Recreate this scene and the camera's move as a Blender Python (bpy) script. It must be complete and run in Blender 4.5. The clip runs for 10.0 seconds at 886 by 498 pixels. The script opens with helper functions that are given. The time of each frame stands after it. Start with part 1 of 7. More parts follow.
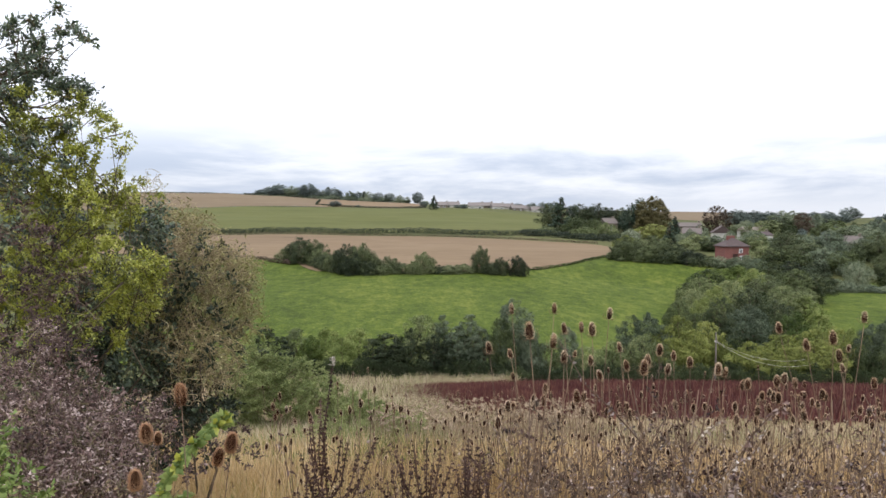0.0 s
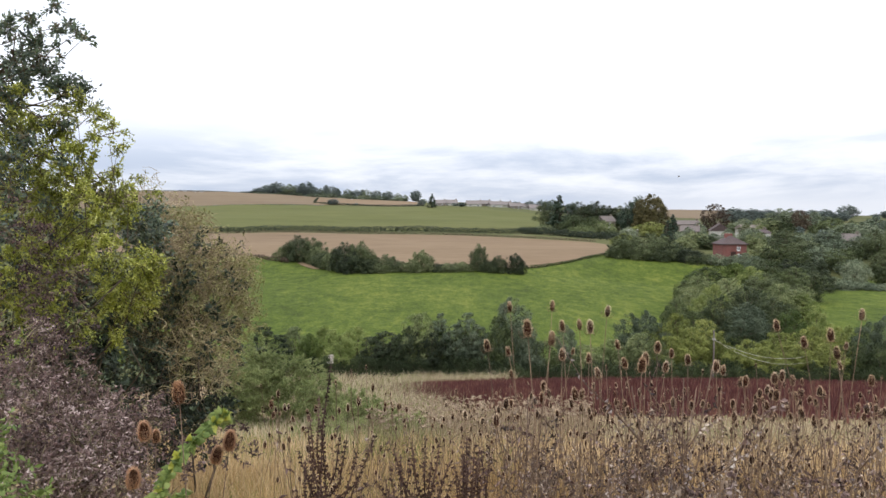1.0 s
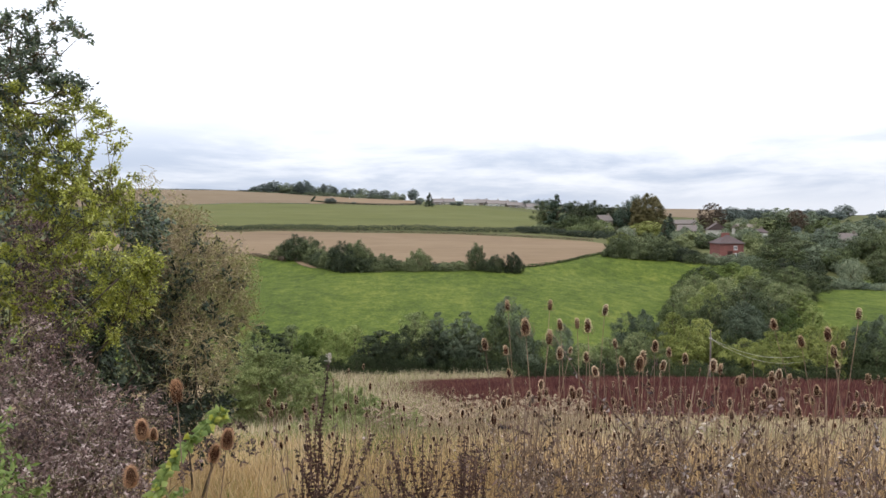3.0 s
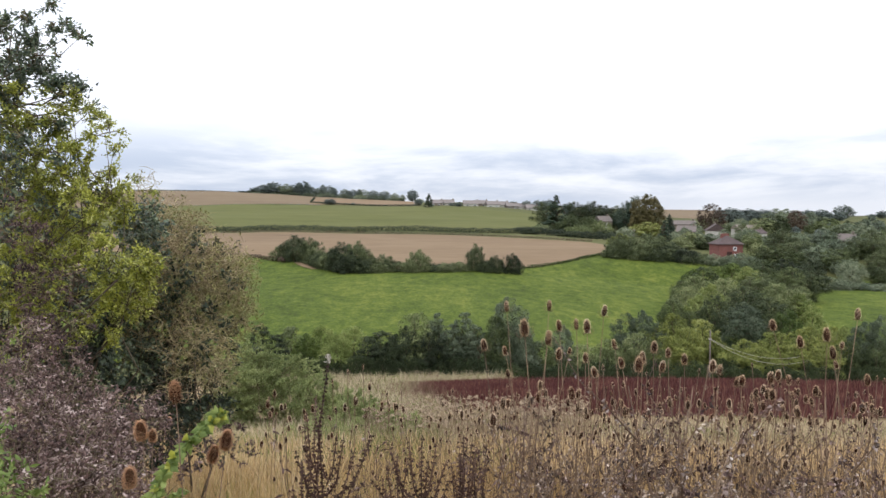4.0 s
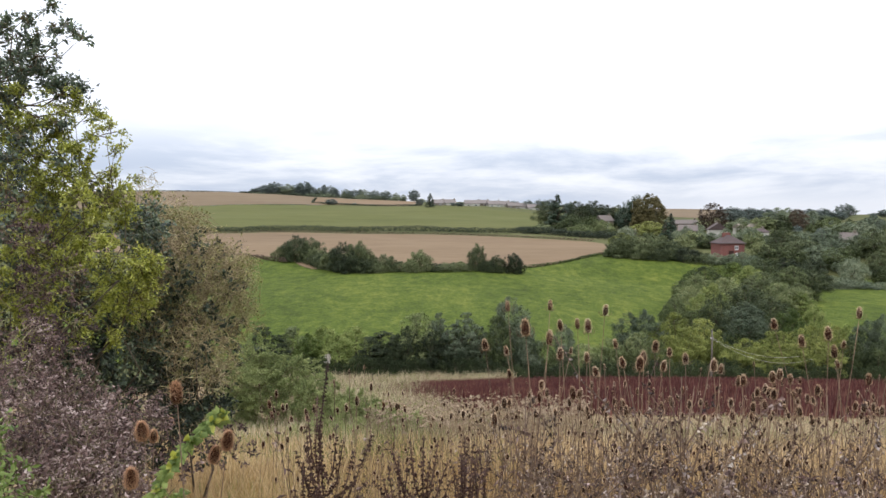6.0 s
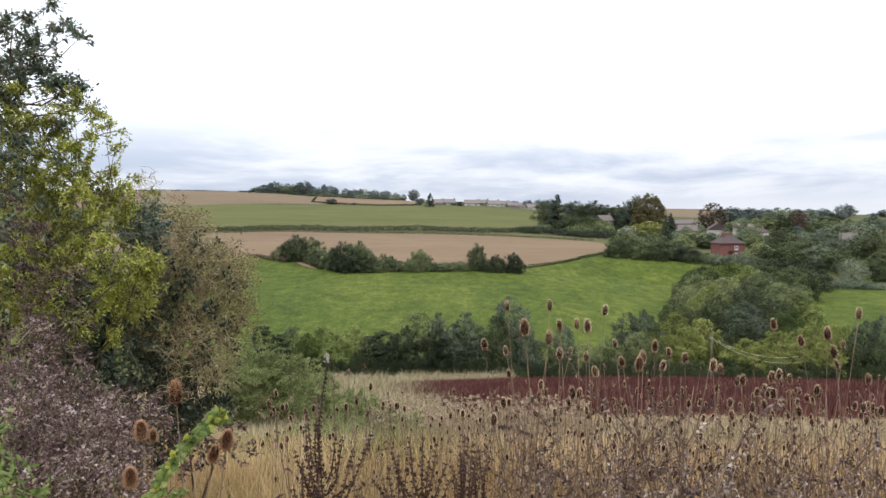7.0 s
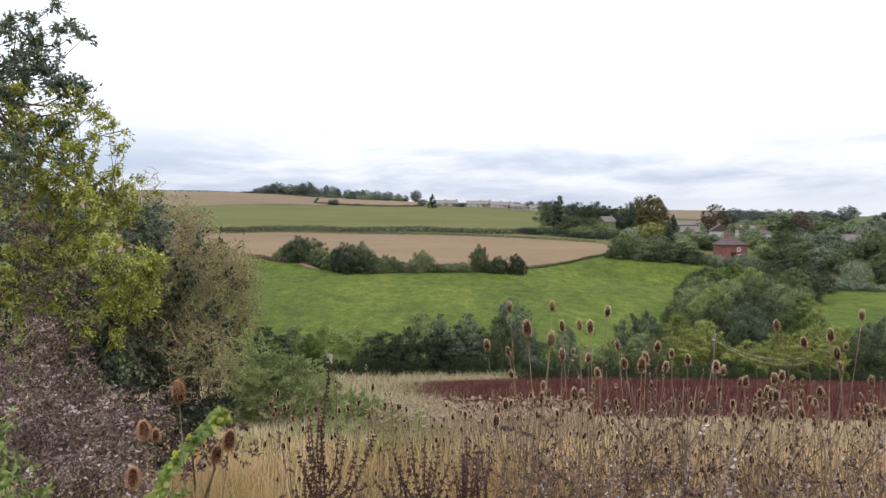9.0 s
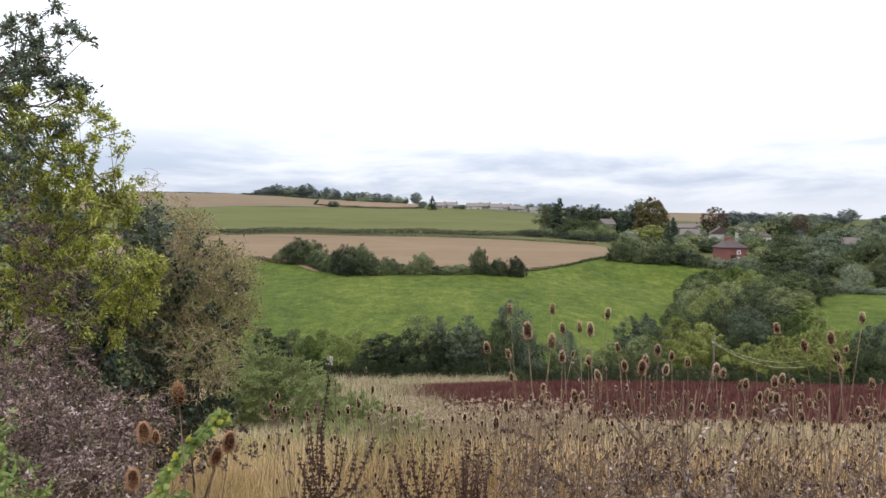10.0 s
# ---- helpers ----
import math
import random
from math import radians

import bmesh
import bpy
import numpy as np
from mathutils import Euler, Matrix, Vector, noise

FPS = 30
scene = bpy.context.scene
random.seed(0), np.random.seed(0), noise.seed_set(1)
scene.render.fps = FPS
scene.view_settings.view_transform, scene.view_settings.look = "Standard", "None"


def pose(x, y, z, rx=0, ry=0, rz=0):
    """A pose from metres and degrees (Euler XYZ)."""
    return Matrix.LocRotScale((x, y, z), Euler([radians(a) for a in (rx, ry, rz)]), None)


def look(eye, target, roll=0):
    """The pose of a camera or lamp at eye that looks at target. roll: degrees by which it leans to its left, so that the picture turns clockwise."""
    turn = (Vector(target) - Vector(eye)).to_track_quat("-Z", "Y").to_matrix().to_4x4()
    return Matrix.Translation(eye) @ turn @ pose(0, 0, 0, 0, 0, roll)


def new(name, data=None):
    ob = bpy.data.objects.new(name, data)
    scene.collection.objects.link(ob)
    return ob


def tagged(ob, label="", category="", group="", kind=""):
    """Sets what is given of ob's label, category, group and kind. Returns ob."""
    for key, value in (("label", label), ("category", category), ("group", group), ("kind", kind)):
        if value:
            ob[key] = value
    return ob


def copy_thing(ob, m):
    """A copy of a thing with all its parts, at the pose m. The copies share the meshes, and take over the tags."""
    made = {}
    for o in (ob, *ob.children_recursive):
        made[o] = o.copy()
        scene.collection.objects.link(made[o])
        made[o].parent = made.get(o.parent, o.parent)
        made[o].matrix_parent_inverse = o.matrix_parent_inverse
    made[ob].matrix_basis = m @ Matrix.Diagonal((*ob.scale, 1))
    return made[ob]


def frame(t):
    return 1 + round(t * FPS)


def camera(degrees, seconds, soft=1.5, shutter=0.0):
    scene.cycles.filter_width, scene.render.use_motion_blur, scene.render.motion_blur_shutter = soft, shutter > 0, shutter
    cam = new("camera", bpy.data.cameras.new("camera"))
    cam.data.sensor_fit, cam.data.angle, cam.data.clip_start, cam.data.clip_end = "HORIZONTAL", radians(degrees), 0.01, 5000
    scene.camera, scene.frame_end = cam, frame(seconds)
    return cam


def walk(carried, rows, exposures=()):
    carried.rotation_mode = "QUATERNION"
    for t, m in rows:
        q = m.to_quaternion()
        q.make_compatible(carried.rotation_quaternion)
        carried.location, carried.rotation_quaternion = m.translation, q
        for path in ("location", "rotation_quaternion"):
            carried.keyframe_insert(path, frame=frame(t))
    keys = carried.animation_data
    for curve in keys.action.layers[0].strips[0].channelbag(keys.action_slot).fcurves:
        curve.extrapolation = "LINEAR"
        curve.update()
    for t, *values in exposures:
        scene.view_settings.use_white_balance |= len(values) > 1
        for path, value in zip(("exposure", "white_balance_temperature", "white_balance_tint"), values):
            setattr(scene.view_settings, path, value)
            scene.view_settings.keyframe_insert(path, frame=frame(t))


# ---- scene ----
EYE = Vector((0.0, 0.0, 1.65))
LENS = 62.0
TILT = -2.895


def held_pose(left, up, roll, dx, dz):
    """A hand-held pose: turn to the left, tilt up and roll in degrees, and the shift of the eye in metres."""
    a, b = radians(left), radians(TILT + up)
    way = Vector((-math.sin(a) * math.cos(b), math.cos(a) * math.cos(b), math.sin(b)))
    eye = EYE + Vector((dx, 0, dz))
    return look(eye, eye + way * 10, roll)


cam = camera(LENS, 10.0, soft=1.5)
walk(cam, [
    (0.0, held_pose(0.257, 0.201, 0.056, -0.0037, 0.0030)),
    (0.5, held_pose(0.193, 0.127, -0.000, -0.0020, 0.0018)),
    (1.0, held_pose(0.113, 0.053, 0.016, -0.0035, 0.0015)),
    (1.5, held_pose(0.022, 0.062, 0.049, -0.0046, 0.0015)),
    (2.0, held_pose(-0.030, -0.013, 0.080, -0.0049, 0.0000)),
    (2.5, held_pose(-0.071, -0.057, 0.107, -0.0059, 0.0009)),
    (4.0, held_pose(-0.135, 0.040, 0.070, -0.0041, 0.0005)),
    (4.5, held_pose(-0.072, -0.009, -0.015, -0.0016, 0.0005)),
    (5.0, held_pose(-0.002, -0.002, -0.120, -0.0005, 0.0004)),
    (5.5, held_pose(-0.004, 0.038, -0.108, -0.0018, 0.0005)),
    (7.0, held_pose(-0.037, -0.001, -0.013, -0.0007, 0.0003)),
    (7.5, held_pose(0.000, 0.000, 0.000, 0.0000, 0.0000)),
    (8.0, held_pose(0.039, -0.046, -0.054, -0.0013, 0.0002)),
    (8.5, held_pose(0.109, 0.044, -0.036, -0.0023, -0.0003)),
    (9.0, held_pose(0.133, 0.073, 0.085, -0.0025, -0.0004)),
    (9.5, held_pose(0.108, 0.143, 0.106, -0.0032, 0.0003)),
    (10.0, held_pose(0.121, 0.239, 0.211, -0.0045, -0.0004)),
], exposures=[(0.0, 0.0), (10.0, 0.0)])

# ---- world and sun: bright overcast sky, grey-blue cloud banks low down ----
SUN_UP, SUN_TURN = radians(60), radians(150)


def make_world():
    w = bpy.data.worlds.new("overcast_sky")
    scene.world = w
    w.use_nodes = True
    nt = w.node_tree
    nt.nodes.clear()
    N, L = nt.nodes.new, nt.links.new
    out, bg = N("ShaderNodeOutputWorld"), N("ShaderNodeBackground")
    L(bg.outputs[0], out.inputs[0])
    sky = N("ShaderNodeTexSky")
    sky.sky_type, sky.sun_disc = "NISHITA", False
    sky.sun_elevation, sky.sun_rotation = SUN_UP, SUN_TURN
    sky.dust_density = 2.0
    dim = N("ShaderNodeMix")
    dim.data_type, dim.blend_type = "RGBA", "MULTIPLY"
    dim.inputs[0].default_value = 1.0
    L(sky.outputs[0], dim.inputs[6])
    dim.inputs[7].default_value = (0.12, 0.12, 0.12, 1)
    co, sep = N("ShaderNodeTexCoord"), N("ShaderNodeSeparateXYZ")
    L(co.outputs["Generated"], sep.inputs[0])
    hz = N("ShaderNodeMath"); hz.operation = "MAXIMUM"; L(sep.outputs[2], hz.inputs[0]); hz.inputs[1].default_value = 0.0
    # long flat banks: the direction, drawn out sideways
    flat = N("ShaderNodeMapping")
    flat.inputs["Scale"].default_value = (1.6, 1.6, 8.0)
    flat.inputs["Location"].default_value = (0.35, 0.0, 0.4)
    L(co.outputs["Generated"], flat.inputs[0])
    n1 = N("ShaderNodeTexNoise"); n1.inputs["Scale"].default_value = 2.3; n1.inputs["Detail"].default_value = 8
    n1.inputs["Roughness"].default_value = 0.56; n1.inputs["Distortion"].default_value = 0.25
    L(flat.outputs[0], n1.inputs["Vector"])
    r1 = N("ShaderNodeMapRange"); r1.interpolation_type = "SMOOTHSTEP"
    r1.inputs[1].default_value, r1.inputs[2].default_value = 0.39, 0.63
    L(n1.outputs["Fac"], r1.inputs[0])
    # the banks thicken towards the horizon
    low = N("ShaderNodeMapRange"); low.interpolation_type = "SMOOTHSTEP"
    low.inputs[1].default_value, low.inputs[2].default_value = 0.135, 0.055
    low.inputs[3].default_value, low.inputs[4].default_value = 0.10, 1.0
    L(hz.outputs[0], low.inputs[0])
    clear = N("ShaderNodeMapRange"); clear.interpolation_type = "SMOOTHSTEP"
    clear.inputs[1].default_value, clear.inputs[2].default_value = 0.0, 0.045
    clear.inputs[3].default_value, clear.inputs[4].default_value = 1.0, 0.0
    L(hz.outputs[0], clear.inputs[0])
    side = N("ShaderNodeMapRange"); side.interpolation_type = "SMOOTHSTEP"
    side.inputs[1].default_value, side.inputs[2].default_value = 0.05, 0.40
    side.inputs[3].default_value, side.inputs[4].default_value = 0.1, 0.85
    L(sep.outputs[0], side.inputs[0])
    gap = N("ShaderNodeMath"); gap.operation = "MULTIPLY"; L(clear.outputs[0], gap.inputs[0]); L(side.outputs[0], gap.inputs[1])
    veil = N("ShaderNodeMath"); veil.operation = "SUBTRACT"; veil.inputs[0].default_value = 1.0; L(gap.outputs[0], veil.inputs[1])
    thin = N("ShaderNodeMath"); thin.operation = "MULTIPLY"; L(low.outputs[0], thin.inputs[0]); L(veil.outputs[0], thin.inputs[1])
    bank = N("ShaderNodeMath"); bank.operation = "MULTIPLY"; L(r1.outputs[0], bank.inputs[0]); L(thin.outputs[0], bank.inputs[1])
    cloud = N("ShaderNodeMix"); cloud.data_type = "RGBA"
    L(bank.outputs[0], cloud.inputs[0])
    cloud.inputs[6].default_value = (0.97, 1.0, 1.08, 1)
    cloud.inputs[7].default_value = (0.58, 0.66, 0.82, 1)
    # an overcast sky brightens steadily towards the zenith
    up = N("ShaderNodeMath"); up.operation = "MULTIPLY_ADD"
    L(hz.outputs[0], up.inputs[0]); up.inputs[1].default_value = 1.8; up.inputs[2].default_value = 0.97
    lit = N("ShaderNodeMix"); lit.data_type, lit.blend_type = "RGBA", "MULTIPLY"
    lit.inputs[0].default_value = 1.0
    L(cloud.outputs[2], lit.inputs[6]); L(up.outputs[0], lit.inputs[7])
    mix = N("ShaderNodeMix"); mix.data_type = "RGBA"
    mix.inputs[0].default_value = 0.93
    L(dim.outputs[2], mix.inputs[6]); L(lit.outputs[2], mix.inputs[7])
    L(mix.outputs[2], bg.inputs[0])
    bg.inputs[1].default_value = 1.0


make_world()
sun = new("sun", bpy.data.lights.new("sun", "SUN"))
sun.data.energy, sun.data.angle, sun.data.color = 0.6, radians(28), (1.0, 0.97, 0.93)
sun.matrix_world = look((math.sin(SUN_TURN) * 100, math.cos(SUN_TURN) * 100, 100 * math.tan(SUN_UP)), (0, 0, 0))

# ---- materials ----


def lin(r, g, b):
    """Linear colour from sRGB 0..255."""
    def c(v):
        v /= 255.0
        return v / 12.92 if v <= 0.04045 else ((v + 0.055) / 1.055) ** 2.4
    return (c(r), c(g), c(b), 1.0)


def ramp_node(nt, stops):
    r = nt.nodes.new("ShaderNodeValToRGB")
    while len(r.color_ramp.elements) > 1:
        r.color_ramp.elements.remove(r.color_ramp.elements[-1])
    r.color_ramp.elements[0].position, r.color_ramp.elements[0].color = stops[0]
    for p, c in stops[1:]:
        e = r.color_ramp.elements.new(p)
        e.color = c
    return r


def start_material(name):
    m = bpy.data.materials.new(name)
    m.use_nodes = True
    nt = m.node_tree
    nt.nodes.clear()
    return m, nt, nt.nodes.new, nt.links.new


def piece_material(name, colours, rough=0.7, through_light=0.32, patch=1.6, spread=0.35, spec=0.25, single=0.55):
    """Leaves, blades and twigs: colours vary from piece to piece, from plant to plant and in soft patches."""
    m, nt, N, L = start_material(name)
    geo, ob, tc = N("ShaderNodeNewGeometry"), N("ShaderNodeObjectInfo"), N("ShaderNodeTexCoord")
    noi = N("ShaderNodeTexNoise")
    noi.inputs["Scale"].default_value, noi.inputs["Detail"].default_value = patch, 3
    L(geo.outputs["Position"], noi.inputs["Vector"])
    a = N("ShaderNodeMath"); a.operation = "MULTIPLY_ADD"
    L(geo.outputs["Random Per Island"], a.inputs[0]); a.inputs[1].default_value = single
    b = N("ShaderNodeMath"); b.operation = "MULTIPLY_ADD"
    L(noi.outputs["Fac"], b.inputs[0]); b.inputs[1].default_value = 0.9; b.inputs[2].default_value = 0.05 - single / 2 - spread / 2
    L(b.outputs[0], a.inputs[2])
    c = N("ShaderNodeMath"); c.operation = "MULTIPLY_ADD"
    L(ob.outputs["Random"], c.inputs[0]); c.inputs[1].default_value = spread; L(a.outputs[0], c.inputs[2])
    step = 1.0 / max(1, len(colours) - 1)
    r = ramp_node(nt, [(i * step, col) for i, col in enumerate(colours)])
    L(c.outputs[0], r.inputs[0])
    p = N("ShaderNodeBsdfPrincipled")
    p.inputs["Roughness"].default_value = rough
    p.inputs["Specular IOR Level"].default_value = spec
    L(r.outputs[0], p.inputs["Base Color"])
    out = N("ShaderNodeOutputMaterial")
    if through_light > 0:
        tr, mx = N("ShaderNodeBsdfTranslucent"), N("ShaderNodeMixShader")
        L(r.outputs[0], tr.inputs[0])
        mx.inputs[0].default_value = through_light
        L(p.outputs[0], mx.inputs[1]); L(tr.outputs[0], mx.inputs[2]); L(mx.outputs[0], out.inputs[0])
    else:
        L(p.outputs[0], out.inputs[0])
    return m


def ground_material(name, stops, big=0.03, fine=1.2, stretch=(1, 1, 1), bump=0.4, rough=0.95):
    """Earth, turf and stubble: two scales of noise through a colour ramp, with relief."""
    m, nt, N, L = start_material(name)
    geo, mp = N("ShaderNodeNewGeometry"), N("ShaderNodeMapping")
    mp.inputs["Scale"].default_value = stretch
    L(geo.outputs["Position"], mp.inputs[0])
    n1, n2, n3 = N("ShaderNodeTexNoise"), N("ShaderNodeTexNoise"), N("ShaderNodeTexNoise")
    for n, s, d in ((n1, big, 4), (n2, fine, 5), (n3, fine * 0.22, 3)):
        n.inputs["Scale"].default_value, n.inputs["Detail"].default_value = s, d
        n.inputs["Roughness"].default_value = 0.6
        L(mp.outputs[0], n.inputs["Vector"])
    a = N("ShaderNodeMath"); a.operation = "MULTIPLY_ADD"
    L(n2.outputs["Fac"], a.inputs[0]); a.inputs[1].default_value = 0.55
    b = N("ShaderNodeMath"); b.operation = "MULTIPLY"
    L(n1.outputs["Fac"], b.inputs[0]); b.inputs[1].default_value = 0.45
    L(b.outputs[0], a.inputs[2])
    c = N("ShaderNodeMath"); c.operation = "MULTIPLY_ADD"
    L(n3.outputs["Fac"], c.inputs[0]); c.inputs[1].default_value = 0.5; L(a.outputs[0], c.inputs[2])
    d = N("ShaderNodeMath"); d.operation = "SUBTRACT"; L(c.outputs[0], d.inputs[0]); d.inputs[1].default_value = 0.25
    r = ramp_node(nt, stops)
    L(d.outputs[0], r.inputs[0])
    p = N("ShaderNodeBsdfPrincipled")
    p.inputs["Roughness"].default_value, p.inputs["Specular IOR Level"].default_value = rough, 0.1
    L(r.outputs[0], p.inputs["Base Color"])
    bp = N("ShaderNodeBump"); bp.inputs["Strength"].default_value = bump; bp.inputs["Distance"].default_value = 0.3
    L(n2.outputs["Fac"], bp.inputs["Height"]); L(bp.outputs[0], p.inputs["Normal"])
    out = N("ShaderNodeOutputMaterial")
    L(p.outputs[0], out.inputs[0])
    return m


def solid_material(name, c1, c2, scale=6.0, rough=0.8, bump=0.2, spec=0.3):
    m, nt, N, L = start_material(name)
    tc, n1 = N("ShaderNodeTexCoord"), N("ShaderNodeTexNoise")
    n1.inputs["Scale"].default_value, n1.inputs["Detail"].default_value = scale, 6
    L(tc.outputs["Object"], n1.inputs["Vector"])
    r = ramp_node(nt, [(0.3, c1), (0.7, c2)])
    L(n1.outputs["Fac"], r.inputs[0])
    p = N("ShaderNodeBsdfPrincipled")
    p.inputs["Roughness"].default_value, p.inputs["Specular IOR Level"].default_value = rough, spec
    L(r.outputs[0], p.inputs["Base Color"])
    bp = N("ShaderNodeBump"); bp.inputs["Strength"].default_value = bump; bp.inputs["Distance"].default_value = 0.02
    L(n1.outputs["Fac"], bp.inputs["Height"]); L(bp.outputs[0], p.inputs["Normal"])
    out = N("ShaderNodeOutputMaterial")
    L(p.outputs[0], out.inputs[0])
    return m


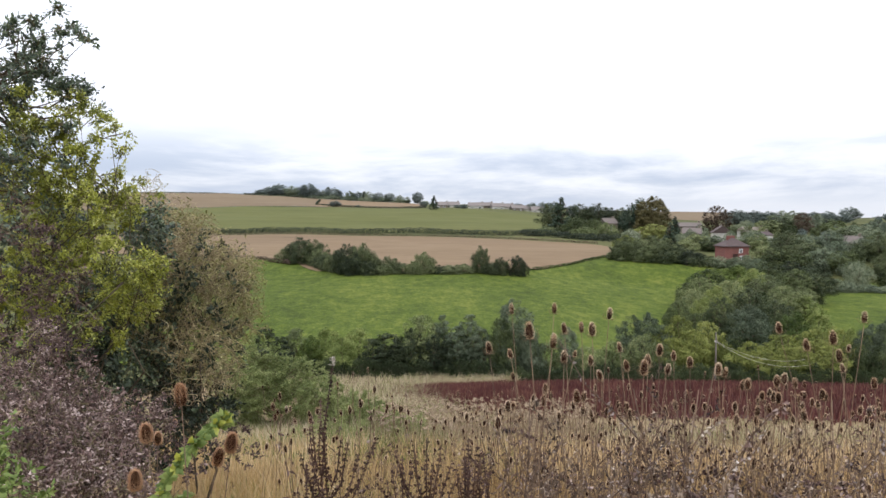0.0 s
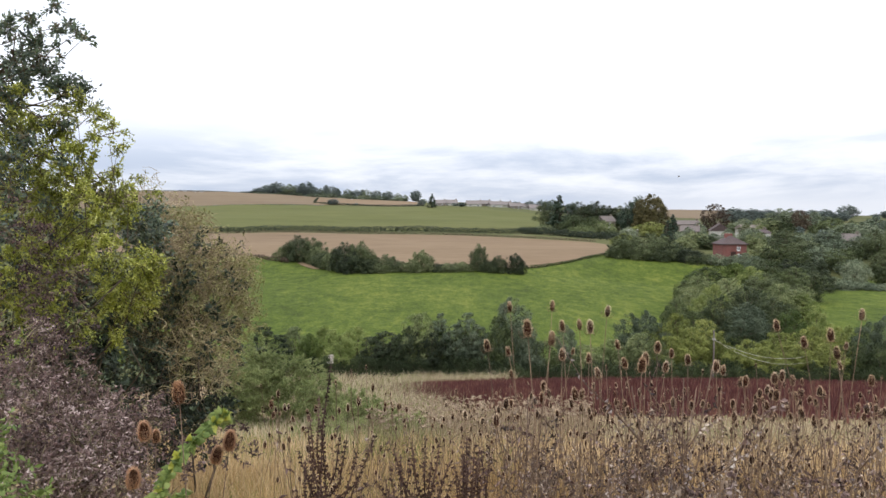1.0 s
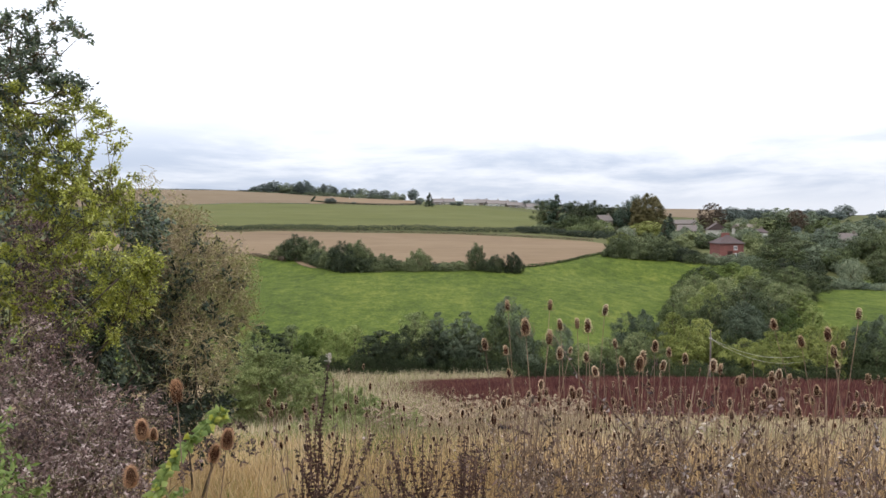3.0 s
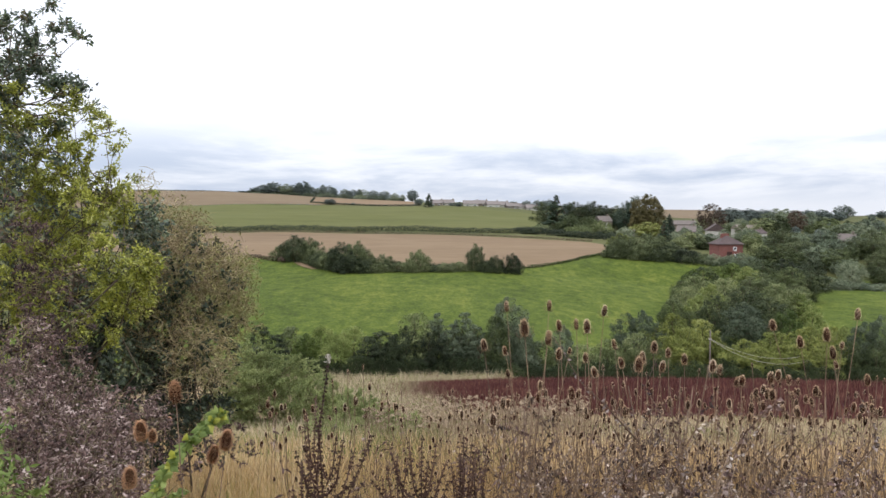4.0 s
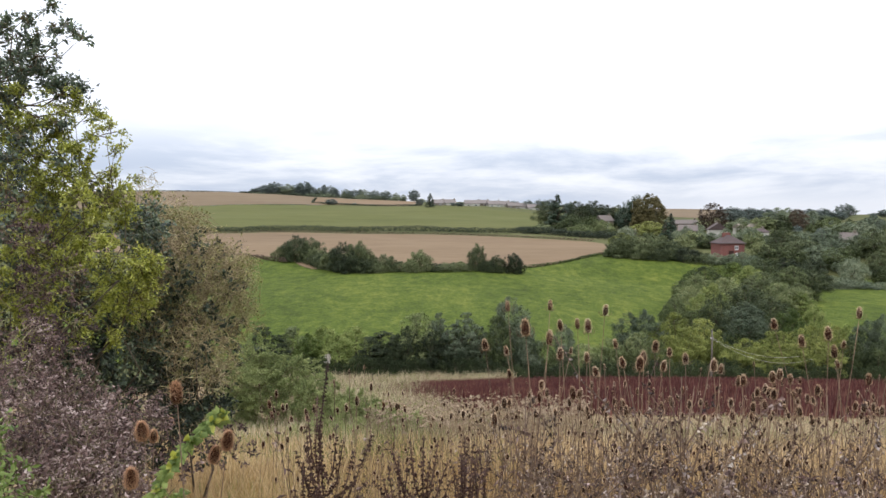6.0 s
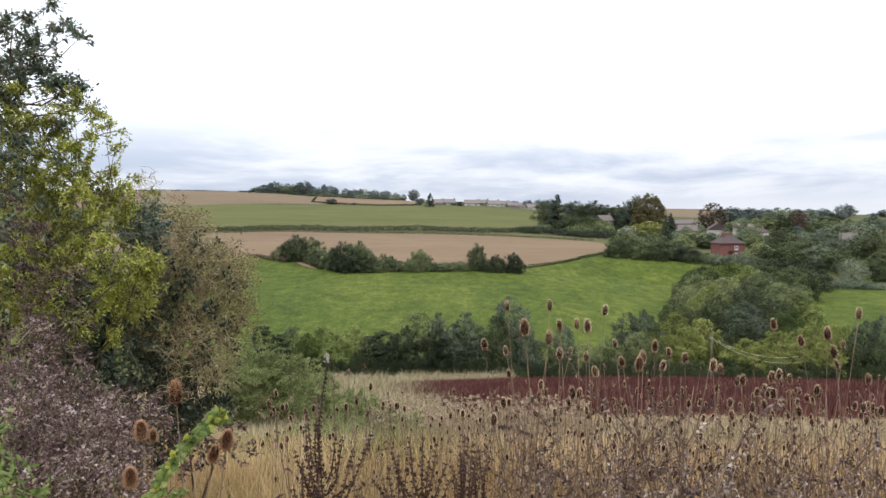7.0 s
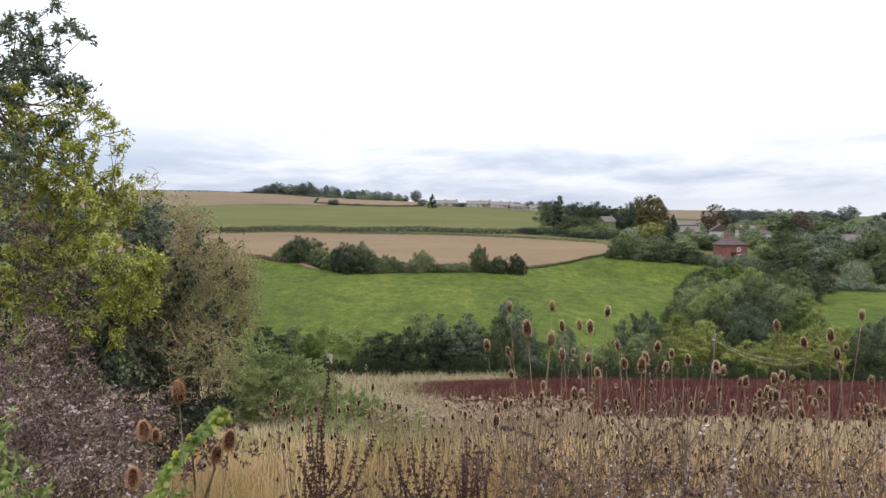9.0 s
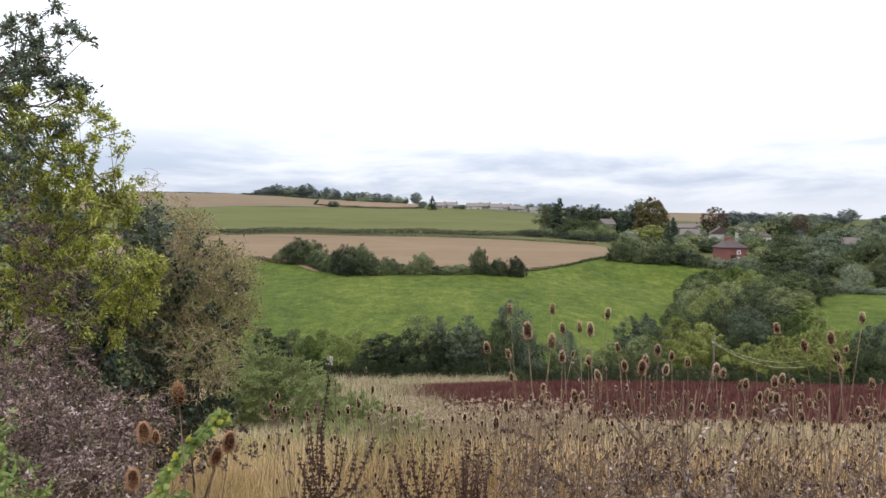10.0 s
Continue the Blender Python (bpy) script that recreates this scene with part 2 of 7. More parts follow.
M = {
    "turf": ground_material("rough_turf", [(0.25, lin(54, 62, 34)), (0.5, lin(78, 80, 48)), (0.75, lin(100, 96, 64))], 0.02, 0.8),
    "straw_ground": ground_material("straw_ground", [(0.2, lin(78, 66, 50)), (0.5, lin(122, 104, 78)), (0.8, lin(156, 138, 108))], 0.15, 4.0),
    "meadow": ground_material("green_meadow", [(0.36, lin(53, 63, 23)), (0.46, lin(68, 81, 28)), (0.56, lin(80, 91, 34)), (0.66, lin(101, 104, 46))], 0.05, 2.4, (0.9, 0.5, 1.0), 0.8),
    "stubble": ground_material("wheat_stubble", [(0.2, lin(98, 82, 64)), (0.5, lin(115, 97, 76)), (0.8, lin(128, 110, 88))], 0.02, 0.5, (0.25, 1.0, 1.0), 0.2),
    "olive": ground_material("olive_pasture", [(0.2, lin(71, 75, 38)), (0.5, lin(84, 86, 47)), (0.8, lin(97, 95, 59))], 0.012, 0.3, (0.3, 1.0, 1.0), 0.2),
    "upper": ground_material("ripe_upper_field", [(0.2, lin(94, 80, 64)), (0.5, lin(108, 93, 74)), (0.8, lin(120, 106, 86))], 0.012, 0.3, (0.3, 1.0, 1.0), 0.2),
    "dock_ground": ground_material("dock_ground", [(0.2, lin(56, 32, 34)), (0.5, lin(72, 42, 42)), (0.8, lin(92, 58, 54))], 0.2, 2.0),
    "leaf_dark": piece_material("dark_green_leaves", [lin(34, 41, 30), lin(54, 62, 43), lin(81, 89, 60), lin(116, 122, 84)], spread=0.75, single=0.35, patch=0.7, rough=0.75, spec=0.15, through_light=0.18),
    # scrub leaves darkened in colour to give the shade beneath the belt
    "leaf_shade": piece_material("shade_darkened_scrub_leaves", [lin(30, 37, 26), lin(43, 51, 34), lin(60, 69, 44), lin(90, 97, 62)], spread=0.4, single=0.35, patch=0.5, rough=0.75, spec=0.1),
    "leaf_mid": piece_material("green_leaves", [lin(42, 52, 28), lin(70, 84, 42), lin(102, 114, 58), lin(142, 149, 90)], spread=0.75, single=0.35, patch=0.7, rough=0.75, spec=0.15, through_light=0.18),
    "leaf_yellow": piece_material("yellowing_leaves", [lin(62, 67, 34), lin(96, 102, 50), lin(131, 136, 72), lin(164, 164, 104)], spread=0.4, single=0.35, patch=0.7, rough=0.75, spec=0.15, through_light=0.18),
    "leaf_blue": piece_material("grey_green_leaves", [lin(50, 59, 47), lin(74, 84, 66), lin(101, 109, 87), lin(134, 140, 116)], spread=0.4, single=0.35, patch=0.7, rough=0.75, spec=0.15, through_light=0.18),
    "leaf_brown": piece_material("coppery_leaves", [lin(54, 45, 39), lin(75, 63, 53), lin(98, 84, 68), lin(122, 108, 86)], spread=0.3, single=0.35, patch=0.7, rough=0.75, spec=0.15, through_light=0.14),
    # distance haze is mixed into these colours: bluish, with lifted darks
    "leaf_far": piece_material("haze_tinted_far_leaves", [lin(76, 86, 84), lin(92, 102, 97), lin(108, 116, 108), lin(126, 132, 122)], spread=0.4, single=0.35, patch=0.7, rough=0.75, spec=0.15, through_light=0.18),
    # haze over the village is painted in: paler darks and less contrast
    "leaf_village": piece_material("haze_tinted_village_leaves", [lin(64, 74, 62), lin(90, 100, 80), lin(118, 126, 100), lin(148, 153, 126)], spread=0.4, single=0.35, patch=0.7, rough=0.75, spec=0.15, through_light=0.18),
    "hedge": piece_material("trimmed_hedge_leaves", [lin(38, 45, 37), lin(49, 57, 44), lin(60, 68, 52), lin(72, 80, 62)], patch=0.3, single=0.25),
    "olive_brown": piece_material("thin_olive_brown_leaves", [lin(60, 60, 34), lin(114, 112, 66), lin(160, 154, 102), lin(196, 188, 142)], patch=1.5),
    "dead_stem": piece_material("dead_brown_stems", [lin(54, 43, 37), lin(86, 69, 58), lin(122, 102, 85), lin(158, 138, 116)], through_light=0.0, patch=1.0),
    "chestnut": piece_material("olive_brown_crown_leaves", [lin(54, 52, 35), lin(76, 72, 46), lin(100, 92, 60), lin(128, 118, 82)], spread=0.3, single=0.35, patch=0.7, rough=0.75, spec=0.15, through_light=0.14),
    "leaf_wood": piece_material("hillside_wood_leaves", [lin(42, 50, 33), lin(68, 77, 48), lin(98, 107, 68), lin(136, 141, 98)], spread=0.75, single=0.35, patch=0.7, rough=0.75, spec=0.15, through_light=0.18),
    "conifer": piece_material("conifer_needles", [lin(39, 51, 41), lin(53, 67, 51), lin(69, 83, 62)], through_light=0.05),
    "near_dark": piece_material("blackish_green_leaves", [lin(38, 47, 41), lin(66, 79, 65), lin(102, 117, 89), lin(158, 167, 136)], rough=0.34, spec=0.55, patch=1.5, single=0.7),
    # near-black leaf colours carry the deep shade inside the hedgerow
    "near_shade": piece_material("deep_shade_toned_leaves", [lin(16, 21, 17), lin(27, 34, 26), lin(44, 53, 38), lin(74, 84, 60)], rough=0.6, through_light=0.15, patch=1.5),
    "near_yellow": piece_material("olive_yellow_leaves", [lin(64, 69, 31), lin(134, 140, 55), lin(184, 187, 84), lin(228, 225, 162)], rough=0.36, spec=0.5, through_light=0.4, patch=1.5, single=0.65),
    "near_green": piece_material("fresh_green_leaves", [lin(56, 72, 36), lin(92, 111, 54), lin(130, 145, 80), lin(170, 174, 112)], rough=0.5, patch=4),
    "soft_green": piece_material("soft_green_foliage", [lin(78, 89, 52), lin(116, 127, 77), lin(152, 159, 104), lin(180, 183, 134)], patch=1.0),
    "dry_leaf": piece_material("withered_purple_brown_leaves", [lin(22, 17, 17), lin(68, 53, 50), lin(120, 97, 91), lin(190, 173, 166)], through_light=0.1, patch=3, single=0.6),
    "grey_leaf": piece_material("withered_grey_leaves", [lin(42, 34, 31), lin(96, 80, 70), lin(166, 148, 130), lin(236, 224, 210)], through_light=0.15, patch=3),
    "white_leaf": piece_material("bleached_curled_leaves", [lin(50, 42, 42), lin(110, 98, 94), lin(178, 166, 160), lin(226, 218, 210)], through_light=0.2, patch=4),
    "seed_dark": piece_material("dark_seed_clusters", [lin(32, 20, 19), lin(56, 38, 33), lin(88, 66, 56), lin(128, 104, 92)], through_light=0.05, patch=5),
    "white_fluff": piece_material("pale_withered_petals", [lin(170, 162, 150), lin(206, 200, 190)], patch=9),
    "twig": piece_material("grey_brown_twigs", [lin(82, 74, 56), lin(116, 106, 80), lin(152, 142, 112)], through_light=0.0, patch=2, rough=0.85),
    "shrub_twig": piece_material("dry_brown_shrub_twigs", [lin(100, 86, 64), lin(142, 126, 96), lin(182, 166, 132)], through_light=0.0, patch=2, rough=0.85),
    "pale_twig": piece_material("pale_dry_twigs", [lin(120, 106, 76), lin(150, 136, 102), lin(176, 164, 128)], through_light=0.0, patch=2, rough=0.85),
    "straw": piece_material("straw_blades", [lin(118, 94, 60), lin(176, 147, 104), lin(213, 187, 144), lin(232, 214, 180)], through_light=0.3, patch=0.6),
    "pale_straw": piece_material("pale_straw_blades", [lin(112, 100, 74), lin(150, 137, 106), lin(180, 167, 136), lin(202, 190, 162)], through_light=0.3, patch=0.4),
    "umbel": piece_material("dried_umbel_stems", [lin(92, 77, 60), lin(128, 110, 88), lin(158, 139, 114), lin(184, 166, 142)], through_light=0.2, patch=0.6),
    "gold": piece_material("golden_grass_blades", [lin(112, 88, 52), lin(158, 127, 78), lin(194, 164, 110), lin(220, 198, 150)], through_light=0.3, patch=2.0),
    "grass": piece_material("green_grass_blades", [lin(70, 90, 34), lin(98, 118, 48), lin(128, 140, 66)], through_light=0.3, patch=1.0),
    "tuft": piece_material("meadow_tuft_blades", [lin(50, 64, 26), lin(66, 81, 33), lin(82, 94, 40), lin(110, 112, 58)], through_light=0.2, patch=0.08),
    "dock": piece_material("rusty_red_dock_spikes", [lin(44, 26, 27), lin(73, 41, 40), lin(96, 56, 51), lin(130, 94, 79)], through_light=0.1, patch=0.5),
    "bark": solid_material("bark", lin(58, 48, 38), lin(96, 84, 68), 9.0, 0.9, 0.6),
    "teasel_stem": solid_material("dry_teasel_stem", lin(84, 66, 51), lin(136, 114, 90), 14.0, 0.75, 0.2),
    "teasel_stem_dark": solid_material("weathered_teasel_stem", lin(72, 56, 46), lin(118, 97, 78), 14.0, 0.8, 0.2),
    "teasel_core": solid_material("teasel_cone", lin(48, 29, 24), lin(92, 58, 44), 160.0, 0.85, 0.8, 0.15),
    "teasel_spine": piece_material("teasel_spines", [lin(170, 138, 108), lin(212, 186, 154), lin(238, 222, 198)], through_light=0.5, patch=8),
    "teasel_spine_brown": piece_material("rusty_teasel_spines", [lin(156, 118, 90), lin(196, 158, 124), lin(230, 202, 170)], through_light=0.5, patch=8),
    "teasel_core_dark": solid_material("dark_teasel_cone", lin(38, 25, 21), lin(74, 49, 38), 160.0, 0.85, 0.8, 0.15),
}
# ---- mesh helpers ----


def mesh_of(name, verts, faces, mat):
    me = bpy.data.meshes.new(name)
    me.from_pydata([tuple(v) for v in verts], [], faces)
    me.materials.append(mat)
    me.update()
    return me


def part(name, me, parent, label=""):
    """One mesh object under a thing or a part."""
    ob = new(name, me)
    ob.parent = parent
    if label:
        tagged(ob, label)
    return ob


def smooth(me):
    me.polygons.foreach_set("use_smooth", [True] * len(me.polygons))
    return me


def leaf_verts(P, D, S, length, width, fold=0.15):
    """Kite-shaped leaves: base P, way D, side S (unit rows), two triangles folded on the midrib."""
    n = len(P)
    length, width = np.asarray(length).reshape(-1, 1), np.asarray(width).reshape(-1, 1)
    up = np.cross(D, S)
    mid = P + D * length * 0.45
    v = np.empty((n, 4, 3))
    v[:, 0] = P
    v[:, 1] = mid + S * width * 0.5 + up * width * fold
    v[:, 2] = P + D * length - up * length * 0.12
    v[:, 3] = mid - S * width * 0.5 + up * width * fold
    return v.reshape(-1, 3)


def mesh_from_arrays(name, verts, mat, tris):
    me = bpy.data.meshes.new(name)
    n, f = len(verts), len(tris)
    me.vertices.add(n)
    me.vertices.foreach_set("co", np.asarray(verts, dtype=np.float32).ravel())
    me.loops.add(f * 3)
    me.loops.foreach_set("vertex_index", np.asarray(tris, dtype=np.int32).ravel())
    me.polygons.add(f)
    me.polygons.foreach_set("loop_start", np.arange(0, f * 3, 3, dtype=np.int32))
    me.polygons.foreach_set("loop_total", np.full(f, 3, dtype=np.int32))
    me.materials.append(mat)
    me.update()
    me.validate()
    return me


def leaf_mesh(name, P, D, S, length, width, mat, fold=0.15):
    v = leaf_verts(P, D, S, length, width, fold)
    i = np.arange(len(P)) * 4
    tris = np.concatenate([np.stack([i, i + 1, i + 2], 1), np.stack([i, i + 2, i + 3], 1)])
    return mesh_from_arrays(name, v, mat, tris)


def tri_leaf_mesh(name, P, D, S, length, width, mat):
    """Leaf clumps seen from afar: one triangle each."""
    length, width = np.asarray(length).reshape(-1, 1), np.asarray(width).reshape(-1, 1)
    v = np.stack([P - S * width * 0.55 - D * length * 0.3, P + S * width * 0.55 - D * length * 0.3, P + D * length * 0.6], 1).reshape(-1, 3)
    i = np.arange(len(P)) * 3
    return mesh_from_arrays(name, v, mat, np.stack([i, i + 1, i + 2], 1))


def spike_mesh(name, P, tip, width, mat, rng):
    """Far blades: one triangle each, from the root P to its tip."""
    a = rng.uniform(0, math.pi, len(P))
    side = np.stack([np.cos(a), np.sin(a), np.zeros(len(P))], 1) * np.asarray(width).reshape(-1, 1) * 0.6
    v = np.stack([P - side, P + side, tip], 1).reshape(-1, 3)
    i = np.arange(len(P)) * 3
    return mesh_from_arrays(name, v, mat, np.stack([i, i + 1, i + 2], 1))


def blade_mesh(name, P, tip, width, mat, rng):
    """Grass blades: one narrow triangle each, from the root P to its tip."""
    n = len(P)
    a = rng.uniform(0, math.pi, n)
    side = np.stack([np.cos(a), np.sin(a), np.zeros(n)], 1) * np.asarray(width).reshape(-1, 1) * 0.5
    mid = P * 0.45 + tip * 0.55
    mid[:, 2] += (tip[:, 2] - P[:, 2]) * 0.08
    v = np.stack([P - side, P + side, mid + side * 0.8, mid - side * 0.8, tip], 1).reshape(-1, 3)
    i = np.arange(n) * 5
    tris = np.concatenate([np.stack([i, i + 1, i + 2], 1), np.stack([i, i + 2, i + 3], 1), np.stack([i + 3, i + 2, i + 4], 1)])
    return mesh_from_arrays(name, v, mat, tris)


def unit(a):
    return a / np.maximum(np.linalg.norm(a, axis=-1, keepdims=True), 1e-9)


def random_dirs(rng, n):
    return unit(rng.normal(size=(n, 3)))


def sides_of(rng, D):
    return unit(np.cross(D, random_dirs(rng, len(D))))


class Tubes:
    """Gathers tapered tubes into one mesh."""

    def __init__(self):
        self.v, self.f = [], []

    def add(self, points, radii, sides=5):
        base = len(self.v)
        pts = [Vector(p) for p in points]
        for i, p in enumerate(pts):
            d = (pts[min(i + 1, len(pts) - 1)] - pts[max(i - 1, 0)]).normalized()
            s = d.cross(Vector((0.31, 0.83, 0.47)) if abs(d.z) > 0.8 else Vector((0, 0, 1))).normalized()
            u = d.cross(s)
            for k in range(sides):
                a = 2 * math.pi * k / sides
                self.v.append(p + (s * math.cos(a) + u * math.sin(a)) * radii[i])
        for i in range(len(pts) - 1):
            for k in range(sides):
                a, b = base + i * sides + k, base + i * sides + (k + 1) % sides
                self.f.append((a, b, b + sides, a + sides))
        self.f.append(tuple(base + (len(pts) - 1) * sides + k for k in range(sides)))

    def mesh(self, name, mat):
        return smooth(mesh_of(name, self.v, self.f, mat))


def bent(a, b, rng, n=5, wobble=0.08):
    a, b = Vector(a), Vector(b)
    size = (b - a).length * wobble
    out = [a]
    for i in range(1, n):
        q = a.lerp(b, i / n)
        out.append(q + Vector(rng.normal(size=3)) * size * math.sin(math.pi * i / n))
    return out + [b]


# ---- the land: a slope down to a wet valley, fields and hills beyond ----
LAND_Y = (-300, -40, 0, 25, 60, 80, 100, 172, 200, 290, 360, 480, 620, 800, 1500, 4000)
LAND_LEFT = (40, 8, 0, -5.1, -12.3, -15.4, -14.9, -12.4, -10.2, -6.4, -1.9, 6.6, 19.0, 20.0, 6, -60)
LAND_MID = (40, 8, 0, -5.1, -12.3, -15.4, -14.9, -12.6, -10.7, -6.4, -2.4, 5.1, 10.0, 9.0, 2, -60)
LAND_RIGHT = (40, 8, 0, -5.1, -12.4, -16.2, -17.2, -16.4, -11.6, -8.4, -6.9, -4.9, -1.4, 3.6, 1, -60)
LAND_PROFILES = (np.array(LAND_LEFT), np.array(LAND_MID), np.array(LAND_RIGHT))
YS = np.array(LAND_Y, dtype=float)


def hermite(xs, ys, q):
    """Smooth curve through the points, with no overshoot worth the name."""
    d = np.diff(ys) / np.diff(xs)
    m = np.zeros_like(ys)
    m[1:-1] = np.where(d[:-1] * d[1:] > 0, 2 * d[:-1] * d[1:] / (d[:-1] + d[1:] + 1e-12), 0)
    m[0], m[-1] = d[0], d[-1]
    i = np.clip(np.searchsorted(xs, q) - 1, 0, len(xs) - 2)
    h = xs[i + 1] - xs[i]
    t = np.clip((q - xs[i]) / h, 0, 1)
    return ((2 * t ** 3 - 3 * t ** 2 + 1) * ys[i] + (t ** 3 - 2 * t ** 2 + t) * h * m[i]
            + (-2 * t ** 3 + 3 * t ** 2) * ys[i + 1] + (t ** 3 - t ** 2) * h * m[i + 1])


def land(x, y):
    """Height of the ground at x, y (numbers or arrays)."""
    x, y = np.asarray(x, dtype=float), np.asarray(y, dtype=float)
    u = x / np.maximum(y, 60.0)
    l, c, r = (hermite(YS, p, y) for p in LAND_PROFILES)
    wl = np.clip(-u / 0.35, 0, 1)
    wr = np.clip(u / 0.40, 0, 1)
    wl, wr = wl * wl * (3 - 2 * wl), wr * wr * (3 - 2 * wr)
    z = c + (l - c) * wl + (r - c) * wr
    z = z - 6.0 * np.clip((u - 0.40) / 0.12, 0, 1) * np.clip((y - 620) / 130, 0, 1)
    roll = np.clip((np.abs(y) - 15) / 60, 0, 1)
    return z + roll * (0.35 * np.sin(x * 0.05 + 1.0) * np.sin(y * 0.041) + 0.18 * np.sin(x * 0.13) * np.cos(y * 0.09 + 2))


def land_at(x, y):
    return float(land(x, y))


def sheet(name, X, Y, mat, lift=0.0):
    """A grid over the land; X and Y are 2D arrays of plan places."""
    Z = land(X, Y) + lift
    ny, nx = X.shape
    i = np.arange(ny * nx).reshape(ny, nx)
    a, b, c, d = i[:-1, :-1].ravel(), i[:-1, 1:].ravel(), i[1:, 1:].ravel(), i[1:, :-1].ravel()
    tris = np.concatenate([np.stack([a, b, c], 1), np.stack([a, c, d], 1)])
    return smooth(mesh_from_arrays(name, np.stack([X, Y, Z], -1).reshape(-1, 3), mat, tris))


def make_ground():
    ys = np.concatenate([np.linspace(-300, -20, 15), np.linspace(-15, 60, 51), np.linspace(62, 320, 130), np.linspace(326, 900, 97), np.geomspace(930, 4000, 20)])
    us = np.linspace(-1, 1, 131)
    us = 1.6 * us * (0.45 + 0.55 * us ** 2)
    X = us[None, :] * (45 + np.abs(ys))[:, None]
    Y = np.repeat(ys[:, None], len(us), 1)
    ob = new("ground", sheet("ground", X, Y, M["turf"]))
    return tagged(ob, "rough olive turf of the hillside and the valley", "ground", kind="structure")


def field(name, label, near, far, mat, nx=120, ny=60, lift=0.12, ragged=0.6, seed=1):
    """A field between two lines of plan places, near and far, each from its left end to its right."""
    rng = np.random.default_rng(seed)
    def line(pts):
        p = np.array(pts, dtype=float)
        s = np.linspace(0, 1, len(p))
        t = np.linspace(0, 1, nx)
        return np.stack([hermite(s, p[:, 0], t), hermite(s, p[:, 1], t)], 1)
    a, b = line(near), line(far)
    a[:, 1] += rng.normal(size=nx) * ragged
    b[:, 1] += rng.normal(size=nx) * ragged
    t = np.linspace(0, 1, ny)[:, None, None]
    G = a[None] * (1 - t) + b[None] * t
    ob = new(name, sheet(name, G[..., 0], G[..., 1], mat, lift))
    return tagged(ob, label, "field", kind="structure")


make_ground()
field("meadow", "bright green grazed meadow beyond the valley trees", [(-60, 84), (0, 82), (70, 86)], [(-62, 204.5), (-44, 198.5), (-30, 177.5), (-4, 175.5), (18, 180.5), (34, 195.5), (49, 216.5), (84, 190)], M["meadow"], 200, 120, 0.10)
field("side_meadow", "green tussocky paddock behind the wood", [(48, 92), (75, 90), (110, 90)], [(74, 182), (110, 180), (160, 178)], M["meadow"], 90, 60, 0.12, seed=4)
field("stubble_field", "pale tan harvested stubble field", [(-120, 209), (-62, 205), (-44, 199), (-30, 178), (-4, 176), (18, 181), (34, 196), (49, 217)], [(-150, 292), (-76, 287), (-18, 281), (3, 281), (24, 272.5), (40, 263), (50, 252), (54, 242)], M["stubble"], 160, 70, 0.14, 0.3, 2)
field("olive_pasture", "olive green pasture on the hillside", [(-170, 305), (-90, 302), (0, 300), (34, 296)], [(-190, 455), (-120, 480), (-16, 478), (70, 425)], M["olive"], 140, 80, 0.16, 0.8, 3)
field("upper_field", "tan ripe field on the crest of the hill", [(-230, 440), (-190, 457), (-120, 482), (-80, 490)], [(-300, 628), (-240, 628), (-160, 625), (-80, 610)], M["upper"], 120, 60, 0.18, 0.8, 5)
field("crest_field", "pale stubble field below the copse", [(-88, 497), (-50, 496), (-14, 492)], [(-100, 580), (-60, 590), (-16, 590)], M["stubble"], 80, 40, 0.20, 0.5, 6)
field("far_field", "distant tan field beyond the village", [(150, 535), (185, 540), (215, 560)], [(180, 800), (260, 800), (340, 800)], M["upper"], 60, 30, 0.25, 0.8, 7)
field("far_green_field", "distant dull green field on the horizon", [(340, 620), (400, 620), (480, 620)], [(380, 720), (460, 720), (560, 720)], M["olive"], 60, 30, 0.25, 0.8, 8)
field("dock_bed", "dark rusty red bed of dock in the wet valley", [(-1.9, 45), (-1.3, 36), (-0.3, 28), (1.0, 25.2), (3.9, 22.2), (15, 19.7)], [(-1.4, 47), (1, 50), (5, 54), (14, 56.5), (26, 57), (46, 57)], M["dock_ground"], 90, 50, 0.05, 0.3, 9)

# ---- trees ----


# outlines of crowns: height and radius, both as shares of the tree's height; number and size of the leafy branch ends
CROWNS = {
    "round": ([0.05, 0.18, 0.40, 0.62, 0.80, 0.92, 0.98, 1.0], [0.20, 0.36, 0.46, 0.44, 0.34, 0.22, 0.11, 0.02], 95, (0.055, 0.115)),
    "dome": ([0.05, 0.16, 0.40, 0.66, 0.84, 0.95, 0.99, 1.0], [0.32, 0.43, 0.47, 0.45, 0.35, 0.21, 0.10, 0.02], 150, (0.042, 0.075)),
    "bush": ([0.00, 0.15, 0.40, 0.65, 0.85, 0.96, 1.0], [0.80, 0.95, 0.95, 0.78, 0.52, 0.28, 0.06], 95, (0.10, 0.21)),
    "tall": ([0.04, 0.22, 0.46, 0.70, 0.88, 0.97, 1.0], [0.14, 0.23, 0.25, 0.22, 0.15, 0.07, 0.02], 90, (0.038, 0.075)),
    "spire": ([0.03, 0.16, 0.45, 0.75, 0.92, 1.0], [0.19, 0.20, 0.14, 0.075, 0.035, 0.008], 110, (0.025, 0.045)),
}


def crown_edge(kind, z, a, p):
    """Radius of a crown at a height and a bearing, with bulges and hollows, as a share of the tree's height."""
    zs, rs = CROWNS[kind][:2]
    return np.interp(z, zs, rs) * (1 + 0.13 * np.sin(2 * a + p[0] + 3 * z) + 0.09 * np.sin(5 * a + p[1] - 6 * z) + 0.08 * np.sin(11 * z + p[2] + a))


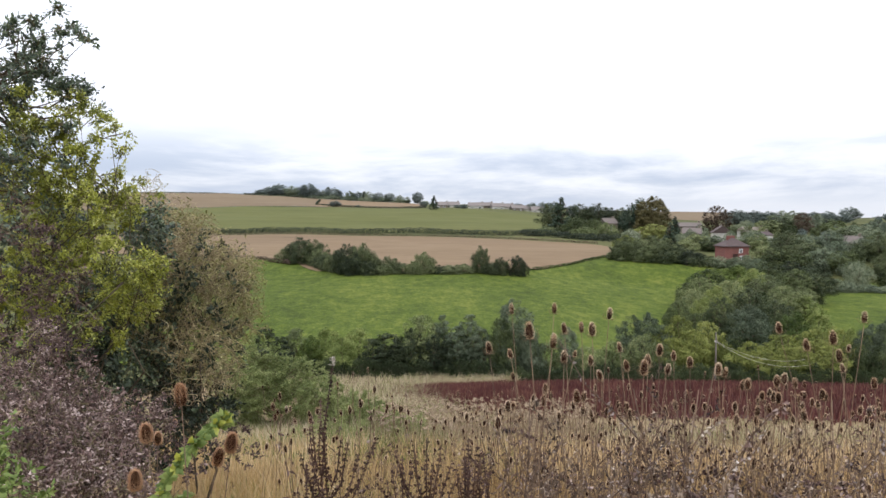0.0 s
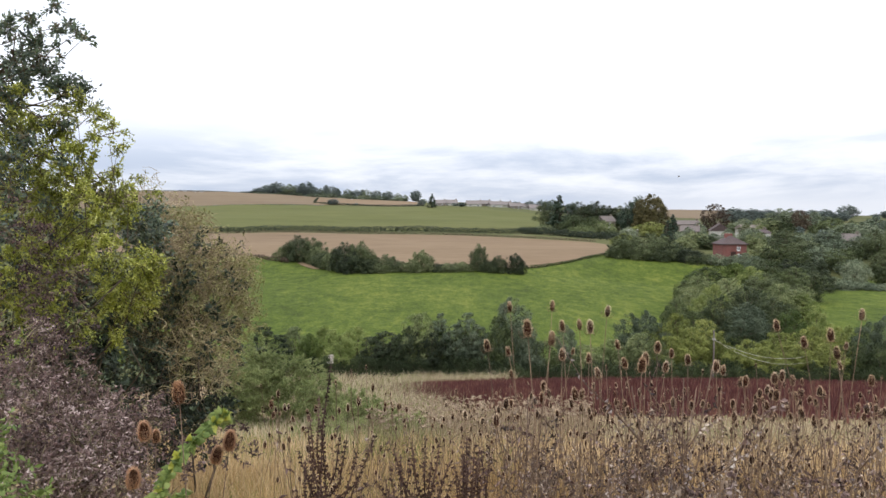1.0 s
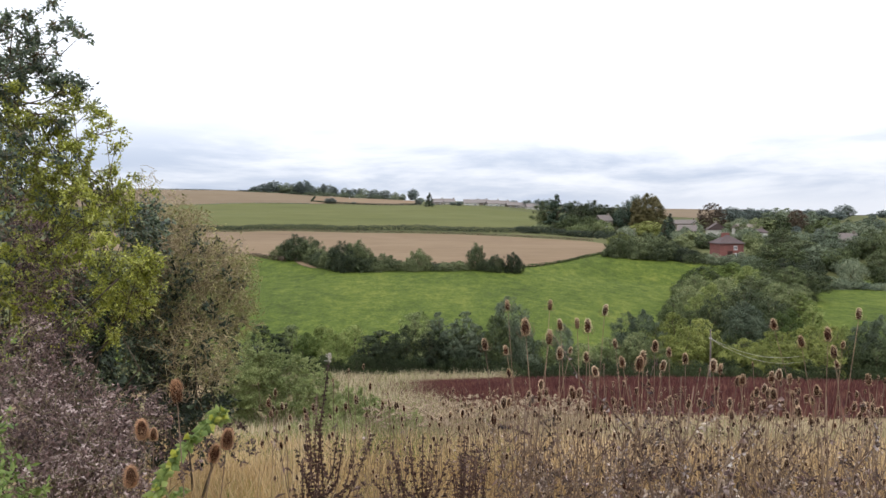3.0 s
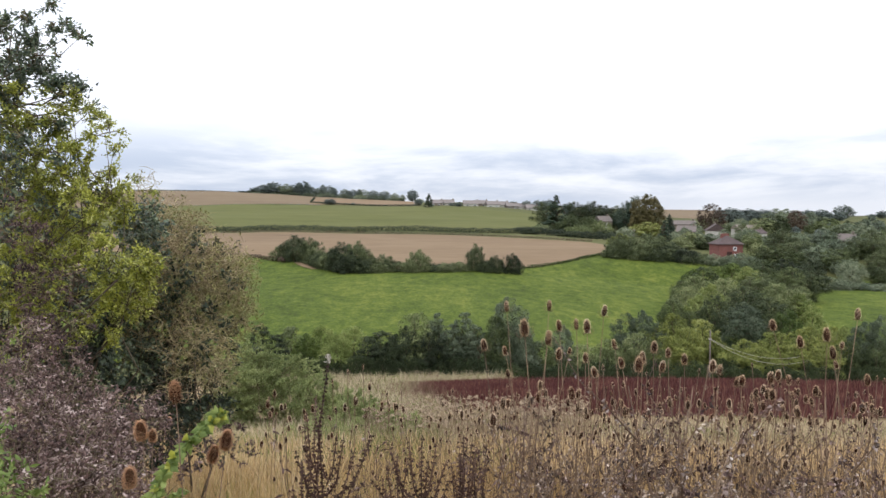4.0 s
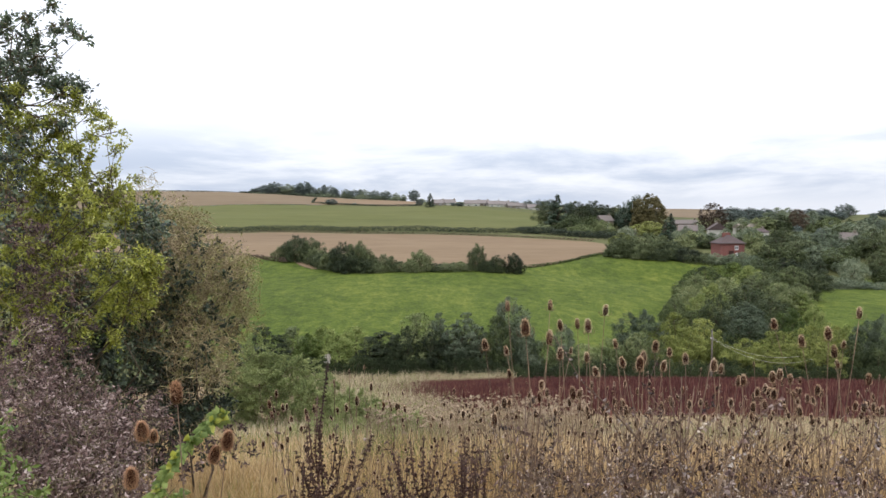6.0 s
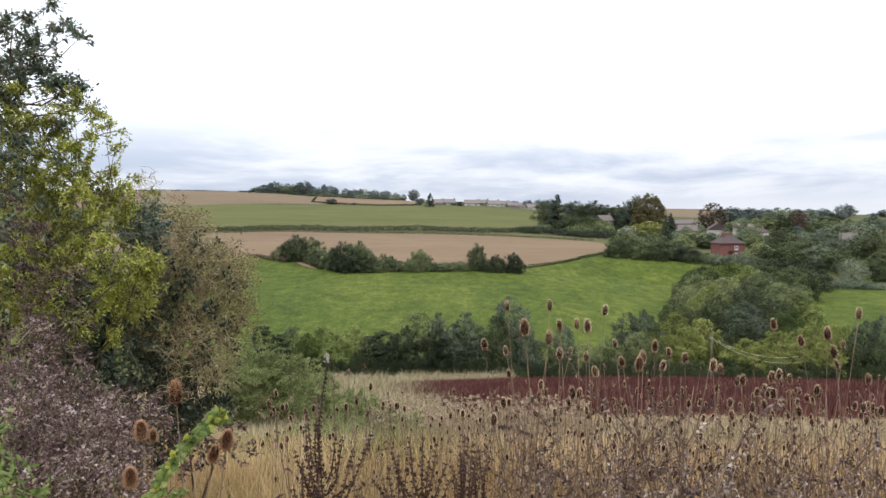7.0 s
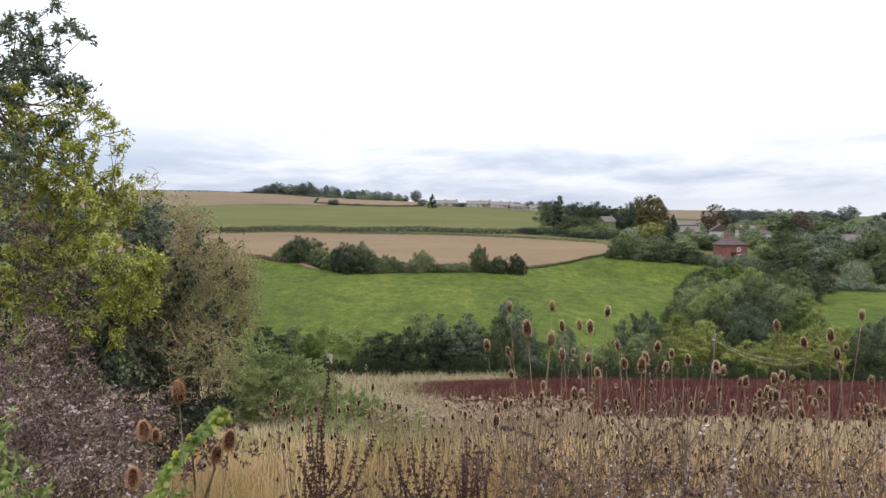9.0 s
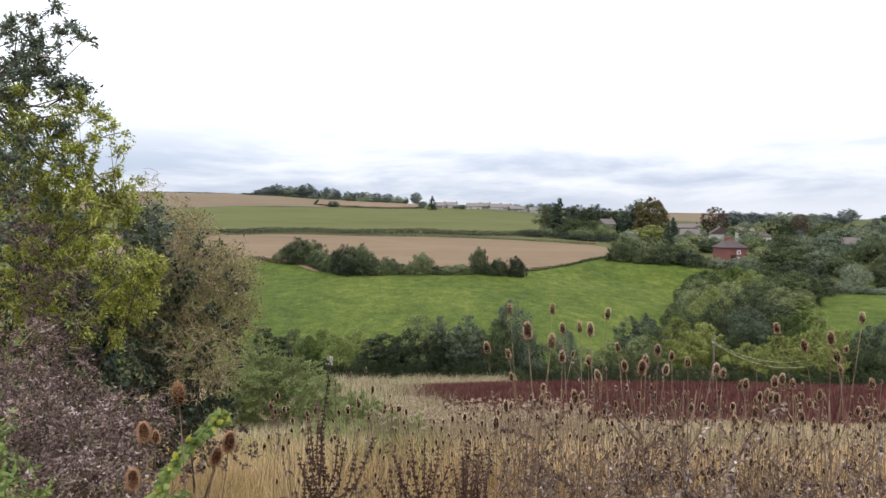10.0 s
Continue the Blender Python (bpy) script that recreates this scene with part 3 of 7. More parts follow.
def crown_places(rng, kind, size):
    """Heights, bearings and reach of places on a crown's outside, evenly over its surface."""
    zs, rs = CROWNS[kind][:2]
    z = 1.0 - (1.0 - zs[0]) * rng.random(size * 3) ** 1.1
    z = z[rng.random(size * 3) < (0.25 + 0.75 * np.interp(z, zs, rs) / max(rs))][:size]
    return z, rng.uniform(0, 6.28, len(z))


def make_tree(name, kind, h, n, size, mat, seed, label, category="tree"):
    """A tree h metres high: trunk with limbs, and a crown of n leaf sprays of that size, in clumps over a bulging outline."""
    rng = np.random.default_rng(seed)
    thing = new(name)
    p = rng.uniform(0, 6.28, 3)
    count, (c0, c1) = CROWNS[kind][2:]
    z, a = crown_places(rng, kind, count)
    cr = rng.uniform(c0, c1, len(z)) * np.interp(z, [0.7, 1.0], [1.0, 0.6])
    r = np.maximum(0.0, crown_edge(kind, z, a, p) - 0.3 * cr) * rng.random(len(z)) ** 0.2
    clumps = np.stack([np.cos(a) * r, np.sin(a) * r, z - 0.5 * cr * z, cr], 1) * h
    t = Tubes()
    top = h * (0.9 if kind == "spire" else 0.62)
    t.add(bent((0, 0, -0.3), (rng.normal() * 0.02 * h, rng.normal() * 0.02 * h, top), rng, 5, 0.03), np.linspace(0.028 * h, 0.008 * h, 6), 6)
    for c in clumps[:18]:
        b = Vector((0, 0, min(h * rng.uniform(0.12, 0.4), c[2] * 0.9)))
        t.add(bent(b, c[:3], rng, 2, 0.07), np.linspace(0.012 * h, 0.004 * h, 3), 3)
    part("trunk", t.mesh("trunk", M["bark"]), thing)
    # leaf sprays of the clumps
    m = int(n * 0.72)
    w = clumps[:, 3] ** 2
    which = rng.choice(len(clumps), m, p=w / w.sum())
    d = random_dirs(rng, m)
    d[:, 2] = np.where((d[:, 2] < -0.3) & (rng.random(m) < 0.7), -d[:, 2], d[:, 2])
    P = clumps[which, :3] + d * ((0.35 + 0.8 * rng.random(m) ** 0.6) * clumps[which, 3])[:, None] * np.array([1.05, 1.05, 0.85])
    # and of the crown's body behind them
    z, a = crown_places(rng, kind, n - m)
    r = crown_edge(kind, z, a, p) * ((0.60 if kind == "dome" else 0.40) + 0.38 * rng.random(len(z)))
    Q = np.stack([np.cos(a) * r, np.sin(a) * r, z * (0.90 + 0.08 * rng.random(len(z)))], 1) * h
    d = np.concatenate([d, unit(Q - np.array([0, 0, 0.4 * h]))])
    P = np.concatenate([P, Q])
    keep = P[:, 2] > 0.01 * h
    P, d = P[keep], d[keep]
    out = unit(P - np.array([0, 0, 0.35 * h]))
    N = unit(0.85 * d + 0.2 * out + np.array([0, 0, 0.3]) + 0.45 * random_dirs(rng, len(P)))
    S = sides_of(rng, N)
    D = np.cross(S, N)
    s = size * rng.uniform(0.5, 1.35, len(P))
    part("crown", tri_leaf_mesh("crown", P, D, S, s, s * rng.uniform(0.6, 1.1, len(P)), mat), thing)
    return tagged(thing, label, category)


def plant(kind, x, y, h, wide=1.0, turn=0.0, sink=0.15, group=""):
    """A tree or bush of a kind, h metres high, standing on the land. The first is the pattern itself, the others are its copies."""
    first, h0 = PROTO[kind]
    s = h / h0
    m = Matrix.Translation((x, y, land_at(x, y) - sink)) @ Matrix.Rotation(turn, 4, "Z") @ Matrix.Diagonal((s * wide, s * wide, s, 1))
    if kind in PLANTED:
        ob = copy_thing(first, m @ Matrix.Diagonal((*(1 / q for q in first.scale), 1)))
    else:
        PLANTED.add(kind)
        ob = first
        ob.matrix_basis = m
    return tagged(ob, group=group)


PROTO, PLANTED = {}, set()


def proto(key, *args, **kw):
    PROTO[key] = (make_tree(*args, **kw), args[2])


proto("ash", "tree", "round", 8, 12000, 0.21, M["leaf_mid"], 11, "broad green valley tree in full leaf")
proto("alder", "tree", "tall", 8, 10000, 0.18, M["leaf_dark"], 12, "tall dark green alder in the valley belt")
proto("aspen", "tree", "tall", 8, 10000, 0.17, M["leaf_blue"], 29, "soft grey-green aspen in the valley belt")
proto("sallow", "tree", "round", 7, 12000, 0.18, M["leaf_yellow"], 13, "yellowing sallow with a rounded crown")
proto("willow", "tree", "round", 8, 12000, 0.20, M["leaf_blue"], 14, "grey-green willow with a soft crown")
proto("holm", "tree", "round", 8, 11000, 0.21, M["leaf_dark"], 31, "dark green dense tree with a bulging crown")
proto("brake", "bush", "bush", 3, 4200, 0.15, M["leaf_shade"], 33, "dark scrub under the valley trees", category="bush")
proto("thorn", "bush", "bush", 4, 9000, 0.20, M["leaf_dark"], 15, "dense dark green hawthorn bush", category="bush")
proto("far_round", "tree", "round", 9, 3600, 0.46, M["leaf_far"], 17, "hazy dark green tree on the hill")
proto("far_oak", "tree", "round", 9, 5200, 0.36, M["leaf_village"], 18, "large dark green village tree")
proto("copper", "tree", "dome", 10, 9000, 0.30, M["leaf_brown"], 19, "coppery brown broad tree in the village")
proto("spire", "tree", "spire", 12, 4200, 0.34, M["conifer"], 20, "tall narrow dark conifer in the village")
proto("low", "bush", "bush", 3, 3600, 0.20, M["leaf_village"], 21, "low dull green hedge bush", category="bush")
proto("village_olive", "tree", "round", 9, 5200, 0.36, M["leaf_wood"], 27, "olive green rounded village tree")
proto("village_plum", "tree", "round", 8, 5000, 0.34, M["leaf_brown"], 28, "dull purple-brown garden tree")
proto("pine", "tree", "round", 11, 6000, 0.34, M["conifer"], 22, "dark ragged pine in the village")
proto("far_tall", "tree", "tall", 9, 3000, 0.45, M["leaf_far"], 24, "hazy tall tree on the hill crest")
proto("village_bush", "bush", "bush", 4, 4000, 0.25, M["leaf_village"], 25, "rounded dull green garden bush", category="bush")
proto("village_olive_bush", "bush", "bush", 4, 5200, 0.22, M["leaf_wood"], 34, "tall olive green garden bush", category="bush")
proto("chestnut", "tree", "dome", 12, 24000, 0.36, M["chestnut"], 26, "large rounded chestnut turning olive brown")
proto("oakwood", "tree", "round", 8, 11000, 0.22, M["leaf_wood"], 23, "dark green oak of the hillside wood")


def stand(key, rows, group="", seed=0):
    """Trees of one kind at rows of x, y, height, width factor."""
    rng = np.random.default_rng(seed)
    for x, y, h, w in rows:
        plant(key, x, y, h, w, rng.uniform(0, 6.28), group=group)


def wood(keys, corners, step, heights, seed, group):
    """Trees set out at uneven distances over a stretch of the plan between four corners (near left, near right, far right, far left)."""
    rng = np.random.default_rng(seed)
    a, b, c, d = (np.array(q, dtype=float) for q in corners)
    rows = max(2, int(np.linalg.norm(d - a) / step))
    for i in range(rows):
        t = i / (rows - 1)
        l, r = a + (d - a) * t, b + (c - b) * t
        cols = max(2, int(np.linalg.norm(r - l) / step))
        for k in range(cols):
            x, y = l + (r - l) * ((k + 0.5 * (i % 2)) / (cols - 0.5)) + rng.normal(size=2) * step * 0.22
            plant(keys[rng.integers(len(keys))], x, y, rng.uniform(*heights), rng.uniform(0.9, 1.25), rng.uniform(0, 6.28), group=group)


stand("alder", [(-18.4, 74.0, 5.4, 1.14), (-15.4, 75.0, 5.3, 1.05), (-6.0, 75.0, 4.8, 1.44), (-7.3, 73.0, 4.3, 1.31), (-16.6, 73.0, 4.5, 1.24), (-4.7, 73.0, 4.4, 1.01)], group="valley belt", seed=100)
stand("ash", [(-12.4, 76.0, 5.1, 0.89), (-9.3, 77.0, 5.0, 0.92), (-10.4, 73.0, 4.3, 0.94), (-13.7, 74.0, 4.4, 0.71), (40.3, 85.0, 7.1, 0.74), (43.6, 86.0, 7.2, 0.73), (43.1, 78.0, 5.7, 0.57)], group="valley belt", seed=101)
stand("holm", [(-3.5, 73.0, 5.3, 0.63), (-1.2, 72.0, 4.7, 0.63)], group="valley belt", seed=102)
stand("aspen", [(-0.4, 75.0, 6.6, 0.84), (2.4, 74.0, 6.7, 1.04), (1.2, 73.0, 5.5, 1.12), (3.8, 74.0, 5.3, 0.96)], group="valley belt", seed=103)
stand("willow", [(8.4, 74.0, 5.9, 0.65), (7.0, 75.0, 8.5, 0.62), (12.5, 76.0, 5.7, 0.60), (20.1, 80.0, 7.0, 0.61), (22.1, 80.0, 7.3, 0.66), (42.9, 74.0, 6.2, 0.73), (43.9, 73.0, 6.8, 0.54)], group="valley belt", seed=104)
stand("oakwood", [(5.5, 74.0, 6.5, 0.57), (-2.4, 74.0, 6.7, 0.75), (10.2, 75.0, 4.1, 1.00), (14.5, 75.0, 3.8, 1.08), (17.3, 76.0, 4.4, 0.93), (20.6, 77.0, 5.1, 0.87), (39.8, 71.0, 4.2, 0.84), (41.8, 70.0, 4.0, 0.88), (21.5, 74.0, 4.3, 0.86)], group="valley belt", seed=105)
stand("sallow", [(25.2, 80.0, 7.1, 0.79), (27.8, 79.0, 6.5, 0.85), (25.3, 76.0, 5.7, 0.96), (28.8, 77.0, 4.9, 0.70), (30.2, 73.0, 4.4, 1.10), (33.3, 73.0, 5.1, 1.10), (36.9, 74.0, 5.6, 1.01), (39.4, 74.0, 5.7, 0.78), (30.8, 71.0, 3.5, 1.21), (33.9, 71.0, 3.8, 1.26), (37.2, 71.0, 3.9, 1.26), (22.9, 75.0, 4.8, 0.87)], group="valley belt", seed=106)
# dark-coloured scrub stands in for the shade band at the belt's foot
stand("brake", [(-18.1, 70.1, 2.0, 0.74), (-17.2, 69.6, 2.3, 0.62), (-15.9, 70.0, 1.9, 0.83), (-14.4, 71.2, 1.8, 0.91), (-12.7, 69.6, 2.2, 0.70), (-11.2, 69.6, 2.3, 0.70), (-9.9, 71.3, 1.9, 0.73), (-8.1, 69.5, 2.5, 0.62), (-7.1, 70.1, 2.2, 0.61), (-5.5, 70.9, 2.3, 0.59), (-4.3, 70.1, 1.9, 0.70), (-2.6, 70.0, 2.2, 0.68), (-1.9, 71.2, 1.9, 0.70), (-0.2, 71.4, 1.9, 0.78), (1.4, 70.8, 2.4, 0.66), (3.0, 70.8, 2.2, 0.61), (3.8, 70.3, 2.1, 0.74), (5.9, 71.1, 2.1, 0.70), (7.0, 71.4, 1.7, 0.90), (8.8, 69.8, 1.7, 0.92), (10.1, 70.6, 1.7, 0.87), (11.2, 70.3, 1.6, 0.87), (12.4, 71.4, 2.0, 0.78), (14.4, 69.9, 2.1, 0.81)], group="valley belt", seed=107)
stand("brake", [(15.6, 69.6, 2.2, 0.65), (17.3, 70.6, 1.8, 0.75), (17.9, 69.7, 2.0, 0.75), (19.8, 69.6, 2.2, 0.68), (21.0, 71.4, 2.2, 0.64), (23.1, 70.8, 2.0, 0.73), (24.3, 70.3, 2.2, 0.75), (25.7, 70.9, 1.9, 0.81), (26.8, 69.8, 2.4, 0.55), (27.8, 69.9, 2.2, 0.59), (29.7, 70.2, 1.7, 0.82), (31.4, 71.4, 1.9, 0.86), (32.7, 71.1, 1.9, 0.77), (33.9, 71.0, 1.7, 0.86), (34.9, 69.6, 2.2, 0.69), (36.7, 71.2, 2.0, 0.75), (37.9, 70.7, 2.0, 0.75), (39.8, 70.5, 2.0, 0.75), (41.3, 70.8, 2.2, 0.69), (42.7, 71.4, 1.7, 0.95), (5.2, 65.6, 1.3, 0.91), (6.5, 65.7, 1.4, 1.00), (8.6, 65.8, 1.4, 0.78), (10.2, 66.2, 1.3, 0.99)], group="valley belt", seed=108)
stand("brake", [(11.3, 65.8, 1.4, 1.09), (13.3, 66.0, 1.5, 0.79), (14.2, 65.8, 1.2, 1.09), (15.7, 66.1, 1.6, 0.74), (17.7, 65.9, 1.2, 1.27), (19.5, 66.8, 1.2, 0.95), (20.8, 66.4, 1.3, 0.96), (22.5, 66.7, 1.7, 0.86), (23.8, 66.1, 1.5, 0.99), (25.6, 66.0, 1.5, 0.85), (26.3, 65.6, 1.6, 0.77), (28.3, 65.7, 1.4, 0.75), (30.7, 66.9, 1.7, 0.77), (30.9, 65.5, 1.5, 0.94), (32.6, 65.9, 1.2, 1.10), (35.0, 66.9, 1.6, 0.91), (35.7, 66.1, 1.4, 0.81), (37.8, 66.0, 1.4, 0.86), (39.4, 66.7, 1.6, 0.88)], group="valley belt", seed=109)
stand("holm", [(38.9, 104.0, 7.6, 0.62), (48.8, 118.0, 7.2, 1.01), (58.2, 135.0, 7.8, 1.19), (49.3, 110.0, 6.3, 0.94), (77.4, 165.0, 8.3, 1.06), (74.7, 150.0, 6.9, 1.16), (85.2, 170.0, 7.9, 1.08), (61.6, 128.0, 6.2, 0.89)], group="hillside wood", seed=110)
stand("willow", [(40.9, 100.0, 6.9, 0.97), (43.7, 103.0, 5.8, 0.74)], group="hillside wood", seed=111)
stand("oakwood", [(35.4, 112.0, 5.9, 0.86), (39.8, 118.0, 7.3, 0.86), (46.9, 135.0, 7.3, 0.98), (53.9, 150.0, 7.8, 1.19), (48.2, 125.0, 7.9, 0.98), (69.5, 160.0, 8.6, 1.26), (56.1, 122.0, 7.0, 1.07), (71.2, 150.0, 7.7, 1.21)], group="hillside wood", seed=112)
stand("ash", [(59.4, 150.0, 8.5, 1.23), (44.1, 120.0, 7.4, 0.73), (39.3, 112.0, 6.6, 0.71), (60.3, 145.0, 8.2, 0.89)], group="hillside wood", seed=113)
stand("holm", [(87.4, 172.0, 7.6, 0.94), (117.4, 200.0, 8.7, 1.14), (116.3, 205.0, 5.9, 1.39), (110.4, 185.0, 6.7, 1.15), (99.2, 215.0, 8.3, 1.39), (100.0, 205.0, 5.5, 2.23), (44.6, 322.0, 12.0, 0.94), (60.4, 332.0, 12.5, 1.02), (68.4, 336.0, 13.1, 1.03), (76.4, 342.0, 11.3, 1.06), (82.6, 346.0, 11.3, 1.07)], group="village trees", seed=114)
stand("village_plum", [(161.0, 335.0, 10.2, 1.04)], group="village trees", seed=115)
stand("village_olive", [(86.1, 200.0, 5.6, 1.60), (87.1, 195.0, 5.9, 1.55), (100.6, 200.0, 5.0, 1.99), (130.5, 300.0, 7.8, 1.91), (136.0, 300.0, 9.0, 1.67), (157.6, 300.0, 8.1, 1.86), (81.1, 240.0, 5.3, 1.87), (82.9, 232.0, 4.4, 2.00), (72.5, 225.0, 4.4, 2.22), (98.0, 232.0, 5.7, 1.50), (129.8, 240.0, 7.2, 1.40), (104.9, 176.0, 5.0, 1.17)], group="village trees", seed=116)
stand("far_oak", [(119.5, 230.0, 6.9, 1.73), (132.2, 242.0, 5.4, 1.93), (149.7, 262.0, 7.3, 1.79), (154.7, 282.0, 6.6, 2.13), (176.0, 302.0, 7.7, 2.02), (175.7, 350.0, 9.2, 1.65), (173.0, 382.0, 10.4, 1.41), (188.3, 402.0, 10.0, 1.40), (105.5, 256.0, 5.3, 1.62), (130.4, 330.0, 4.9, 2.25), (103.0, 300.0, 5.3, 1.69)], group="village trees", seed=117)
stand("sallow", [(79.9, 285.0, 6.1, 2.35), (55.6, 228.0, 5.6, 1.43)], group="village trees", seed=118)
stand("thorn", [(49.7, 205.0, 6.5, 0.79), (57.5, 205.0, 7.5, 1.02), (62.9, 204.0, 5.6, 0.82), (66.0, 200.0, 4.1, 1.19), (69.6, 199.0, 2.9, 1.39), (48.0, 206.0, 3.8, 0.96), (53.9, 203.0, 4.9, 1.00), (59.5, 201.0, 4.0, 1.22), (40.4, 300.0, 3.3, 1.88), (47.2, 296.0, 1.6, 4.73), (33.6, 300.0, 2.3, 2.23), (35.1, 290.0, 1.2, 3.97), (49.2, 284.0, 1.2, 6.06), (57.8, 278.0, 1.2, 8.23)], group="village trees", seed=119)
stand("village_olive_bush", [(51.0, 292.0, 8.5, 0.78), (58.2, 290.0, 7.9, 0.80), (61.5, 285.0, 6.6, 0.91), (53.1, 282.0, 4.8, 1.42), (62.2, 276.0, 3.3, 1.41)], group="village trees", seed=120)
stand("spire", [(48.1, 310.0, 15.6, 1.75), (75.8, 250.0, 8.4, 1.71), (93.4, 302.0, 9.0, 1.66), (-7.9, 470.0, 9.4, 1.72)], group="village trees", seed=121)
stand("pine", [(86.8, 330.0, 17.1, 0.58), (84.5, 335.0, 14.4, 0.74), (80.6, 326.0, 11.5, 0.99)], group="village trees", seed=122)
stand("chestnut", [(89.3, 320.0, 17.2, 0.88)], group="village trees", seed=123)
stand("copper", [(122.5, 335.0, 13.0, 1.05)], group="village trees", seed=124)
stand("low", [(87.8, 174.0, 2.7, 1.28), (92.4, 174.0, 3.2, 1.23), (95.2, 173.0, 2.5, 1.51), (98.7, 172.0, 2.0, 1.85), (102.3, 171.0, 1.8, 1.89), (72.4, 196.0, 3.2, 0.99), (75.7, 195.0, 3.0, 1.04), (79.4, 196.0, 3.6, 0.97), (80.4, 190.0, 4.3, 0.79)], group="field hedge bushes", seed=125)
stand("far_round", [(188.1, 482.0, 10.2, 2.04), (200.7, 484.0, 9.5, 2.21), (208.6, 480.0, 9.1, 1.94), (240.3, 486.0, 7.9, 2.65), (249.9, 486.0, 8.6, 2.36), (259.6, 486.0, 6.7, 2.43), (305.9, 560.0, 10.7, 1.57), (335.1, 560.0, 6.2, 1.80), (48.2, 500.0, 5.0, 1.65), (58.3, 505.0, 6.2, 1.50), (65.4, 500.0, 7.3, 1.38), (73.0, 500.0, 8.1, 1.24), (11.4, 480.0, 3.1, 2.07), (7.1, 490.0, 2.4, 2.38), (-75.3, 500.0, 4.2, 2.39), (-15.3, 500.0, 4.3, 1.56), (-59.4, 498.0, 1.9, 1.77)], group="trees on the skyline", seed=126)
stand("thorn", [(-41.6, 193.0, 4.4, 0.74), (-38.1, 192.0, 7.0, 0.69), (-33.8, 190.0, 6.5, 0.62), (-26.5, 178.0, 5.2, 0.72), (-23.6, 175.0, 7.3, 0.60), (-19.7, 174.0, 7.6, 0.53), (-17.9, 174.0, 4.9, 0.60), (-5.3, 173.0, 5.5, 0.66), (8.2, 175.0, 6.7, 0.42), (12.7, 173.0, 4.4, 0.57), (16.7, 173.0, 5.1, 0.55), (-7.4, 173.0, 3.2, 0.91), (-29.2, 182.0, 3.9, 0.78)], group="field hedge bushes", seed=49)
stand("thorn", [(-13.9, 174.0, 4.4, 0.86), (-11.2, 174.0, 3.0, 1.02), (0.8, 174.0, 2.2, 1.79), (4.1, 174.0, 2.5, 1.32), (-2.1, 174.0, 2.2, 1.44), (10.4, 174.0, 3.1, 0.99), (-14.9, 173.0, 2.8, 1.36), (-30.9, 184.0, 3.5, 0.93), (-28.2, 180.0, 3.5, 0.91), (-32.4, 187.0, 4.5, 0.67), (-21.4, 172.0, 5.0, 0.83), (-17.7, 172.0, 3.4, 1.02)], group="field hedge bushes", seed=50)
stand("village_bush", [(86.5, 262.0, 5.7, 0.56), (95.6, 262.0, 3.5, 1.07), (91.6, 262.0, 4.1, 0.82), (104.6, 272.0, 4.8, 0.60), (99.1, 177.0, 6.7, 0.60), (81.3, 255.0, 4.4, 0.79), (65.4, 262.0, 5.1, 0.84)], group="village trees", seed=150)
stand("village_olive", [(101.8, 190.0, 5.8, 1.64), (91.3, 190.0, 5.9, 1.35), (118.6, 290.0, 6.6, 0.95), (106.4, 310.0, 5.5, 1.22), (124.0, 320.0, 4.3, 1.38)], group="village trees", seed=151)
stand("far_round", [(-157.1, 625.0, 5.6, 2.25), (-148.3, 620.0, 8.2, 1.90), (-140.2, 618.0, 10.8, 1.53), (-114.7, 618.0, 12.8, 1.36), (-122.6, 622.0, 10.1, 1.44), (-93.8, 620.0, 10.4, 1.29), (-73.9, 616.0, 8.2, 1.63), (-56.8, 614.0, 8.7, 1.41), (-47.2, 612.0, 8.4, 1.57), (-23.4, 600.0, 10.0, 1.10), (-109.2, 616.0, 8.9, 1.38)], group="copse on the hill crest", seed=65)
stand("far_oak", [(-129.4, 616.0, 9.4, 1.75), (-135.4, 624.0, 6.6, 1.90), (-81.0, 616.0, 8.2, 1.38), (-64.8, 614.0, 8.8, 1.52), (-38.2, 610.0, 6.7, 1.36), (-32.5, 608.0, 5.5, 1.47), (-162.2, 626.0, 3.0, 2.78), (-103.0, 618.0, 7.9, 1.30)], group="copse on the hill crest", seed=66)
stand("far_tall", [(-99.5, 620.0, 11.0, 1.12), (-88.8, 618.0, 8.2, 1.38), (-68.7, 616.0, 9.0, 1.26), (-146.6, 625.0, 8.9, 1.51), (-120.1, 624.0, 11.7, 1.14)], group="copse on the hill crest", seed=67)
stand("low", [(-152.6, 616.0, 1.8, 4.25), (-138.0, 614.0, 1.8, 4.65), (-123.7, 613.0, 2.7, 3.12), (-109.5, 612.0, 3.3, 2.54), (-95.3, 611.0, 4.0, 2.10), (-81.1, 610.0, 3.7, 2.10), (-67.0, 609.0, 4.3, 1.84), (-53.0, 608.0, 4.5, 1.76), (-38.9, 606.0, 3.8, 1.79), (-17.9, 600.0, 2.9, 1.82)], group="copse on the hill crest", seed=68)

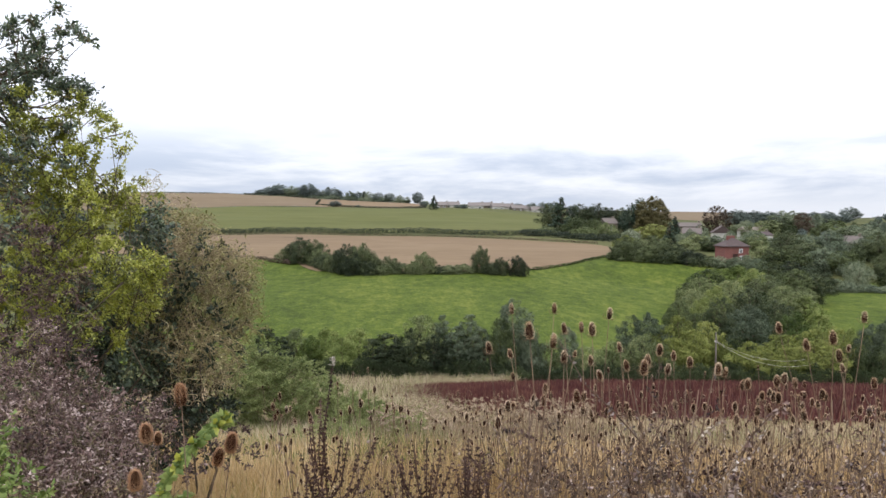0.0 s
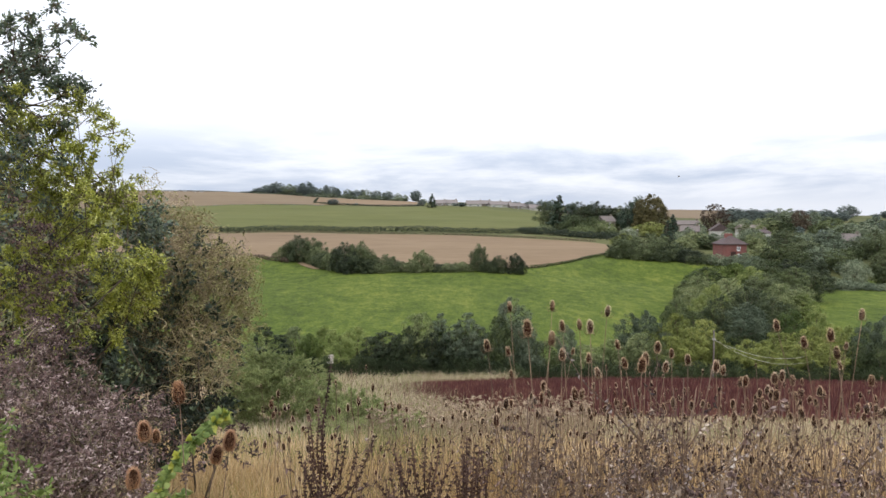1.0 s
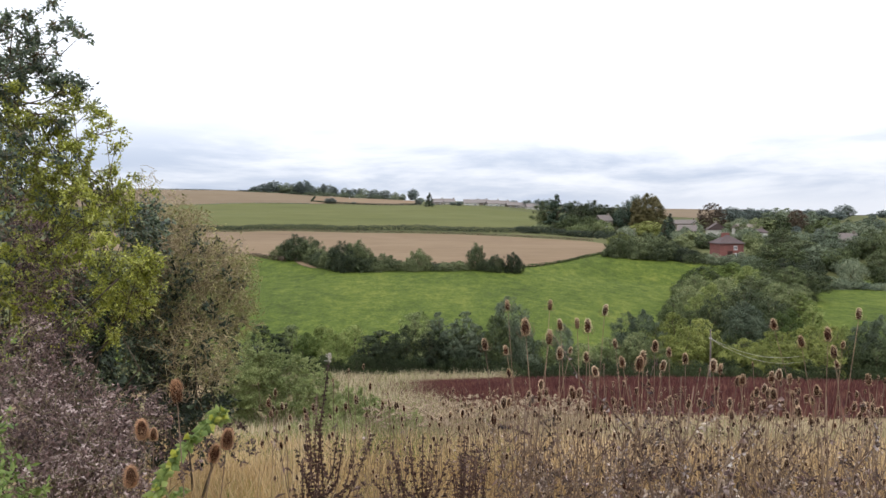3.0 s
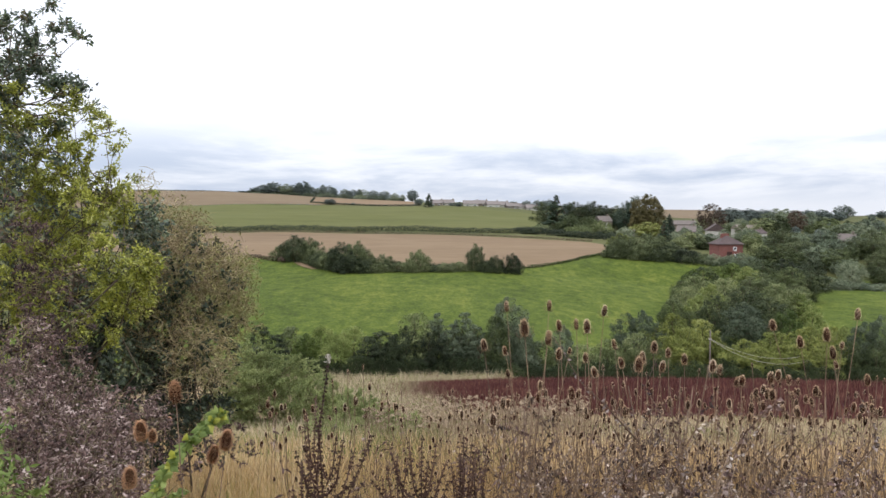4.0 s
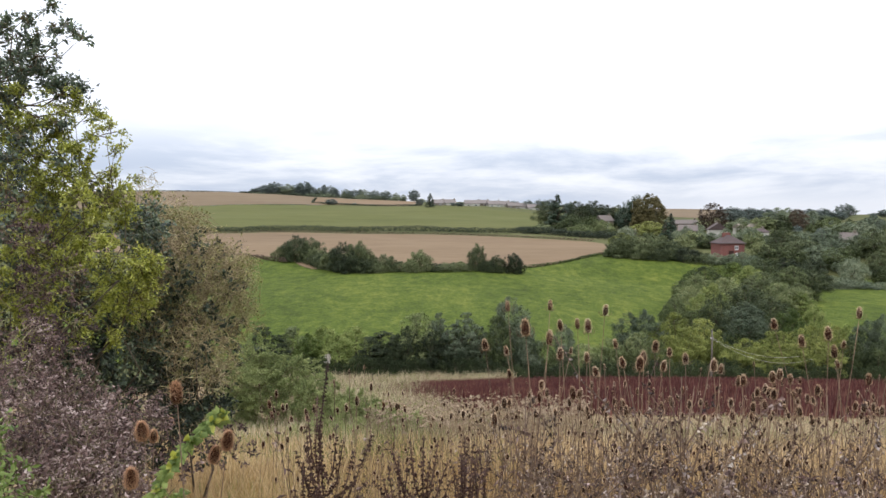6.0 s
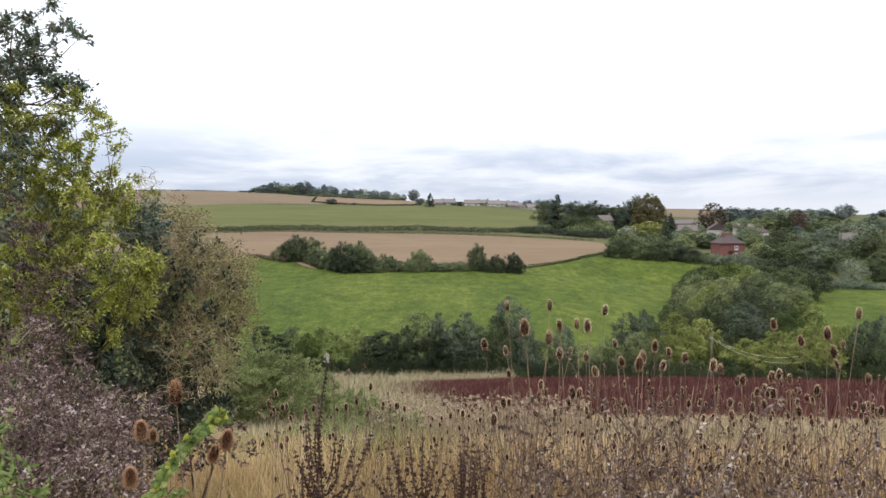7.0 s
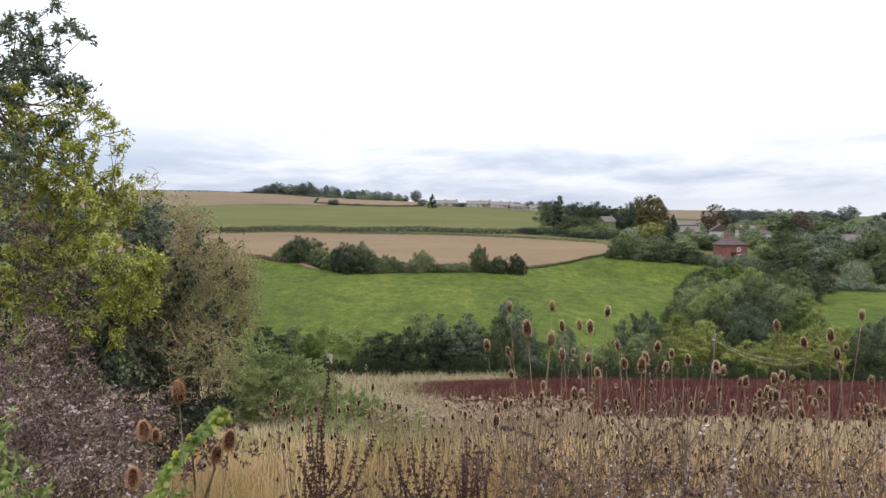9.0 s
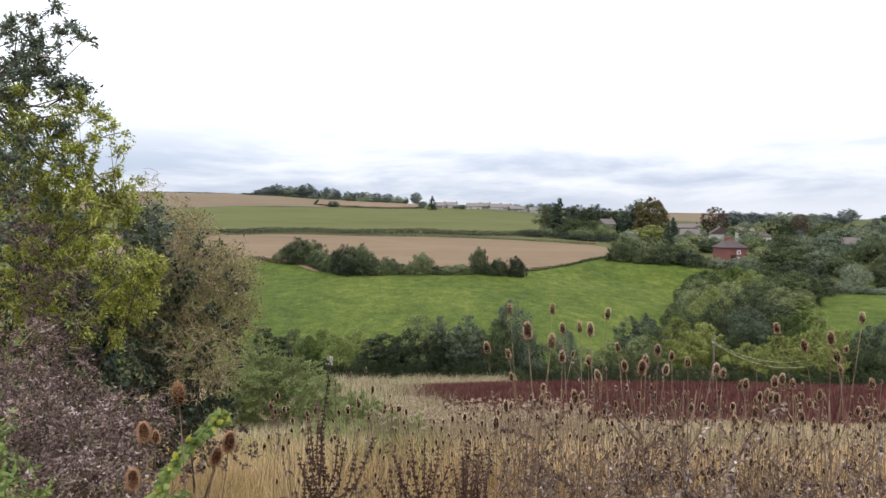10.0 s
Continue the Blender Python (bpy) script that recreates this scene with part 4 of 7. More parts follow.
# the wood up the hillside and the lower trees between those of the village
wood(["oakwood", "holm", "oakwood", "ash", "holm", "oakwood"], [(36, 108), (46, 104), (84, 168), (60, 176)], 6.0, (4.0, 5.6), 32, "hillside wood")
wood(["far_oak", "village_olive", "village_bush", "holm", "village_olive", "far_oak", "village_bush"], [(92, 186), (150, 184), (185, 250), (106, 250)], 8.6, (3.4, 6.0), 33, "village trees")
wood(["far_oak", "far_round", "village_olive", "far_oak", "village_olive", "village_bush"], [(128, 262), (200, 258), (300, 400), (165, 400)], 12.5, (3.6, 5.4), 34, "village trees")
wood(["far_round", "far_tall", "far_round"], [(66, 450), (122, 440), (134, 490), (80, 490)], 14, (5.5, 8), 35, "trees on the skyline")
wood(["far_round", "far_oak", "far_round"], [(176, 470), (230, 460), (330, 500), (188, 500)], 14, (5, 7.2), 37, "trees on the skyline")
wood(["far_round", "far_tall", "far_round"], [(205, 545), (280, 540), (300, 600), (228, 605)], 11.5, (5.0, 6.6), 36, "trees on the skyline")

# ---- hedges ----


def make_hedge(points, h, w, per_m, size, mat, label, seed, name="hedge"):
    """A hedge along plan places: a twiggy core and a coat of leaves with an uneven top."""
    rng = np.random.default_rng(seed)
    p = np.array(points, dtype=float)
    seg = np.linalg.norm(np.diff(p, axis=0), axis=1)
    s = np.concatenate([[0], np.cumsum(seg)])
    n = int(s[-1] * per_m)
    q = rng.uniform(0, s[-1], n)
    x, y = np.interp(q, s, p[:, 0]), np.interp(q, s, p[:, 1])
    top = h * (0.86 + 0.10 * np.sin(q * 0.21 + seed) * np.sin(q * 0.083) + 0.06 * np.sin(q * 1.1 + 2))
    t = rng.random(n) ** 0.7
    off = rng.normal(size=n) * w * 0.4 * (1 - 0.5 * t)
    x, y = x + off * 0.3, y + off
    P = np.stack([x, y, land(x, y) + t * top], 1)
    N = unit(np.stack([off * 0.2, off / w * 1.5 - 0.3, t + 0.2], 1) + 0.6 * random_dirs(rng, n))
    S = sides_of(rng, N)
    D = np.cross(S, N)
    z = size * rng.uniform(0.6, 1.4, n)
    thing = new(name)
    part("foliage", leaf_mesh("foliage", P, D, S, z, z * 0.8, mat), thing)
    tw = Tubes()
    for k in np.linspace(0, s[-1], max(3, int(s[-1] / 2.5))):
        a, b = float(np.interp(k, s, p[:, 0])), float(np.interp(k, s, p[:, 1]))
        g = land_at(a, b)
        tw.add([(a, b, g - 0.1), (a + 0.1, b, g + h * 0.6)], [0.06, 0.03], 4)
    tagged(part("stem_row", tw.mesh("stem_row", M["bark"]), thing), kind="stuff")
    return tagged(thing, label, "hedge")


make_hedge([(-175, 300), (-90, 298), (0, 296), (34, 291)], 2.4, 2.2, 120, 0.3, M["hedge"], "long trimmed dark hedge between stubble and pasture", 61)
make_hedge([(-150, 294), (-76, 289), (-18, 283.5), (4, 283), (25, 275), (41, 266), (52, 254)], 0.9, 1.0, 26, 0.3, M["leaf_brown"], "low brown ditch hedge at the stubble's edge", 62)
make_hedge([(34, 291), (50, 276), (62, 258), (62, 236)], 3.0, 2.5, 60, 0.4, M["hedge"], "unkempt hedge beside the stubble field", 63)
make_hedge([(18, 179), (34, 194.5), (49, 215)], 0.9, 1.0, 40, 0.28, M["leaf_mid"], "low overgrown field margin hedge", 64)
make_hedge([(-64, 204), (-50, 198), (-40, 188)], 1.4, 1.2, 46, 0.3, M["leaf_brown"], "low brown hedge at the meadow's corner", 65)
make_hedge([(-310, 630), (-240, 629), (-165, 627)], 1.3, 2.0, 24, 0.6, M["hedge"], "thin dark hedge along the hill crest", 66)
make_hedge([(-170, 620), (-100, 614), (-30, 604)], 1.8, 2.5, 34, 0.7, M["hedge"], "dark hedge below the crest copse", 67)
make_hedge([(-96, 560), (-90, 510), (-60, 495), (-14, 491)], 1.3, 1.4, 30, 0.5, M["hedge"], "thin dark hedge between two pale fields", 68)
make_hedge([(-186, 456), (-120, 481), (-80, 488)], 0.5, 0.8, 8, 0.4, M["leaf_far"], "sparse weedy line between hill fields", 69)
make_hedge([(360, 625), (420, 640), (520, 650)], 1.6, 2.0, 14, 0.8, M["leaf_far"], "thin hedge on the far horizon", 70)
make_hedge([(64, 196), (74, 194), (86, 192)], 2.6, 2.2, 60, 0.3, M["leaf_dark"], "dark garden hedge before the brick house", 71)

# ---- houses ----
HM = {
    "brick": None, "roof": solid_material("slate_roof", lin(66, 55, 54), lin(88, 74, 72), 3.0, 0.8, 0.4),
    "tile": solid_material("brown_tile_roof", lin(92, 84, 80), lin(114, 104, 99), 3.0, 0.85, 0.4),
    # roof colour greyed and lightened to hold the haze of distance
    "haze_roof": solid_material("haze_greyed_far_roof", lin(106, 99, 96), lin(126, 118, 113), 3.0, 0.85, 0.3),
    "render": solid_material("pale_render", lin(176, 172, 164), lin(200, 196, 188), 2.0, 0.9, 0.1),
    "stone": solid_material("grey_stone", lin(110, 102, 92), lin(138, 128, 116), 4.0, 0.9, 0.3),
    "white": solid_material("white_paint", lin(216, 216, 214), lin(238, 238, 236), 4.0, 0.5, 0.05),
    "glass": solid_material("dark_window_glass", lin(28, 32, 38), lin(48, 54, 62), 2.0, 0.12, 0.0, 0.6),
    "door": solid_material("dark_door_paint", lin(50, 30, 26), lin(70, 42, 36), 4.0, 0.5, 0.05),
}


def brick_material():
    m, nt, N, L = start_material("red_brick")
    tc, mp = N("ShaderNodeTexCoord"), N("ShaderNodeMapping")
    mp.inputs["Rotation"].default_value = (radians(90), 0, 0)
    L(tc.outputs["Object"], mp.inputs[0])
    b = N("ShaderNodeTexBrick")
    b.inputs["Color1"].default_value, b.inputs["Color2"].default_value = lin(118, 70, 65), lin(138, 87, 79)
    b.inputs["Mortar"].default_value = lin(120, 98, 88)
    b.inputs["Scale"].default_value = 4.4
    b.inputs["Mortar Size"].default_value = 0.012
    L(mp.outputs[0], b.inputs["Vector"])
    n = N("ShaderNodeTexNoise"); n.inputs["Scale"].default_value = 0.7; n.inputs["Detail"].default_value = 5
    L(tc.outputs["Object"], n.inputs["Vector"])
    x = N("ShaderNodeMix"); x.data_type, x.blend_type = "RGBA", "MULTIPLY"
    x.inputs[0].default_value = 0.5
    r = ramp_node(nt, [(0.3, (0.6, 0.6, 0.6, 1)), (0.7, (1, 1, 1, 1))])
    L(n.outputs["Fac"], r.inputs[0]); L(b.outputs["Color"], x.inputs[6]); L(r.outputs[0], x.inputs[7])
    p, out = N("ShaderNodeBsdfPrincipled"), N("ShaderNodeOutputMaterial")
    p.inputs["Roughness"].default_value = 0.9
    L(x.outputs[2], p.inputs["Base Color"]); L(p.outputs[0], out.inputs[0])
    return m


HM["brick"] = brick_material()


def box_mesh(name, lo, hi, mat, bevel=0.02):
    bm = bmesh.new()
    bmesh.ops.create_cube(bm, size=1)
    for v in bm.verts:
        v.co = Vector([lo[i] + (v.co[i] + 0.5) * (hi[i] - lo[i]) for i in range(3)])
    if bevel:
        bmesh.ops.bevel(bm, geom=bm.edges[:], offset=bevel, segments=1, affect="EDGES")
    me = bpy.data.meshes.new(name)
    bm.to_mesh(me)
    bm.free()
    me.materials.append(mat)
    return me


def roof_mesh(name, w, d, z, rise, hip, mat, over=0.35, thick=0.18):
    """A pitched roof over w by d metres; hip: how far the ridge ends stand in from the gables."""
    a, b = w / 2 + over, d / 2 + over
    r = max(0.02, w / 2 + (over if hip <= 0 else 0) - hip)
    low = [(-a, -b, z), (a, -b, z), (a, b, z), (-a, b, z)]
    v = low + [(-r, 0, z + rise), (r, 0, z + rise)] + [(x, y, q + thick) for x, y, q in low] + [(-r, 0, z + rise + thick), (r, 0, z + rise + thick)]
    f = [(0, 3, 2, 1), (6, 7, 11, 10), (7, 8, 11), (8, 9, 10, 11), (9, 6, 10), (0, 1, 7, 6), (1, 2, 8, 7), (2, 3, 9, 8), (3, 0, 6, 9)]
    return mesh_of(name, v, f, mat)


def make_house(label, x, y, turn, w, d, h, rise, wall, roof, hip=0.0, windows=(), doors=(), chimneys=(), sink=0.3, name="house", lean=None, group=""):
    """Windows and doors on the front: (place along the front, sill height, width, height)."""
    thing = new(name)
    wm = box_mesh("wall", (-w / 2, -d / 2, 0), (w / 2, d / 2, h), HM[wall])
    if hip <= 0:
        bm = bmesh.new()
        bm.from_mesh(wm)
        for s in (-1, 1):
            e = w / 2 * s
            q = [bm.verts.new(c) for c in ((e, -d / 2, h), (e, d / 2, h), (e, 0, h + rise), (e - 0.25 * s, -d / 2, h), (e - 0.25 * s, d / 2, h), (e - 0.25 * s, 0, h + rise))]
            for idx in ((0, 1, 2), (3, 5, 4), (0, 2, 5, 3), (1, 4, 5, 2)):
                bm.faces.new([q[i] for i in idx])
        bmesh.ops.recalc_face_normals(bm, faces=bm.faces[:])
        bm.to_mesh(wm)
        bm.free()
    part("wall", wm, thing)
    r = part("roof", roof_mesh("roof", w, d, h, rise, hip, HM[roof]), thing)
    for cx, cy, ch, *cw in chimneys:
        cw = cw[0] if cw else 0.4
        part("chimney", box_mesh("chimney", (cx - cw, cy - 0.35, h + rise * 0.4), (cx + cw, cy + 0.35, h + rise + ch), HM["brick" if wall == "brick" else "stone"], 0.04), r)
    for wx, wz, ww, wh in windows:
        pane = part("window", box_mesh("window", (wx - ww / 2, -d / 2 - 0.03, wz), (wx + ww / 2, -d / 2 + 0.05, wz + wh), HM["glass"], 0), thing)
        bm = bmesh.new()
        for lo, hi in (((-ww / 2 - .08, wz - .08), (-ww / 2 + .05, wz + wh + .08)), ((ww / 2 - .05, wz - .08), (ww / 2 + .08, wz + wh + .08)), ((-ww / 2 + .05, wz + wh - .06), (ww / 2 - .05, wz + wh + .08)),
                       ((-ww / 2 + .05, wz - .1), (ww / 2 - .05, wz + .05)), ((-.05, wz + .05), (.05, wz + wh - .06))):
            c = bmesh.ops.create_cube(bm, size=1)
            for v in c["verts"]:
                v.co = Vector((wx + lo[0] + (v.co.x + .5) * (hi[0] - lo[0]), -d / 2 - 0.08 + (v.co.y + .5) * 0.12, lo[1] + (v.co.z + .5) * (hi[1] - lo[1])))
        me = bpy.data.meshes.new("frame")
        bm.to_mesh(me)
        bm.free()
        me.materials.append(HM["white"])
        part("window_frame", me, pane)
    for wx, wz, ww, wh in doors:
        part("door", box_mesh("door", (wx - ww / 2, -d / 2 - 0.05, wz), (wx + ww / 2, -d / 2 + 0.05, wz + wh), HM["door"], 0.02), thing)
    thing.matrix_basis = Matrix.Translation((x, y, land_at(x, y) - sink)) @ Matrix.Rotation(radians(turn), 4, "Z")
    return tagged(thing, label, "house", group)

# label, plan place, turn, width, depth, eaves, rise, walls, roof
make_house("square red brick house with a hipped slate roof", 79.7, 206.0, 5, 6.9, 6.0, 4.5, 2.3, "brick", "roof", 3.2, windows=[(1.1, 2.9, 0.85, 0.95), (1.4, 0.9, 0.9, 1.0)], doors=[(-0.4, 0.3, 1.5, 2.3)], chimneys=[(-0.3, 0.3, 0.7, 1.1)], name="brick_house", sink=0.2)
make_house("cottage with stone walls and a brown tiled roof", 91.5, 275.0, -20, 6.3, 6.0, 3.2, 2.2, "stone", "tile", windows=[(-1.6, 0.9, 0.9, 1.1), (1.6, 0.9, 0.9, 1.1)], chimneys=[(2.6, 0.0, 0.9)], sink=0.3)
make_house("pale rendered cottage with a steep gable", 108.0, 290.0, 78, 6.2, 7.0, 3.4, 2.6, "render", "roof", windows=[(-1.6, 0.9, 0.9, 1.1), (1.6, 0.9, 0.9, 1.1)], chimneys=[(2.5, 0.0, 0.9)], sink=0.3)
make_house("long white rendered house with a slate roof", 124.2, 300.0, 12, 9.7, 6.0, 3.4, 1.6, "render", "stone", windows=[(-3.2, 0.9, 0.9, 1.1), (0.0, 0.9, 0.9, 1.1), (3.2, 0.9, 0.9, 1.1)], chimneys=[(4.2, 0.0, 0.9)], sink=0.3)
make_house("white outbuilding with a slate roof", 122.5, 285.0, 30, 4.4, 5.0, 2.6, 1.4, "render", "roof", windows=[(0.0, 0.9, 0.9, 1.1)], chimneys=[(1.6, 0.0, 0.9)], sink=0.3)
make_house("stone house among dark trees", 72.3, 330.0, 15, 5.6, 7.0, 4.2, 2.4, "stone", "tile", windows=[(0.0, 0.8, 0.9, 1.1), (0.0, 2.5, 0.9, 1.1)], chimneys=[(2.2, 0.0, 0.9)], sink=0.3)
make_house("stone farm shed with a brown roof", 113.1, 345.0, 0, 10.6, 8.0, 3.0, 1.8, "stone", "tile", windows=[(-3.5, 0.9, 0.9, 1.1), (0.0, 0.9, 0.9, 1.1), (3.5, 0.9, 0.9, 1.1)], chimneys=[(4.7, 0.0, 0.9)], sink=0.3)
make_house("grey stone cottage among trees", 127.8, 232.0, -25, 4.6, 6.0, 3.0, 2.2, "stone", "tile", windows=[(0.0, 0.9, 0.9, 1.1)], chimneys=[(1.7, 0.0, 0.9)], sink=0.3)
make_house("low white garden shed", 73.8, 290.0, 0, 3.6, 4.0, 2.2, 0.8, "render", "render", windows=[(0.0, 0.9, 0.9, 1.1)], chimneys=[(1.2, 0.0, 0.9)], sink=0.3)
# the terrace on the skyline
for k, (x, y, w, turn) in enumerate([(-3.0, 498.0, 7.6, -6), (3.9, 505.0, 9.3, 4), (19.8, 498.0, 9.9, 2), (27.1, 505.0, 8.5, -8), (34.3, 498.0, 8.4, 12), (41.7, 505.0, 7.7, -4), (47.3, 498.0, 7.6, 8), (54.9, 505.0, 9.3, -5), (61.0, 498.0, 8.4, 6)]):
    make_house('pale two-storey house of the hilltop terrace', x, y, turn, w, 7.0, 4.6, 2.4, 'render' if k % 3 else 'stone', 'haze_roof', windows=[(-w / 4, 0.9, 1.2, 1.2), (w / 4, 0.9, 1.2, 1.2), (-w / 4, 3.0, 1.2, 1.1), (w / 4, 3.0, 1.2, 1.1)], doors=[(0, 0.2, 0.9, 2.0)], chimneys=[(w / 2 - 0.6, 0, 0.8)], sink=3.3, group='hilltop terrace')

# ---- pole and wires ----


def make_pole(x, y, h):
    thing = new("utility_pole")
    g = land_at(x, y)
    t = Tubes()
    t.add([(0, 0, -0.3), (0.02, 0, h * 0.5), (0, 0, h)], [0.075, 0.065, 0.05], 8)
    part("pole", t.mesh("pole", HM["tile"]), thing)
    for k in (-0.08, 0.08):
        t = Tubes()
        t.add([(k * 0.6, 0, h - 0.85), (k, 0, h - 0.8), (k, 0, h - 0.68)], [0.03, 0.05, 0.03], 6)
        part("insulator", t.mesh("insulator", HM["render"]), thing)
    thing.matrix_basis = Matrix.Translation((x, y, g))
    tagged(thing, "weathered wooden utility pole in the wet valley", "utility pole")
    return g + h - 0.75


def make_wire(a, b, sag):
    t = Tubes()
    pts = [Vector(a).lerp(Vector(b), i / 16) - Vector((0, 0, sag * 4 * (i / 16) * (1 - i / 16))) for i in range(17)]
    t.add(pts, [0.011] * 17, 4)
    tagged(new("overhead_wire", t.mesh("overhead_wire", HM["render"])), "thin pale overhead wire sagging from the pole", "wire", group="overhead wires")


top = make_pole(22.8, 62.0, 4.39)
for k in (0, 1):
    make_wire((22.8 + 0.1 * k, 62.0, top - 0.12 * k), (34.4 + k, 70.0, -12.13 - 0.35 * k), 0.75 + 0.3 * k)

# ---- grass and weeds of the slope ----


def scatter(rng, n, y0, y1, u0, u1):
    """Plan places on the slope, thinning with distance."""
    y = y0 * (y1 / y0) ** rng.random(n)
    x = rng.uniform(u0, u1, n) * y
    return x, y


def fade(y):
    """Grass stays shorter down by the wet ground."""
    return np.interp(y, [0, 9, 20, 30, 60], [1, 1, 0.55, 0.7, 1.0])


def make_grass(name, label, n, y0, y1, u0, u1, h0, h1, width, mat, seed, lean=0.22, clump=0.0):
    rng = np.random.default_rng(seed)
    x, y = scatter(rng, n, y0, y1, u0, u1)
    if clump:
        keep = (np.sin(x * 1.9 + seed) * np.sin(y * 1.3 + 2 * seed) + 0.5 * np.sin(x * 4.1) * np.sin(y * 3.7 + 1)) > rng.uniform(-1.2, 1.2, n) * clump
        x, y = x[keep], y[keep]
    if y1 > 17:
        keep = (x < np.interp(y, [18, 19.5, 20.7, 22.2, 25.2, 28, 36, 45, 50, 54, 64], [60, 26, 12, 3.9, 1.0, -0.3, -1.3, -1.9, 0.5, 4, 7]) + rng.normal(size=len(x)) * 0.7)
        x, y = x[keep], y[keep]
    n = len(x)
    P = np.stack([x, y, land(x, y) - 0.03], 1)
    h = rng.uniform(h0, h1, n) * (0.85 + 0.3 * np.sin(x * 0.9) * np.sin(y * 0.7)) * fade(y)
    h = h * np.where(x > 0, np.interp(y, [11, 17, 22, 26], [1, 0.5, 0.5, 1]), 1)
    tip = P + np.stack([rng.normal(size=n) * lean * h, rng.normal(size=n) * lean * h, h], 1)
    w = width * np.maximum(0.7, (y / 6.0) ** 0.75) * rng.uniform(0.6, 1.5, n)
    ob = new(name, (blade_mesh if y0 < 3 else spike_mesh)(name, P, tip, w, mat, rng))
    return tagged(ob, label, "grass", kind="stuff")


near = field("grassy_slope", "straw coloured weedy slope", [(-14, -5), (0, -6), (14, -5)], [(-22, 62), (0, 62), (50, 62)], M["straw_ground"], 90, 120, 0.02, 0.0, 10)
make_grass("dry_grass", "dry straw grass over the slope", 50000, 2.4, 9, -0.42, 0.68, 0.25, 0.75, 0.005, M["straw"], 81, 0.36)
make_grass("dry_grass", "dry straw grass lower on the slope", 24000, 8.5, 14, -0.42, 0.68, 0.25, 0.7, 0.005, M["straw"], 87, 0.36)
make_grass("dry_grass", "bleached grass down by the wet ground", 26000, 13, 25, -0.42, 0.68, 0.25, 0.7, 0.005, M["pale_straw"], 98, 0.36)
make_grass("golden_grass", "golden grass at the hedgerow foot", 24000, 2.6, 10, -0.36, 0.03, 0.2, 0.6, 0.006, M["gold"], 93, 0.4)
make_grass("golden_grass", "golden grass under the teasels", 26000, 2.6, 9.5, 0.0, 0.68, 0.2, 0.55, 0.006, M["gold"], 96, 0.4)
make_grass("green_grass", "green grass tufts among the straw", 30000, 4, 30, -0.42, 0.1, 0.25, 0.5, 0.007, M["grass"], 82, clump=1.0)
make_grass("green_grass", "yellow-green grass below the hedgerow", 15000, 5, 16, -0.3, 0.0, 0.25, 0.5, 0.006, M["grass"], 94, clump=0.6)
make_grass("valley_green_grass", "green grass tufts by the dock bed", 12000, 14, 30, -0.2, 0.68, 0.3, 0.6, 0.006, M["grass"], 85, clump=0.7)
make_grass("pale_grass", "pale bleached reed grass in the valley", 60000, 24, 64, -0.22, 0.1, 0.35, 1.0, 0.006, M["pale_straw"], 83, 0.45, 0.9)
make_grass("reed_green", "green growth among the bleached reed grass", 8000, 24, 64, -0.22, 0.1, 0.4, 0.95, 0.007, M["grass"], 92, 0.45, 0.5)
make_grass("brown_reed", "brown withered stems in the bleached reed grass", 16000, 26, 62, -0.22, 0.1, 0.4, 0.95, 0.007, M["dead_stem"], 95, 0.4, 0.8)
make_grass("valley_margin", "pale straw margin of the dock bed", 16000, 13, 21, -0.05, 0.68, 0.3, 0.5, 0.006, M["pale_straw"], 84)


def make_dock_spikes():
    rng = np.random.default_rng(86)
    n = 60000
    t, s = rng.random(n), rng.random(n) ** 0.6
    nearx, neary = np.interp(s, [0, .2, .4, .6, .8, 1], [-1.9, -1.3, -0.3, 1.0, 3.9, 15]), np.interp(s, [0, .2, .4, .6, .8, 1], [45, 36, 28, 25.2, 22.2, 19.7])
    farx, fary = np.interp(s, [0, .2, .4, .6, .8, 1], [-1.4, 1, 5, 14, 26, 46]), np.interp(s, [0, .2, .4, .6, .8, 1], [47, 50, 54, 56.5, 57, 57])
    x, y = nearx + (farx - nearx) * t, neary + (fary - neary) * t
    x, y = x + rng.normal(size=n) * 0.8, y + rng.normal(size=n) * 1.2
    P = np.stack([x, y, land(x, y)], 1)
    h = rng.uniform(0.18, 0.55, n)
    tip = P + np.stack([rng.normal(size=n) * 0.12 * h, rng.normal(size=n) * 0.12 * h, h], 1)
    ob = new("dock_spikes", spike_mesh("dock_spikes", P, tip, rng.uniform(0.03, 0.08, n), M["dock"], rng))
    tagged(ob, "rusty dark red seed spikes of dock", "dock", kind="stuff")




